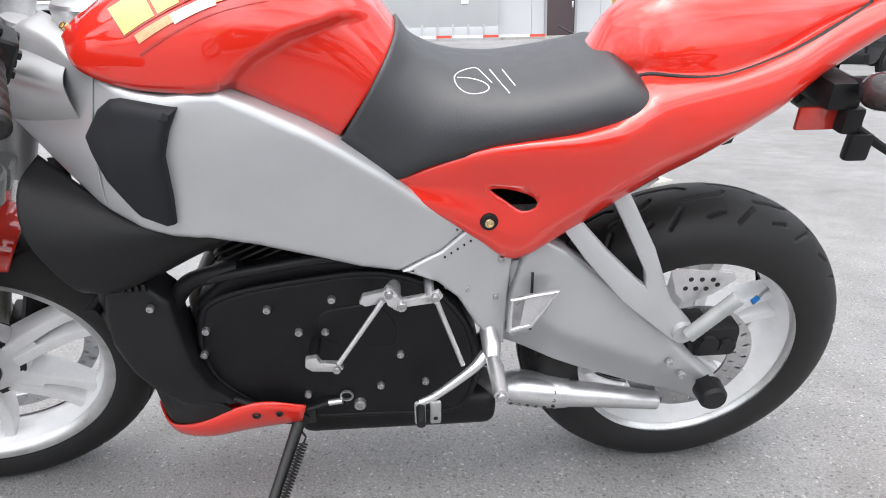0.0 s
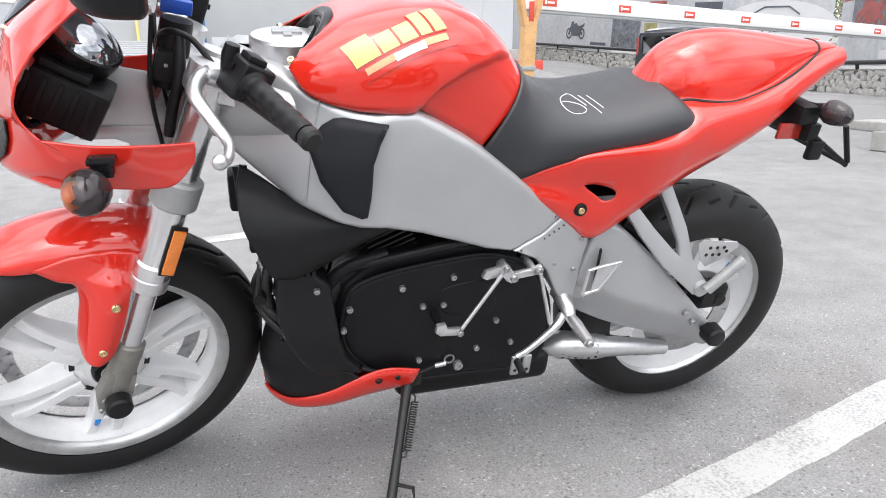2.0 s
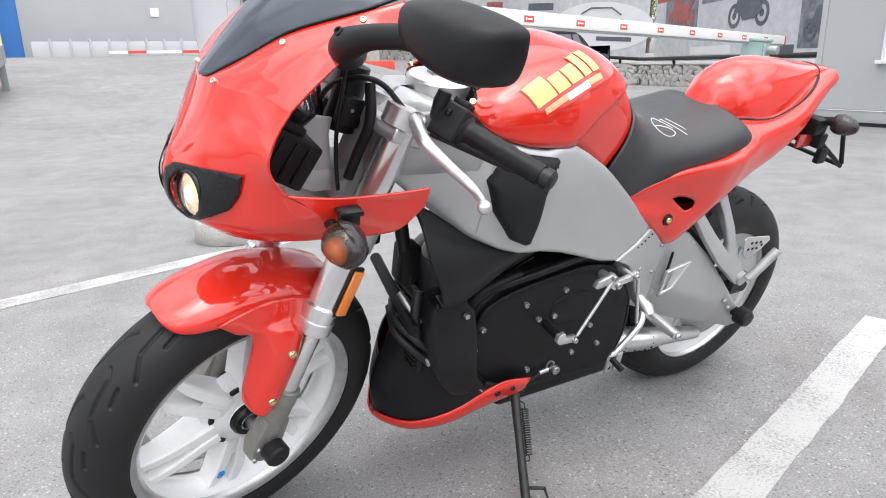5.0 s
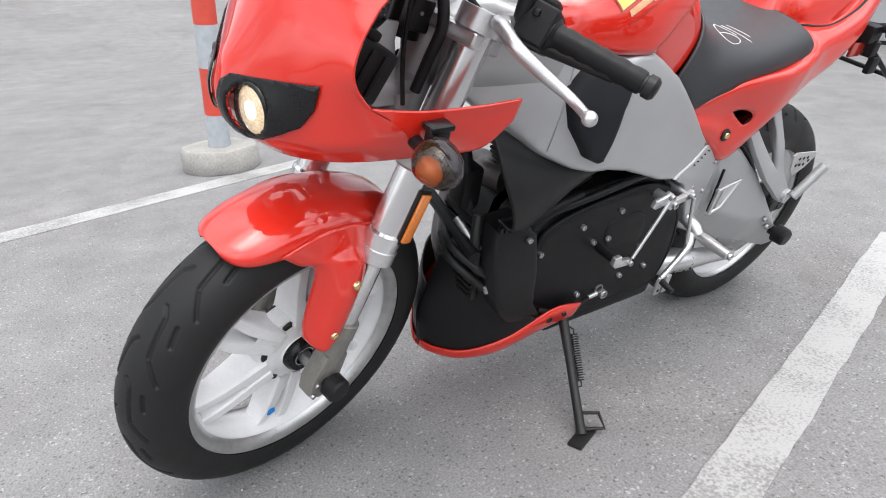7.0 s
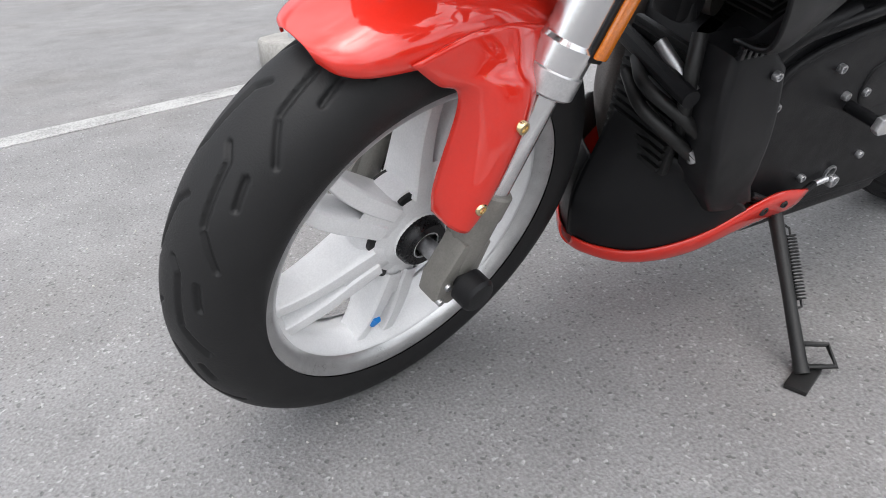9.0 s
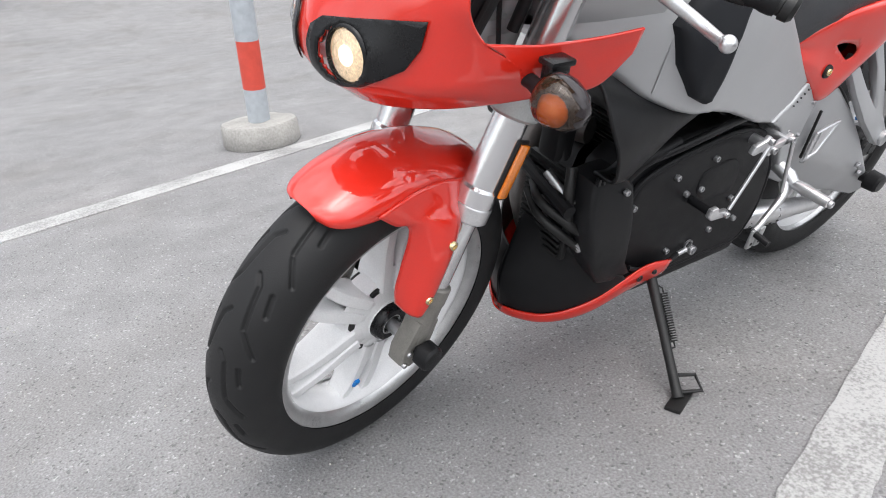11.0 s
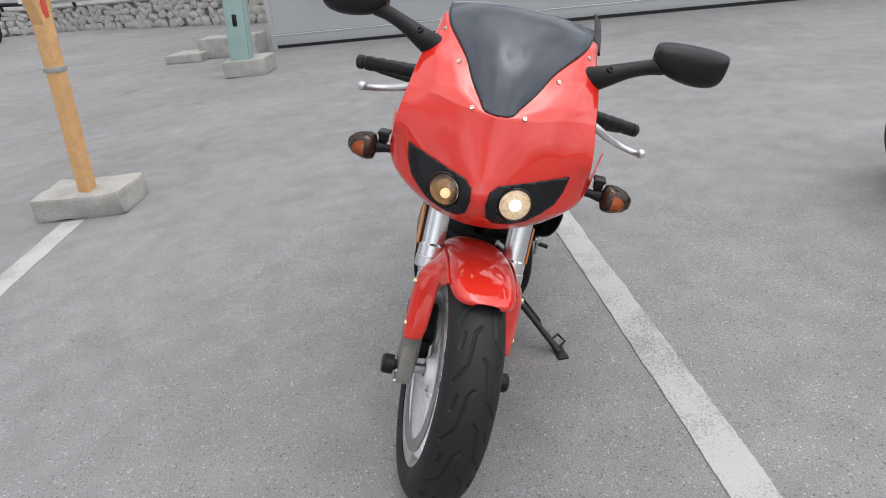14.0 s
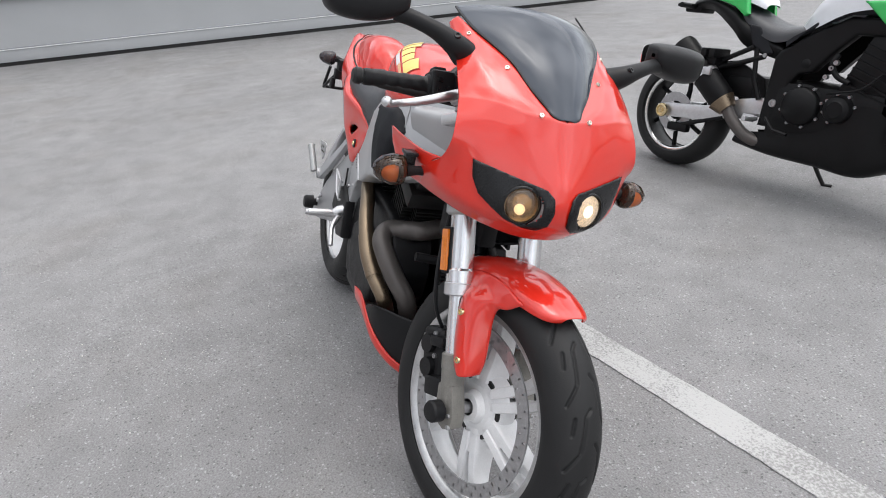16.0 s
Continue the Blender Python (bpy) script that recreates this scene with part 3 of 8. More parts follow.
# -- front fork --
for s in (-1, 1):
    y = 0.1 * s
    leg = part("fork_leg", tube([(-0.03, y, 0.248), (-0.03, y, 0.252), (-0.03, y, 0.30), (-0.03, y, 0.305), (-0.03, y, 0.44), (-0.03, y, 0.66)], [0.0285, 0.031, 0.031, 0.0275, 0.0275, 0.0275], 28), FORK, bike, "polished upside-down fork leg", 30, FRONT)
    part("stanchion", tube([(-0.03, y, 0.06), (-0.03, y, 0.26)], 0.0205, 24), FORK, leg, "", 30, FRONT)
    part("clamp_ring", tube([(-0.03, y, 0.246), (-0.03, y, 0.249), (-0.03, y, 0.272), (-0.03, y, 0.275)], [0.029, 0.0325, 0.0325, 0.03], 28), ALU, leg, "", 30, FRONT)
    lug = join(tube([(-0.03, y, 0.122), (-0.03, y, 0.119), (-0.03, y, 0.09), (-0.03, y, 0.086), (-0.03, y, 0.03), (-0.03, y, -0.02)], [0.0235, 0.027, 0.027, 0.0255, 0.0255, 0.022], 26), plate([(-0.055, 0.055), (-0.006, 0.055), (-0.002, 0.01), (-0.008, -0.03), (-0.03, -0.042), (-0.056, -0.035), (-0.064, -0.005)], s * 0.121, 0.036, 0.006))
    part("axle_lug", lug, CAST, leg, "grey cast axle lug", 35, FRONT)
    for q in (0.012, -0.012):
        part("bolt", bolt((-0.058 + abs(q) * 0.6, s * 0.121, -0.02 + q), (0, s, 0), 0.005, 0.004), STEEL, leg, "", 40, FRONT)
    part("axle_slider", tube([(-0.03, s * 0.116, 0), (-0.03, s * 0.128, 0), (-0.03, s * 0.130, 0), (-0.03, s * 0.152, 0), (-0.03, s * 0.157, 0), (-0.03, s * 0.158, 0)], [0.013, 0.013, 0.0235, 0.0235, 0.020, 0.012], 28), PLASTIC, leg, "black plastic axle slider", 30, FRONT)
    part("reflector_holder", box(-0.030, -0.002, y + s * 0.024, y + s * 0.032, 0.292, 0.392, 0.003), PLASTIC, leg, "", 35, FRONT)
    part("reflector", box(-0.026, -0.005, y + s * 0.031, y + s * 0.0375, 0.298, 0.387, 0.0025), AMBER, leg, "amber side reflector", 35, FRONT)
part("axle", tube([(-0.03, -0.13, 0), (-0.03, 0.13, 0)], 0.0125, 20), STEEL, bike, "", 35, FRONT)
bmA = join(box(-0.058, 0.012, -0.085, 0.085, 0.425, 0.468, 0.012, seg=3), *[tube([(-0.03, q * 0.1, 0.418), (-0.03, q * 0.1, 0.423), (-0.03, q * 0.1, 0.468), (-0.03, q * 0.1, 0.472)], [0.034, 0.039, 0.039, 0.034], 28) for q in (-1, 1)])
part("lower_clamp", bmA, LUG, bike, "grey cast lower fork clamp", 35, FRONT)
part("upper_clamp", join(box(-0.062, 0.05, -0.125, 0.125, 0.615, 0.64, 0.008, seg=3), tube([(0.0, 0, 0.61), (0.0, 0, 0.665)], 0.022, 24)), ALU, bike, "bare aluminium upper fork clamp", 35, FRONT)
part("steering_stem", tube([(0.0, 0, 0.42), (0.0, 0, 0.63)], 0.034, 24), SILVER, bike, "", 35, FRONT)

# -- front fender --
rows = []
for ang, hw, drop in ((47, 0.028, 0.012), (45.7, 0.048, 0.02), (42, 0.063, 0.03), (34, 0.073, 0.042), (22, 0.078, 0.052), (8, 0.079, 0.06), (-3, 0.078, 0.061), (-9, 0.076, 0.058)):
    a = radians(ang)
    row = []
    for k in range(-6, 7):
        t = k / 6
        y = hw * math.copysign(abs(math.sin(t * math.pi / 2)) ** 0.8, t)
        r = 0.334 - drop * (1 - abs(math.cos(t * math.pi / 2)) ** 0.8)
        row.append((-0.03 - r * math.sin(a), y, r * math.cos(a)))
    rows.append(row)
fender = shell("front_fender", surf(rows, 54, 40), RED, bike, "glossy red front fender over the tyre", 0.003, FRONT)
for s in (-1, 1):
    rows = [[(-0.205, s * 0.076, 0.246), (-0.15, s * 0.0775, 0.283), (-0.09, s * 0.078, 0.302), (-0.02, s * 0.077, 0.303)],
            [(-0.168, s * 0.080, 0.232), (-0.128, s * 0.090, 0.258), (-0.088, s * 0.096, 0.272), (-0.045, s * 0.092, 0.268)],
            [(-0.137, s * 0.082, 0.218), (-0.108, s * 0.106, 0.232), (-0.078, s * 0.116, 0.238), (-0.052, s * 0.110, 0.235)],
            [(-0.124, s * 0.083, 0.195), (-0.100, s * 0.116, 0.198), (-0.075, s * 0.127, 0.197), (-0.052, s * 0.119, 0.195)],
            [(-0.117, s * 0.084, 0.15), (-0.096, s * 0.118, 0.15), (-0.073, s * 0.129, 0.15), (-0.050, s * 0.121, 0.15)],
            [(-0.110, s * 0.086, 0.105), (-0.094, s * 0.118, 0.103), (-0.073, s * 0.129, 0.10), (-0.053, s * 0.122, 0.102)],
            [(-0.100, s * 0.090, 0.078), (-0.092, s * 0.116, 0.073), (-0.076, s * 0.127, 0.072), (-0.06, s * 0.122, 0.080)]]
    rows = rows[:2] + [[(x - 0.005, y, z + 0.012) for x, y, z in r] for r in rows[2:]]
    shell("fender_stay", surf(rows, 36, 20), RED, fender, "", 0.003, FRONT)
    for z in (0.105, 0.205):
        part("bolt", bolt((-0.079, s * 0.129, z + 0.012), (0, s, 0), 0.0075, 0.0035), BRASS, fender, "", 40, FRONT)

# -- brake caliper on the right fork leg --
cal = join(box(0.02, 0.095, 0.035, 0.098, 0.04, 0.165, 0.016, seg=3), box(0.0, 0.06, 0.045, 0.112, 0.015, 0.06, 0.008), box(0.0, 0.05, 0.06, 0.112, 0.125, 0.15, 0.008), tube([(0.062, 0.08, 0.075), (0.062, 0.110, 0.075)], [0.024, 0.021], 20), tube([(0.062, 0.08, 0.128), (0.062, 0.110, 0.128)], [0.024, 0.021], 20))
caliper = part("brake_caliper", cal, PLASTIC, bike, "black front brake caliper", 35, FRONT)
for z in (0.052, 0.102, 0.152):
    part("bolt", bolt((0.042, 0.098, z), (0, 1, 0), 0.006), STEEL, caliper, "", 40, FRONT)
part("brake_hose", tube([(0.05, 0.07, 0.15), (0.03, 0.115, 0.22), (0.015, 0.125, 0.32), (0.01, 0.1, 0.45), (0.02, 0.06, 0.55)], 0.0045, 8, 30), PLASTIC, caliper, "", 40, FRONT)

# -- clip-on bars, grips and levers --
for s in (-1, 1):
    bar = part("handlebar", tube([(-0.03, s * 0.1, 0.655), (-0.012, s * 0.15, 0.658), (0.022, s * 0.30, 0.671)], 0.011, 16), DARKSTEEL, bike, "black clip-on handlebar", 35, FRONT)
    part("bar_clamp", tube([(-0.03, s * 0.1, 0.64), (-0.03, s * 0.1, 0.67)], 0.037, 24), ALU, bar, "", 35, FRONT)
    up = 0.020
    a, b = Vector((-0.003, s * 0.195, 0.661 + up)), Vector((0.031, s * 0.335, 0.678))
    rings, rad = [], []
    for k in range(29):
        rings.append(a.lerp(b, k / 28))
        rad.append(0.0178 - 0.0022 * k / 28 + (0.0011 if k % 5 < 3 else 0) + (0.005 if k < 2 else 0))
    grip = part("grip", tube(rings, rad, 20), PLASTIC, bar, "ribbed black rubber grip", 30, FRONT)
    d = (b - a).normalized()
    part("bar_end", tube([b, b + d * 0.004, b + d * 0.005, b + d * 0.016, b + d * 0.021, b + d * 0.022], [0.0135, 0.0135, 0.0165, 0.0165, 0.012, 0.004], 20), DARKSTEEL, bar, "", 35, FRONT)
    swm = Matrix.Translation(a.lerp(b, -0.14)) @ Vector((0, 1, 0)).rotation_difference(d).to_matrix().to_4x4()
    sw = part("switch_box", join(box(-0.030, 0.026, -0.027, 0.025, -0.029, 0.030, 0.008, swm, 3), box(-0.036, -0.010, -0.040, -0.024, -0.018, 0.022, 0.006, swm, 2), box(-0.012, 0.020, -0.012, 0.016, 0.028, 0.040, 0.005, swm, 2)), PLASTIC, bar, "black switch housing", 35, FRONT)
    for q in ((-0.032, 0.008, 0.010), (-0.032, -0.008, -0.008), (-0.030, 0.012, -0.014), (0.027, -0.004, 0.012)):
        part("switch_button", box(q[0] - 0.004, q[0] + 0.004, q[1] - 0.005, q[1] + 0.005, q[2] - 0.005, q[2] + 0.005, 0.002, swm), SMOOTHBLACK, sw, "", 35, FRONT)
    part("perch", tube([(-0.02, s * 0.14, 0.665), (-0.055, s * 0.148, 0.665)], [0.018, 0.014], 16), ALU, bar, "", 35, FRONT)
    if s < 0:
        part("clutch_knob", tube([(-0.03, s * 0.155, 0.675), (-0.032, s * 0.156, 0.705), (-0.033, s * 0.156, 0.722)], [0.008, 0.013, 0.011], 16), PLASTIC, bar, "", 35, FRONT)
    lv = [(-0.052, s * 0.142, 0.664), (-0.068, s * 0.165, 0.66), (-0.078, s * 0.20, 0.648), (-0.060, s * 0.245, 0.634), (-0.046, s * 0.285, 0.624), (-0.052, s * 0.318, 0.616), (-0.064, s * 0.332, 0.614)]
    lever = tube(lv, [0.0115, 0.0115, 0.0105, 0.0088, 0.0076, 0.007, 0.007], 12, 36)
    ball = bmesh.new()
    bmesh.ops.create_uvsphere(ball, u_segments=18, v_segments=12, radius=0.0105, matrix=Matrix.Translation((-0.067, s * 0.334, 0.615)))
    part("lever", join(lever, ball), ALU, bar, "bare aluminium ball-end lever", 40, FRONT)
part("clutch_cable", tube([(-0.488, 0.07, 0.80), (-0.490, 0.06, 0.87), (-0.486, 0.01, 0.93), (-0.463, -0.052, 0.962), (-0.43, -0.07, 0.955), (-0.404, -0.09, 0.926), (-0.388, -0.115, 0.905)], 0.0048, 10, 44), PLASTIC, bike, "black control cable", 40)
part("gauge_cable", tube([(-0.483, -0.05, 0.985), (-0.496, -0.056, 0.905), (-0.499, -0.058, 0.845), (-0.493, -0.06, 0.775)], 0.0036, 8, 24), PLASTIC, bike, "", 40)
part("throttle_cable", tube([(-0.02, 0.17, 0.665), (-0.08, 0.12, 0.69), (-0.075, 0.06, 0.62), (-0.02, 0.04, 0.50), (0.03, 0.03, 0.42)], 0.0042, 8, 44), PLASTIC, bike, "", 40, FRONT)
part("wire_loom", tube([(-0.447, -0.060, 0.955), (-0.452, -0.080, 0.900), (-0.468, -0.078, 0.850), (-0.480, -0.070, 0.800)], 0.009, 10, 30), PLASTIC, bike, "", 40)

# -- silver frame that holds the fuel --
def frame_y(x, z):
    xs = (-0.45, -0.40, -0.33, -0.27, -0.22, -0.15, -0.05, 0.05, 0.15, 0.24, 0.32)
    ys = (0.060, 0.080, 0.128, 0.168, 0.190, 0.197, 0.185, 0.167, 0.150, 0.138, 0.133)
    edge = 0.7 * max(0.0, z - 0.79) * max(0.0, min(1.0, (-0.16 - x) / 0.1)) + (max(0.0, z - 0.80) if x < 0 else 0)
    return -(float(np.interp(x, xs, ys)) - 0.16 * edge)


beam = [(-0.42, 0.90), (-0.36, 0.93), (-0.30, 0.916), (-0.262, 0.891), (-0.228, 0.879), (-0.192, 0.869), (-0.158, 0.864), (-0.128, 0.868), (-0.092, 0.866), (-0.052, 0.846),
        (0.005, 0.812), (0.047, 0.782), (0.110, 0.733), (0.174, 0.679), (0.236, 0.633), (0.19, 0.594), (0.124, 0.566), (0.066, 0.583), (0.0, 0.612), (-0.072, 0.642),
        (-0.14, 0.662), (-0.185, 0.665), (-0.226, 0.677), (-0.289, 0.702), (-0.335, 0.737), (-0.375, 0.768), (-0.415, 0.80)]


def dense(outline, step=0.018):
    out = []
    for a, b in zip(outline, outline[1:] + outline[:1]):
        n = max(1, round(math.dist(a, b) / step))
        out += [(a[0] + (b[0] - a[0]) * k / n, a[1] + (b[1] - a[1]) * k / n) for k in range(n)]
    return out


def skin(outline, y, thick, rim=0.012, step=0.02):
    """A curved side panel: evenly meshed outer side with rolled edges, and a wall that goes inward."""
    o = [Vector(p) for p in dense(outline, step * 0.6)]
    n = len(o)
    cen = sum(o, Vector((0, 0))) / n
    area = sum(a.x * b.y - b.x * a.y for a, b in zip(o, o[1:] + o[:1]))
    turn = 1 if area > 0 else -1
    nrm = []
    for i in range(n):
        t = (o[(i + 1) % n] - o[i - 1]).normalized()
        nrm.append(Vector((-t.y, t.x)) * turn)
    inner = [p + q * rim for p, q in zip(o, nrm)]
    pts = list(inner)
    lo = [min(p[k] for p in inner) for k in (0, 1)]
    hi = [max(p[k] for p in inner) for k in (0, 1)]
    for i in range(1, int((hi[0] - lo[0]) / step) + 1):
        for j in range(1, int((hi[1] - lo[1]) / step) + 1):
            pts.append(Vector((lo[0] + i * step, lo[1] + j * step)))
    vs, _, fs, *_ = delaunay_2d_cdt(pts, [(i, (i + 1) % n) for i in range(n)], [], 1, 1e-5)
    bm = bmesh.new()
    sg = -1 if y(cen.x, cen.y) < 0 else 1
    face = [bm.verts.new((v[0], y(v[0], v[1]), v[1])) for v in vs]
    for f in fs:
        try:
            bm.faces.new([face[i] for i in f])
        except ValueError:
            pass
    last = face[:n]
    for k, (d, h) in enumerate(((0.55, 0.10), (0.2, 0.38), (0.0, 0.9), (0.0, thick / rim))):
        ring = []
        for p, q in zip(o, nrm):
            x, z = p.x + q.x * rim * d, p.y + q.y * rim * d
            ring.append(bm.verts.new((x, y(x, z) - sg * rim * h, z)))
        for i in range(n):
            bm.faces.new((last[i], last[(i + 1) % n], ring[(i + 1) % n], ring[i]))
        last = ring
    return bm


bm = skin(beam, frame_y, 0.07, 0.012)
frame_ob = part("frame", join(bm, mirror(bm.copy())), SILVER, bike, "silver painted aluminium beam frame", 45)
for s in (-1, 1):
    br = skin([(0.128, 0.569), (0.19, 0.597), (0.236, 0.636), (0.303, 0.58), (0.298, 0.50), (0.297, 0.40), (0.275, 0.405), (0.246, 0.448), (0.216, 0.505), (0.182, 0.541)], lambda x, z: frame_y(x, z) - 0.003, 0.06, 0.006)
    casting = part("rear_casting", br if s < 0 else mirror(br), SILVER, frame_ob, "", 45)
    for x, z in ((0.199, 0.528), (0.232, 0.520), (0.279, 0.502), (0.281, 0.425), (0.284, 0.575)):
        part("bolt", bolt((x, s * 0.141, z), (0, s, 0), 0.005, 0.003), STEEL, casting, "", 40)
    for k in range(7):
        part("rivet", bolt((0.195 + 0.010 * k, s * (0.148 - 0.0012 * k), 0.588 + 0.0062 * k), (0, s, 0), 0.0016, 0.0014), DARKSTEEL, casting, "", 40)
    pad = skin([(-0.268, 0.813), (-0.245, 0.846), (-0.227, 0.859), (-0.212, 0.862), (-0.141, 0.852), (-0.156, 0.823), (-0.167, 0.791), (-0.169, 0.731), (-0.173, 0.693), (-0.184, 0.689), (-0.216, 0.705), (-0.251, 0.756)],
               lambda x, z: frame_y(x, z) - 0.015 - 0.008 * math.sin(max(0, min(1, (z - 0.69) / 0.17)) * math.pi), 0.03, 0.012, 0.012)
    part("knee_pad", pad if s < 0 else mirror(pad), PAD, frame_ob, "dark grey rubber pad", 40)
    weld = tube([(-0.246, s * (0.0012 - frame_y(-0.246, 0.885)), 0.885), (-0.258, s * (0.0012 - frame_y(-0.258, 0.83)), 0.83), (-0.267, s * (0.0012 - frame_y(-0.267, 0.77)), 0.77), (-0.273, s * (0.0012 - frame_y(-0.273, 0.71)), 0.71)], 0.0014, 6, 14)
    part("frame_seam", weld, SILVER, frame_ob, "", 60)
neck = surf([[(-0.46, 0, 0.895), (-0.45, 0.06, 0.89), (-0.42, 0.085, 0.86), (-0.43, 0.06, 0.80), (-0.44, 0, 0.79)], [(-0.40, 0, 0.902), (-0.38, 0.10, 0.893), (-0.37, 0.12, 0.86), (-0.38, 0.08, 0.79), (-0.40, 0, 0.77)],
             [(-0.30, 0, 0.905), (-0.29, 0.12, 0.890), (-0.28, 0.165, 0.86), (-0.28, 0.10, 0.75), (-0.28, 0, 0.74)]], 20, 24)
part("steering_neck", join(neck, mirror(neck.copy())), SILVER, frame_ob, "", 45)

# -- red airbox cover, fuel cap and intake --
COVER = [(-0.288, 0.922, 0.115, -0.262, 0.95), (-0.262, 0.893, 0.155, -0.235, 0.966), (-0.20, 0.873, 0.173, -0.19, 0.988), (-0.13, 0.867, 0.180, -0.12, 1.006), (-0.09, 0.866, 0.178, -0.07, 1.012),
         (-0.05, 0.845, 0.168, -0.01, 1.008), (0.0, 0.812, 0.155, 0.05, 0.985), (0.03, 0.792, 0.146, 0.098, 0.945), (0.047, 0.779, 0.141, 0.135, 0.897)]
cover_bm = dome(COVER, 0.62, 150, 131)
for v in cover_bm.verts:                       # knee hollows towards the seat
    brow = float(np.interp(v.co.x, (-0.10, -0.05, 0.0, 0.06, 0.14), (0.868, 0.912, 0.936, 0.950, 0.945)))
    t = max(0.0, min(1.0, (brow - v.co.z) / 0.022)) if v.co.x > -0.11 else 0.0
    t = t * t * (3 - 2 * t)
    v.co.y *= 1 - 0.15 * t
logo_on = cover_bm.copy()
cut(cover_bm, lambda c: abs(c.y) < 0.095 and c.x < float(np.interp(abs(c.y), (0, 0.045, 0.078, 0.095), (-0.206, -0.214, -0.236, -0.258))))
cover = shell("airbox_cover", cover_bm, RED, bike, "glossy red airbox cover in front of the seat", 0.004)
# maker's mark: plain yellow bars with a thin ribbon below, laid on both flanks
MARK = [Vector((-0.190, 0.170, 0.936)), Vector((-0.040, 0.134, 0.990)), Vector((-0.212, 0.142, 0.959)), Vector((-0.056, 0.0885, 1.010))]
cover_tree = BVHTree.FromBMesh(logo_on)


def mark(u0, u1, v0, v1, s, lift=0.0042, n=8):
    """A thin sticker on the cover between fractions along and up the mark."""
    rows = []
    for i in range(n + 1):
        row = []
        for j in range(n + 1):
            u, v = u0 + (u1 - u0) * i / n, v0 + (v1 - v0) * j / n
            p = (MARK[0] * (1 - u) + MARK[1] * u) * (1 - v) + (MARK[2] * (1 - u) + MARK[3] * u) * v
            way = Vector((0, s * 0.6, 0.8))
            hit = cover_tree.ray_cast(Vector((p.x, s * p.y, p.z)) + way * 0.3, -way)[0]
            row.append((hit if hit is not None else Vector((p.x, s * p.y, p.z))) + way * lift)
        rows.append([tuple(q) for q in row])
    return grid(rows)


for s in (-1, 1):
    for u0, u1, v1 in ((0.0, 0.26, 1.0), (0.285, 0.46, 0.74), (0.49, 0.665, 0.74), (0.70, 0.83, 1.0), (0.865, 1.0, 1.0)):
        part("logo_edge", mark(u0 - 0.012, u1 + 0.012, -0.04, v1 + 0.04, s, 0.0038), REDLENS, cover, "")
        part("logo_bar", mark(u0, u1, 0.0, v1, s, 0.0046), YELLOW, cover, "")
    for u0, u1 in ((0.06, 0.40), (0.66, 0.97)):
        part("logo_caption", mark(u0, u1, -0.36, -0.14, s, 0.0042, 6), GILT, cover, "")
    part("logo_ribbon", mark(0.36, 0.70, -0.42, -0.16, s, 0.0044), BANNERLIGHT, cover, "")
    part("logo_line", mark(0.02, 1.08, -0.58, -0.53, s, 0.0042, 14), REDLENS, cover, "")
    part("bolt", bolt((-0.283, s * 0.112, 0.933), (-0.3, s * 0.5, 0.8), 0.006, 0.004), BRASS, cover, "", 40)
logo_on.free()
cap = lathe([(0.0, 0.036), (0.006, 0.036), (0.010, 0.0335), (0.040, 0.033), (0.050, 0.030), (0.053, 0.026), (0.053, 0.0), (0.058, -0.004), (0.060, -0.03)], 48)
cap.transform(Matrix.Translation((-0.280, 0, 0.910)) @ Matrix.Scale(1.18, 4) @ pose(0, 0, 0, 90, 0, 0))
fuel = part("fuel_cap", cap, ALU, bike, "round silver fuel cap", 30)
part("cap_flap", join(box(-0.305, -0.255, -0.013, 0.013, 0.9485, 0.954, 0.002), box(-0.287, -0.273, -0.030, 0.030, 0.9485, 0.953, 0.0015)), STEEL, fuel, "", 35)
# black arch in the front edge of the cover, with a wire mesh inside
ARCH = [(-0.262, -0.092, 0.928), (-0.243, -0.078, 0.953), (-0.222, -0.045, 0.978), (-0.214, 0, 0.985), (-0.222, 0.045, 0.978), (-0.243, 0.078, 0.953), (-0.262, 0.092, 0.928)]
intake = part("intake_surround", surf([[(x - 0.009, y * 0.93, z - 0.010) for x, y, z in ARCH], [(x - 0.006, y * 0.96, z - 0.001) for x, y, z in ARCH], [(x, y, z + 0.004) for x, y, z in ARCH], [(x + 0.009, y * 1.01, z + 0.0045) for x, y, z in ARCH], [(x + 0.013, y * 1.01, z - 0.004) for x, y, z in ARCH]], 18, 40), SMOOTHBLACK, bike, "black airbox intake with wire mesh", 40)
mesh_bm = bmesh.new()
for i in range(-14, 15):
    for d in (-1, 1):
        a, b = Vector((-0.252, i * 0.0075 - d * 0.020, 0.926)), Vector((-0.222, i * 0.0075 + d * 0.020, 0.972))
        run = [a.lerp(b, k / 12) for k in range(13)]
        run = [p for p in run if abs(p.y) < 0.074 * (1 - ((p.z - 0.926) / 0.050) ** 2) ** 0.5 + 0.004]
        if len(run) > 1:
            mesh_bm = join(mesh_bm, tube([run[0], run[-1]], 0.0012, 5))
part("intake_mesh", mesh_bm, STEEL, intake, "", 40)
part("intake_throat", surf([[(x - 0.016, y * 0.84, z - 0.010) for x, y, z in ARCH], [(-0.235, y * 0.8, 0.925) for x, y, z in ARCH]], 8, 20), SMOOTHBLACK, intake, "", 40)

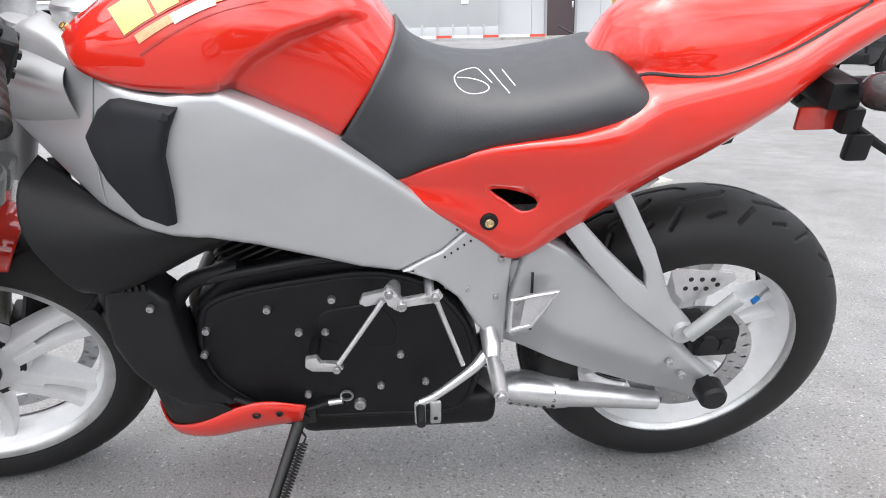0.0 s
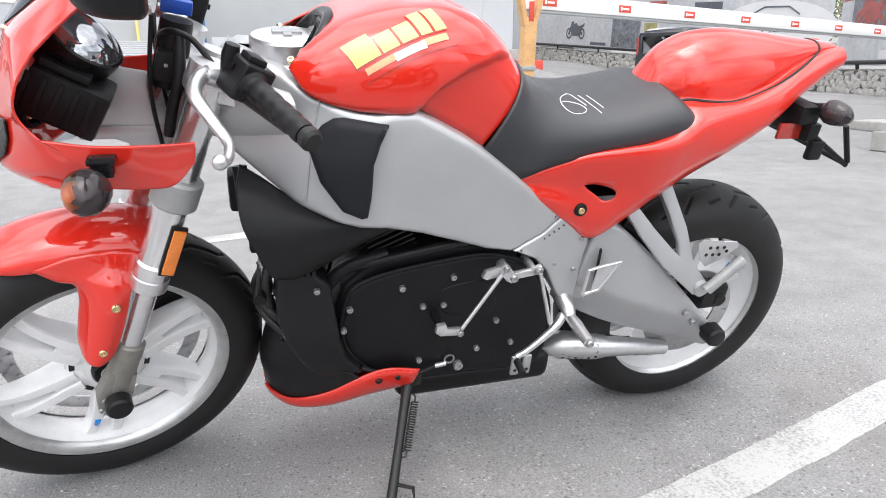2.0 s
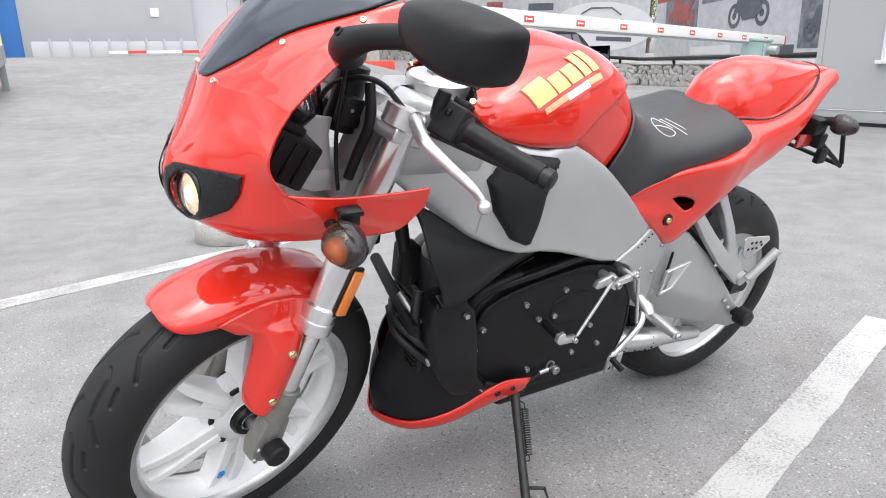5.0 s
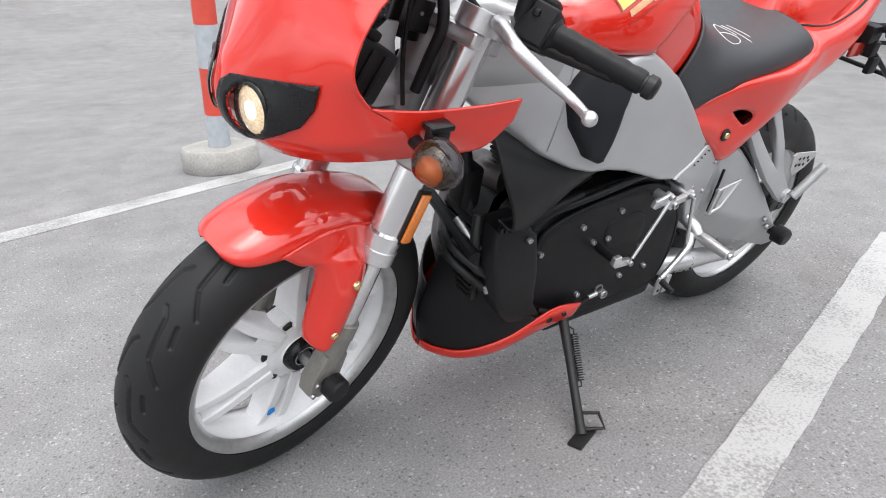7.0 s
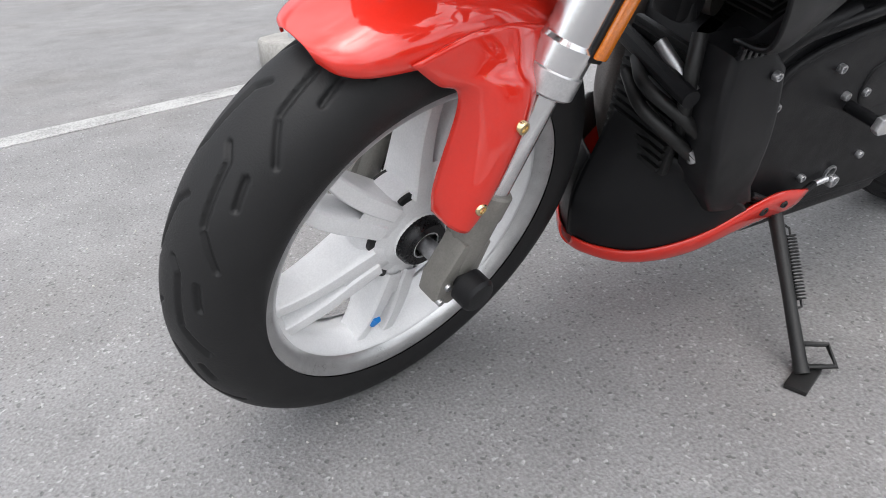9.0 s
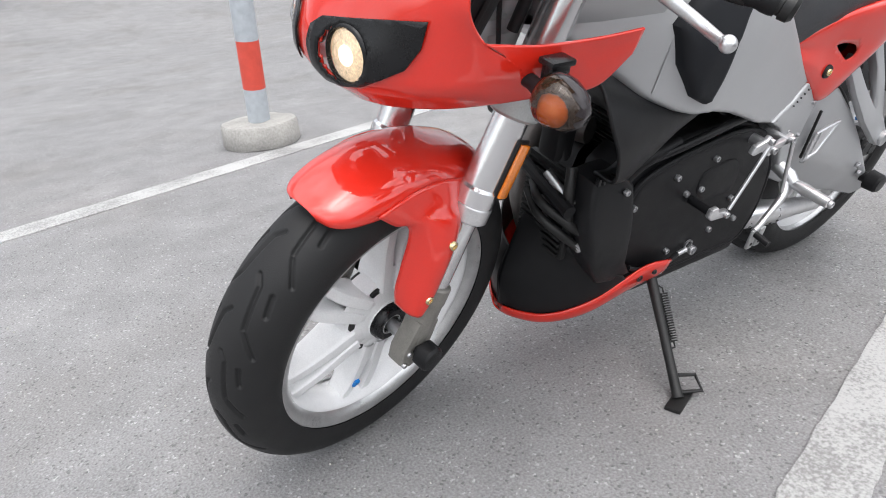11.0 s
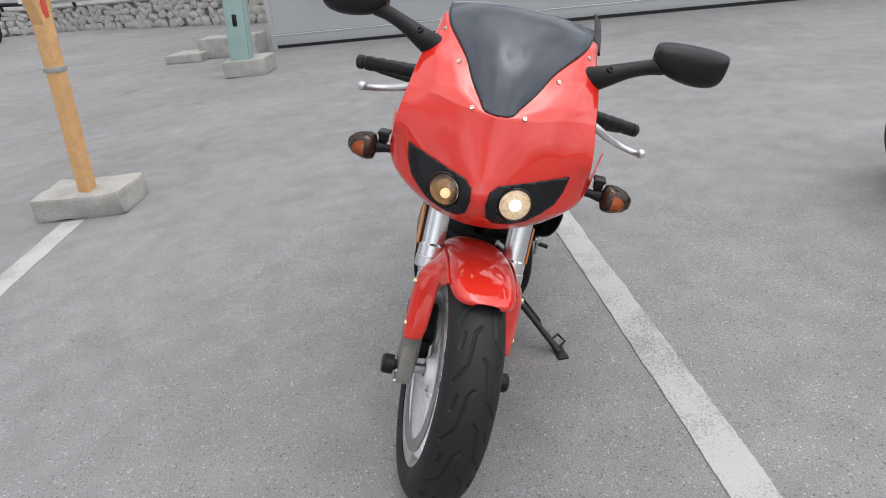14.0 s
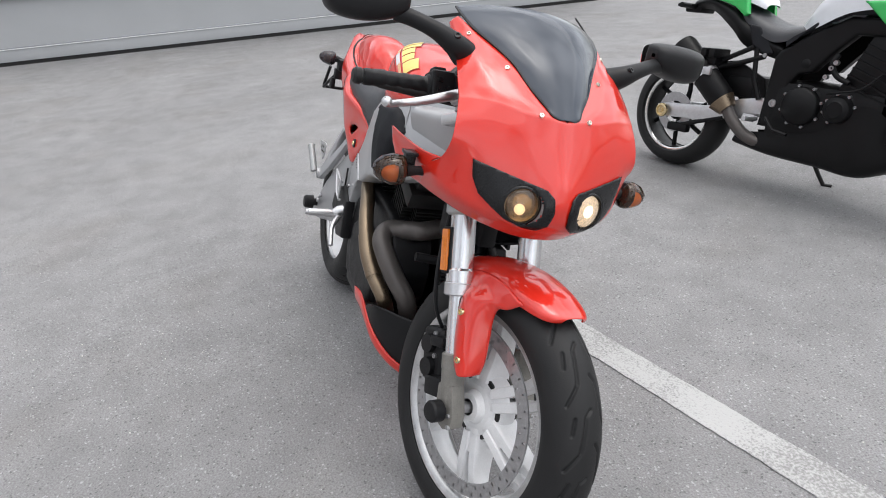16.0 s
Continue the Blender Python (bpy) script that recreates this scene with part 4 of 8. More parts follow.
# -- seat --
seat_bm = dome([(0.050, 0.776, 0.128, 0.133, 0.907), (0.085, 0.745, 0.132, 0.152, 0.880), (0.12, 0.718, 0.137, 0.185, 0.862), (0.18, 0.742, 0.142, 0.23, 0.848), (0.26, 0.762, 0.147, 0.29, 0.842),
                (0.34, 0.773, 0.150, 0.35, 0.848), (0.42, 0.783, 0.148, 0.40, 0.858), (0.475, 0.796, 0.145, 0.425, 0.864), (0.503, 0.812, 0.126, 0.436, 0.868), (0.490, 0.836, 0.07, 0.444, 0.868)], 0.66, 52, 35)
seat = shell("seat", seat_bm.copy(), SEAT, bike, "black vinyl seat with a chalk scribble", 0.006)
for k, pts in enumerate(([(0.266, -0.086), (0.256, -0.060), (0.247, -0.040), (0.223, -0.061), (0.213, -0.080), (0.217, -0.098), (0.232, -0.108), (0.253, -0.106), (0.261, -0.096), (0.252, -0.083), (0.234, -0.077), (0.217, -0.079)],
                         [(0.268, -0.043), (0.277, -0.081), (0.288, -0.110)], [(0.287, -0.042), (0.292, -0.071), (0.298, -0.096)])):
    tree = BVHTree.FromBMesh(seat_bm)
    on = []
    for x, y in crom(pts, 40).tolist():
        hit = tree.ray_cast(Vector((x, y, 2)), Vector((0, 0, -1)))[0]
        if hit is not None:
            on.append(hit + Vector((0, 0, 0.0032)))
    part("chalk_mark", tube(on, 0.0009, 6), CHALK, seat, "white chalk scribble")
seat_bm.free()

# -- red tail --
rows = []
# x; lower edge z and half width; middle half width; crease z and half width; joint z and half width; crown z
for x, zl, wl, wm, zu, wu, zs, ws, zt in ((0.125, 0.700, 0.131, 0.134, 0.714, 0.134, 0.712, 0.10, 0.712), (0.20, 0.648, 0.134, 0.138, 0.742, 0.142, 0.737, 0.10, 0.735), (0.25, 0.610, 0.134, 0.137, 0.758, 0.148, 0.752, 0.11, 0.75), (0.305, 0.576, 0.133, 0.138, 0.768, 0.152, 0.762, 0.11, 0.76),
                                          (0.38, 0.614, 0.122, 0.142, 0.779, 0.152, 0.775, 0.10, 0.775), (0.425, 0.641, 0.114, 0.141, 0.788, 0.148, 0.792, 0.07, 0.865), (0.445, 0.652, 0.110, 0.140, 0.793, 0.146, 0.815, 0.060, 0.905), (0.466, 0.664, 0.107, 0.138, 0.800, 0.142, 0.836, 0.070, 0.925), (0.49, 0.677, 0.103, 0.136, 0.812, 0.138, 0.846, 0.083, 0.939), (0.53, 0.697, 0.096, 0.131, 0.822, 0.130, 0.845, 0.092, 0.955),
                                          (0.60, 0.730, 0.083, 0.120, 0.838, 0.118, 0.848, 0.093, 0.964), (0.68, 0.782, 0.068, 0.104, 0.862, 0.104, 0.873, 0.083, 0.960), (0.75, 0.836, 0.052, 0.086, 0.890, 0.086, 0.904, 0.064, 0.952), (0.83, 0.882, 0.040, 0.068, 0.918, 0.066, 0.928, 0.034, 0.944), (0.872, 0.903, 0.034, 0.059, 0.928, 0.054, 0.934, 0.026, 0.940), (0.888, 0.908, 0.028, 0.048, 0.930, 0.042, 0.934, 0.02, 0.937), (0.892, 0.915, 0.008, 0.015, 0.922, 0.012, 0.925, 0.006, 0.928)):
    zm = zl + 0.55 * (zu - zl)
    flare = math.exp(-((x - 0.40) / 0.13) ** 2)
    rear = math.exp(-((x - 0.67) / 0.14) ** 2)
    wl, wm, wu = wl + 0.008 * flare + 0.010 * rear, wm + 0.020 * flare + 0.026 * rear, wu + 0.018 * flare + 0.018 * rear
    half_row = [(0.6 * wl, zl + 0.012), (wl, zl), ((wl + wm) / 2 + 0.008, (zl + zm) / 2 - 0.006), (wm, zm), (wu, zu), (0.5 * wu + 0.5 * ws + 0.002, 0.42 * zu + 0.58 * zs + 0.005), (ws, zs), (ws * 0.93, zs + 0.30 * (zt - zs)), (ws * 0.74, zs + 0.68 * (zt - zs)), (ws * 0.42, zs + 0.93 * (zt - zs))]
    rows.append([(x, -y, z) for y, z in half_row] + [(x, 0, zt)] + [(x, y, z) for y, z in half_row[::-1]])
tail_bm = surf(rows, 170, 180)
tail_tree = BVHTree.FromBMesh(tail_bm)
HOLE = crom([(0.259, 0.702), (0.275, 0.7045), (0.292, 0.703), (0.311, 0.698), (0.325, 0.690), (0.331, 0.681), (0.327, 0.671), (0.316, 0.666), (0.304, 0.668), (0.287, 0.680), (0.270, 0.692), (0.259, 0.702)], 60).tolist()


def in_hole(x, z):
    odd = False
    for (x0, z0), (x1, z1) in zip(HOLE, HOLE[1:] + HOLE[:1]):
        if (z0 > z) != (z1 > z) and x < x0 + (z - z0) * (x1 - x0) / (z1 - z0):
            odd = not odd
    return odd


cut(tail_bm, lambda c: abs(c.y) > 0.09 and in_hole(c.x, c.z))
for v in tail_bm.verts:                        # trim the rim of the opening
    if v.is_boundary and 0.24 < v.co.x < 0.35 and 0.65 < v.co.z < 0.72 and abs(v.co.y) > 0.09:
        near = min(HOLE, key=lambda p: math.hypot(p[0] - v.co.x, p[1] - v.co.z))
        v.co.x, v.co.z = near
tail = shell("tail_fairing", tail_bm, RED, bike, "glossy red tail fairing under and behind the seat", 0.004)
# the pillion cover sits flush in the tail; only its joint shows
plan = crom([(0.452, 0.071), (0.480, 0.081), (0.515, 0.090), (0.558, 0.0965), (0.60, 0.0995), (0.645, 0.100), (0.69, 0.096), (0.735, 0.085), (0.785, 0.062), (0.824, 0.036), (0.832, 0.018), (0.834, 0.0)], 90).tolist()
for s in (-1, 1):
    joint = [tail_tree.ray_cast(Vector((x, s * y, 1.5)), Vector((0, 0, -1)))[:2] for x, y in plan]
    joint = [p + 0.0028 * (n if n.z > 0 else -n) for p, n in joint if p is not None]
    part("cover_seam", tube(joint, 0.0042, 8), RUBBER, tail, "")
for s in (-1, 1):
    side_y = tail_tree.ray_cast(Vector((0.261, s * 3.0, 0.649)), Vector((0, -s, 0)))[0].y + s * 0.0025
    part("tail_washer", lathe([(0.0, 0.002), (0.006, 0.002), (0.0065, 0.004), (0.0125, 0.004), (0.014, 0.001), (0.014, -0.004)], 24, (0, 0, 0)), PLASTIC, tail, "", 40, Matrix.Translation((0.261, side_y - s * 0.001, 0.649)) @ (Matrix.Identity(4) if s > 0 else pose(0, 0, 0, 0, 0, 180)))
    part("bolt", bolt((0.261, side_y + s * 0.002, 0.649), (0, s, 0), 0.0075, 0.004), BRASS, tail, "", 40)
part("tail_liner", join(box(0.15, 0.43, -0.095, 0.095, 0.64, 0.72, 0.02), box(0.40, 0.66, -0.07, 0.07, 0.72, 0.80, 0.02)), PLASTIC, bike, "black under-seat tray", 35)
part("tail_lamp", dome([(0.80, 0.885, 0.03, 0.80, 0.862), (0.84, 0.892, 0.036, 0.842, 0.865), (0.872, 0.905, 0.03, 0.878, 0.882)], 0.7, 16, 13), REDLENS, bike, "red tail lamp under the tail tip", 40)

# -- rear lights, number plate holder --
hold = part("plate_holder", join(tube([(0.72, 0.0, 0.83), (0.76, 0.0, 0.80), (0.80, 0.0, 0.775)], 0.022, 12, 10), box(0.745, 0.795, -0.13, 0.13, 0.80, 0.842, 0.008), box(0.775, 0.805, -0.135, 0.135, 0.765, 0.805, 0.006)), PLASTIC, bike, "black number plate holder", 35)
part("plate_frame", join(tube([(0.80, -0.13, 0.775), (0.85, -0.14, 0.743), (0.898, -0.147, 0.713), (0.899, -0.147, 0.72), (0.866, -0.137, 0.80)], 0.006, 8), tube([(0.80, 0.13, 0.775), (0.85, 0.14, 0.743), (0.898, 0.147, 0.713), (0.899, 0.147, 0.72), (0.866, 0.137, 0.80)], 0.006, 8),
                         tube([(0.898, -0.147, 0.715), (0.898, 0.147, 0.715)], 0.006, 8), tube([(0.80, -0.13, 0.775), (0.80, 0.13, 0.775)], 0.009, 8)), PLASTIC, hold, "", 40)
for s in (-1, 1):
    part("side_reflector", box(0.718, 0.780, s * 0.105, s * 0.113, 0.765, 0.800, 0.003), REDLENS, hold, "red side reflector", 35)
    part("reflector_stay", tube([(0.772, s * 0.105, 0.795), (0.765, s * 0.10, 0.825)], 0.004, 8), PLASTIC, hold, "", 35)
    part("plate_lamp", box(0.790, 0.826, s * 0.125, s * 0.142, 0.725, 0.768, 0.006), PLASTIC, hold, "", 35)


def signal(name, label, base, tip, r, length, axis):
    st = part(name, tube([base, Vector(base).lerp(Vector(tip), 0.6), tip], [0.011, 0.009, 0.013], 14), PLASTIC, bike, label, 35)
    m = Matrix.Translation(tip) @ Vector((0, 1, 0)).rotation_difference(Vector(axis)).to_matrix().to_4x4()
    lens = lathe([(0.010, 0.0), (r * 0.86, 0.006), (r, 0.016), (r * 0.98, length * 0.45), (r * 0.78, length * 0.75), (r * 0.4, length * 0.95), (0.0, length)], 24)
    part("signal_lens", lens, DARKLENS if "rear" in name else SMOKED, st, "smoked oval lens", 60, m)
    bulb = bmesh.new()
    bmesh.ops.create_uvsphere(bulb, u_segments=12, v_segments=8, radius=r * 0.49)
    part("signal_bulb", bulb, SIGBULB, st, "amber bulb", 60, Matrix.Translation((-r * 0.42, 0, -r * 0.15)) @ m @ Matrix.Translation((0, length * 0.45, 0)) @ Matrix.Diagonal((1, 1.4, 1, 1)))
    if "rear" not in name:                     # dark smoked back half
        back = lathe([(0.010, -0.0005), (r * 0.875, 0.0055), (r * 1.015, 0.016), (r * 0.995, length * 0.45), (r * 0.795, length * 0.755), (r * 0.41, length * 0.96), (0.0, length * 1.01)], 32)
        back.transform(m)
        part("signal_shell", cut(back, lambda c: c.x < tip[0] - 0.006), DARKLENS, st, "dark smoked back shell", 60)
    part("signal_back", lathe([(0.0, 0.004), (r * 0.84, 0.009), (r * 0.94, 0.018), (r * 0.95, length * 0.35)], 24), SMOOTHBLACK, st, "", 60, m)
    return st


for s in (-1, 1):
    neck_at = Matrix.Translation((-0.553, s * 0.243, 0.826))
    part("signal_neck", join(box(-0.014, 0.014, -0.010, 0.010, -0.016, 0.010, 0.004, neck_at), box(-0.018, 0.018, -0.013, 0.013, 0.004, 0.012, 0.003, neck_at)), SMOOTHBLACK, bike, "black rubber signal mount", 40)
    signal("turn_signal", "smoked oval front turn signal on a black stalk", (-0.568, s * 0.195, 0.806), (-0.572, s * 0.252, 0.803), 0.031, 0.066, (0.0, s, -0.02))
    signal("rear_turn_signal", "smoked oval rear turn signal on a black stalk", (0.78, s * 0.08, 0.83), (0.795, s * 0.135, 0.838), 0.026, 0.064, (0.05, s, 0.02))

# -- front fairing --
HALF = [[(-0.703, 0, 0.729), (-0.698, 0.05, 0.732), (-0.678, 0.1, 0.74), (-0.6404, 0.15, 0.752), (-0.5952, 0.19, 0.767), (-0.55, 0.21, 0.775)],
        [(-0.743, 0, 0.7655), (-0.736, 0.05, 0.7655), (-0.713, 0.105, 0.77), (-0.6724, 0.16, 0.78), (-0.6262, 0.198, 0.7925), (-0.57, 0.216, 0.8)],
        [(-0.753, 0, 0.803), (-0.744, 0.05, 0.802), (-0.716, 0.11, 0.803), (-0.6734, 0.165, 0.81), (-0.6292, 0.205, 0.82), (-0.59, 0.219, 0.826)],
        [(-0.745, 0, 0.838), (-0.733, 0.045, 0.838), (-0.705, 0.105, 0.85), (-0.677, 0.158, 0.862), (-0.65, 0.195, 0.857), (-0.631, 0.209, 0.852)],
        [(-0.73, 0, 0.87), (-0.72, 0.05, 0.872), (-0.698, 0.1, 0.885), (-0.6756, 0.15, 0.893), (-0.6608, 0.185, 0.89), (-0.653, 0.205, 0.889)],
        [(-0.711, 0, 0.912), (-0.703, 0.05, 0.917), (-0.685, 0.1, 0.925), (-0.6648, 0.145, 0.93), (-0.6514, 0.18, 0.93), (-0.643, 0.2, 0.928)],
        [(-0.692, 0, 0.9575), (-0.687, 0.036, 0.96), (-0.675, 0.08, 0.962), (-0.655, 0.125, 0.968), (-0.635, 0.165, 0.967), (-0.619, 0.194, 0.964)],
        [(-0.665, 0.042, 0.977), (-0.655, 0.07, 0.985), (-0.643, 0.1, 0.991), (-0.625, 0.14, 0.995), (-0.6, 0.175, 0.996), (-0.58, 0.19, 1)],
        [(-0.59, 0.09, 1.036), (-0.585, 0.11, 1.037), (-0.58, 0.13, 1.037), (-0.57, 0.155, 1.036), (-0.555, 0.174, 1.032), (-0.54, 0.184, 1.03)],
        [(-0.5, 0.143, 1.079), (-0.498, 0.15, 1.079), (-0.495, 0.157, 1.076), (-0.49, 0.164, 1.072), (-0.485, 0.171, 1.066), (-0.478, 0.175, 1.06)],
        [(-0.452, 0.16, 1.097), (-0.451, 0.163, 1.096), (-0.449, 0.167, 1.093), (-0.447, 0.17, 1.09), (-0.445, 0.172, 1.086), (-0.442, 0.173, 1.082)]]
WING = [[(-0.55, 0.21, 0.775), (-0.57, 0.216, 0.80), (-0.59, 0.219, 0.826), (-0.631, 0.209, 0.852)], [(-0.505, 0.221, 0.777), (-0.515, 0.226, 0.803), (-0.535, 0.228, 0.830), (-0.565, 0.224, 0.847)],
        [(-0.465, 0.232, 0.787), (-0.468, 0.236, 0.810), (-0.475, 0.237, 0.832), (-0.490, 0.239, 0.851)], [(-0.433, 0.243, 0.825), (-0.431, 0.245, 0.836), (-0.430, 0.247, 0.847), (-0.430, 0.25, 0.858)]]
LAMP_YZ = (0.072, 0.803)


def half_sheet(rows, nu, nv):
    """Half of a sheet that is smooth across the middle plane."""
    out = []
    for r in rows:
        if r[0][1] == 0:
            out.append(crom([(x, -y, z) for x, y, z in r[:0:-1]] + r, 2 * (nv - 1) * 1 + 1)[nv - 1:])
        else:
            out.append(crom(r, nv))
    return grid(np.stack([crom([q[j] for q in out], nu) for j in range(nv)], axis=1))


half = join(half_sheet(HALF[:7], 80, 60), surf(HALF[6:], 50, 60), surf(WING, 40, 20))
both = join(mirror(half.copy()), half)
bmesh.ops.remove_doubles(both, verts=both.verts, dist=0.0012)
EYE_OUT = [(0.163, 0.867), (0.158, 0.835), (0.145, 0.808), (0.122, 0.790), (0.097, 0.775), (0.064, 0.765), (0.036, 0.764), (0.020, 0.775), (0.015, 0.80), (0.018, 0.825), (0.032, 0.838), (0.075, 0.847), (0.12, 0.857)]
panels = {}
for s in (-1, 1):
    o = [(s * y, z) for y, z in EYE_OUT]
    p = patch(both, o if s > 0 else o[::-1], 0, 0.0052, 0.0055, -1.0)
    cut(p, lambda c: math.hypot(abs(c.y) - LAMP_YZ[0], c.z - LAMP_YZ[1]) < 0.0345)
    panels[s] = p
lamp_x = BVHTree.FromBMesh(both).ray_cast(Vector((-2, LAMP_YZ[0], LAMP_YZ[1])), Vector((1, 0, 0)))[0].x
cut(both, lambda c: c.x < -0.66 and math.hypot(abs(c.y) - LAMP_YZ[0], c.z - LAMP_YZ[1]) < 0.0378)
fairing = shell("front_fairing", both, RED, bike, "glossy red half fairing with two headlights", 0.0035)
for s in (-1, 1):
    shell("headlight_panel", panels[s], SMOOTHBLACK, fairing, "black headlight surround", 0.002)
    m = Matrix.Translation((lamp_x + 0.007, s * LAMP_YZ[0], LAMP_YZ[1])) @ Vector((0, -1, 0)).rotation_difference(Vector((-0.96, s * 0.26, 0.05))).to_matrix().to_4x4() @ Matrix.Scale(0.87, 4)
    lamp = part("headlight", lathe([(0.036, 0.035), (0.039, 0.03), (0.0395, 0.004), (0.0435, 0.009), (0.0440, 0.000), (0.0425, -0.005), (0.0400, -0.0068), (0.0382, -0.0068), (0.0370, -0.004), (0.0365, 0.006)], 48), SMOOTHBLACK, fairing, "round projector headlight", 40, m)
    part("lamp_reflector", lathe([(0.0360, 0.0), (0.031, 0.016), (0.021, 0.028), (0.010, 0.033), (0.0, 0.034)], 40), CHROME if s < 0 else DULLBOWL, lamp, "", 60, m)
    bulb = bmesh.new()
    bmesh.ops.create_uvsphere(bulb, u_segments=14, v_segments=10, radius=0.012, matrix=Matrix.Translation((0, 0.014 if s < 0 else 0.010, 0 if s < 0 else -0.012)))
    part("bulb", bulb, LAMPON if s < 0 else LAMPDIM, lamp, "lit warm white bulb" if s < 0 else "dim warm parking bulb", 60, m)
    if s < 0:
        part("lit_lens", lathe([(0.0, -0.005), (0.016, -0.0040), (0.0362, 0.0004), (0.0362, 0.0020), (0.016, -0.0025), (0.0, -0.003)], 36), LAMPON, lamp, "lit warm white lens", 60, m)
    if s < 0:
        part("lamp_core", lathe([(0.0, -0.0072), (0.008, -0.0066), (0.014, -0.0052), (0.0145, -0.0040)], 28), LAMPCORE, lamp, "", 60, m)
    part("lamp_glass", lathe([(0.0, -0.0150), (0.012, -0.0140), (0.024, -0.0105), (0.0355, -0.004), (0.0355, -0.002), (0.024, -0.0085), (0.012, -0.0120), (0.0, -0.0130)], 40), CLEAR, lamp, "", 60, m)
    for p, nrm in (((-0.680, 0.049, 0.959), (-0.75, 0.25, 0.6)), ((-0.597, 0.099, 1.024), (-0.6, 0.45, 0.66)), ((-0.504, 0.151, 1.067), (-0.45, 0.6, 0.66))):
        part("screen_screw", bolt((p[0] - 0.004, s * (p[1] + 0.003), p[2] + 0.0045), (nrm[0], s * nrm[1], nrm[2]), 0.0048, 0.0032), SCREW, fairing, "", 40)

# -- windscreen --
rows = []
for xe, w, ze, xm, zm in ((-0.690, 0.014, 0.961, -0.6925, 0.962), (-0.684, 0.029, 0.966, -0.688, 0.968), (-0.667, 0.040, 0.979, -0.677, 0.982), (-0.636, 0.064, 1.004, -0.655, 1.009), (-0.592, 0.089, 1.039, -0.622, 1.046), (-0.546, 0.118, 1.063, -0.580, 1.082),
                          (-0.500, 0.144, 1.083, -0.535, 1.112), (-0.455, 0.156, 1.102, -0.500, 1.130), (-0.418, 0.158, 1.115, -0.474, 1.138)):
    rows.append([(xe + (xm - xe) * (1 - abs(t) ** 2.2), w * t, ze + (zm - ze) * (1 - abs(t) ** 2.2)) for t in (-1, -0.85, -0.6, -0.3, 0, 0.3, 0.6, 0.85, 1)])
screen = shell("windscreen", surf(rows, 48, 40), SCREEN, bike, "dark tinted windscreen", 0.003)
edge = [Vector(r[0]) for r in rows]
part("screen_edging", join(tube(edge, 0.0024, 6, 40), tube([Vector((p.x, -p.y, p.z)) for p in edge], 0.0024, 6, 40)), SMOOTHBLACK, screen, "")
shell("screen_strip", surf([[(-0.452, -0.179, 1.072), (-0.448, -0.171, 1.085), (-0.440, -0.161, 1.100)], [(-0.405, -0.175, 1.106), (-0.400, -0.167, 1.117), (-0.395, -0.158, 1.126)], [(-0.368, -0.169, 1.131), (-0.364, -0.161, 1.139), (-0.362, -0.153, 1.145)]], 10, 8), SMOOTHBLACK, screen, "", 0.004)

# -- mirrors --
for s in (-1, 1):
    stalk = [(-0.535, 0.168, 1.035), (-0.545, 0.195, 1.050), (-0.538, 0.235, 1.068), (-0.518, 0.275, 1.079), (-0.505, 0.305, 1.084)]
    mir = part("mirror", tube([(x, s * y, z) for x, y, z in stalk], [0.027, 0.022, 0.0165, 0.0155, 0.017], 18, 24), PLASTIC, bike, "black mirror on a curved stalk", 50)
    rings = []
    # distance out; upper and lower edge; front and rear faces
    for y, zu, zl, xf, xr in ((0.283, 1.108, 1.100, -0.512, -0.500), (0.286, 1.122, 1.086, -0.523, -0.478), (0.300, 1.129, 1.074, -0.531, -0.462), (0.335, 1.133, 1.061, -0.534, -0.454), (0.375, 1.133, 1.055, -0.530, -0.449), (0.408, 1.131, 1.057, -0.519, -0.446), (0.428, 1.128, 1.066, -0.503, -0.446), (0.437, 1.125, 1.084, -0.487, -0.448), (0.441, 1.119, 1.100, -0.470, -0.452), (0.442, 1.112, 1.1115, -0.4605, -0.460)):
        ring = []
        for k in range(36):
            a = k * math.tau / 36
            c, q = math.cos(a), math.sin(a)
            xm, zm = xr - 0.35 * (xr - xf), (zu + zl) / 2
            dx = (xr - xm) * abs(c) ** 0.35 if c > 0 else -(xm - xf) * abs(c) ** 0.8
            ring.append((xm + dx, s * y, zm + (zu - zl) / 2 * math.copysign(abs(q) ** 0.62, q)))
        rings.append(ring)
    housing = grid(crom(np.array(rings).reshape(len(rings), -1), 36).reshape(36, 36, 3), wrap_v=True)
    part("mirror_housing", housing, PLASTIC, mir, "", 50)
    part("mirror_glass", plate([(0.300, 1.082), (0.34, 1.068), (0.38, 1.063), (0.412, 1.066), (0.426, 1.086), (0.430, 1.118), (0.40, 1.124), (0.33, 1.126), (0.298, 1.118)], 0.004, 0.002, 0.0, 40), CHROME, mir, "",
         40, Matrix.Translation((-0.4475, 0, 0)) @ Matrix(((0, 1, 0, 0), (s, 0, 0, 0), (0, 0, 1, 0), (0, 0, 0, 1))))
    part("stalk_screw", bolt((-0.56, s * 0.197, 1.066), (-0.7, s * 0.3, 0.6), 0.0065, 0.004), SMOOTHBLACK, mir, "", 40)

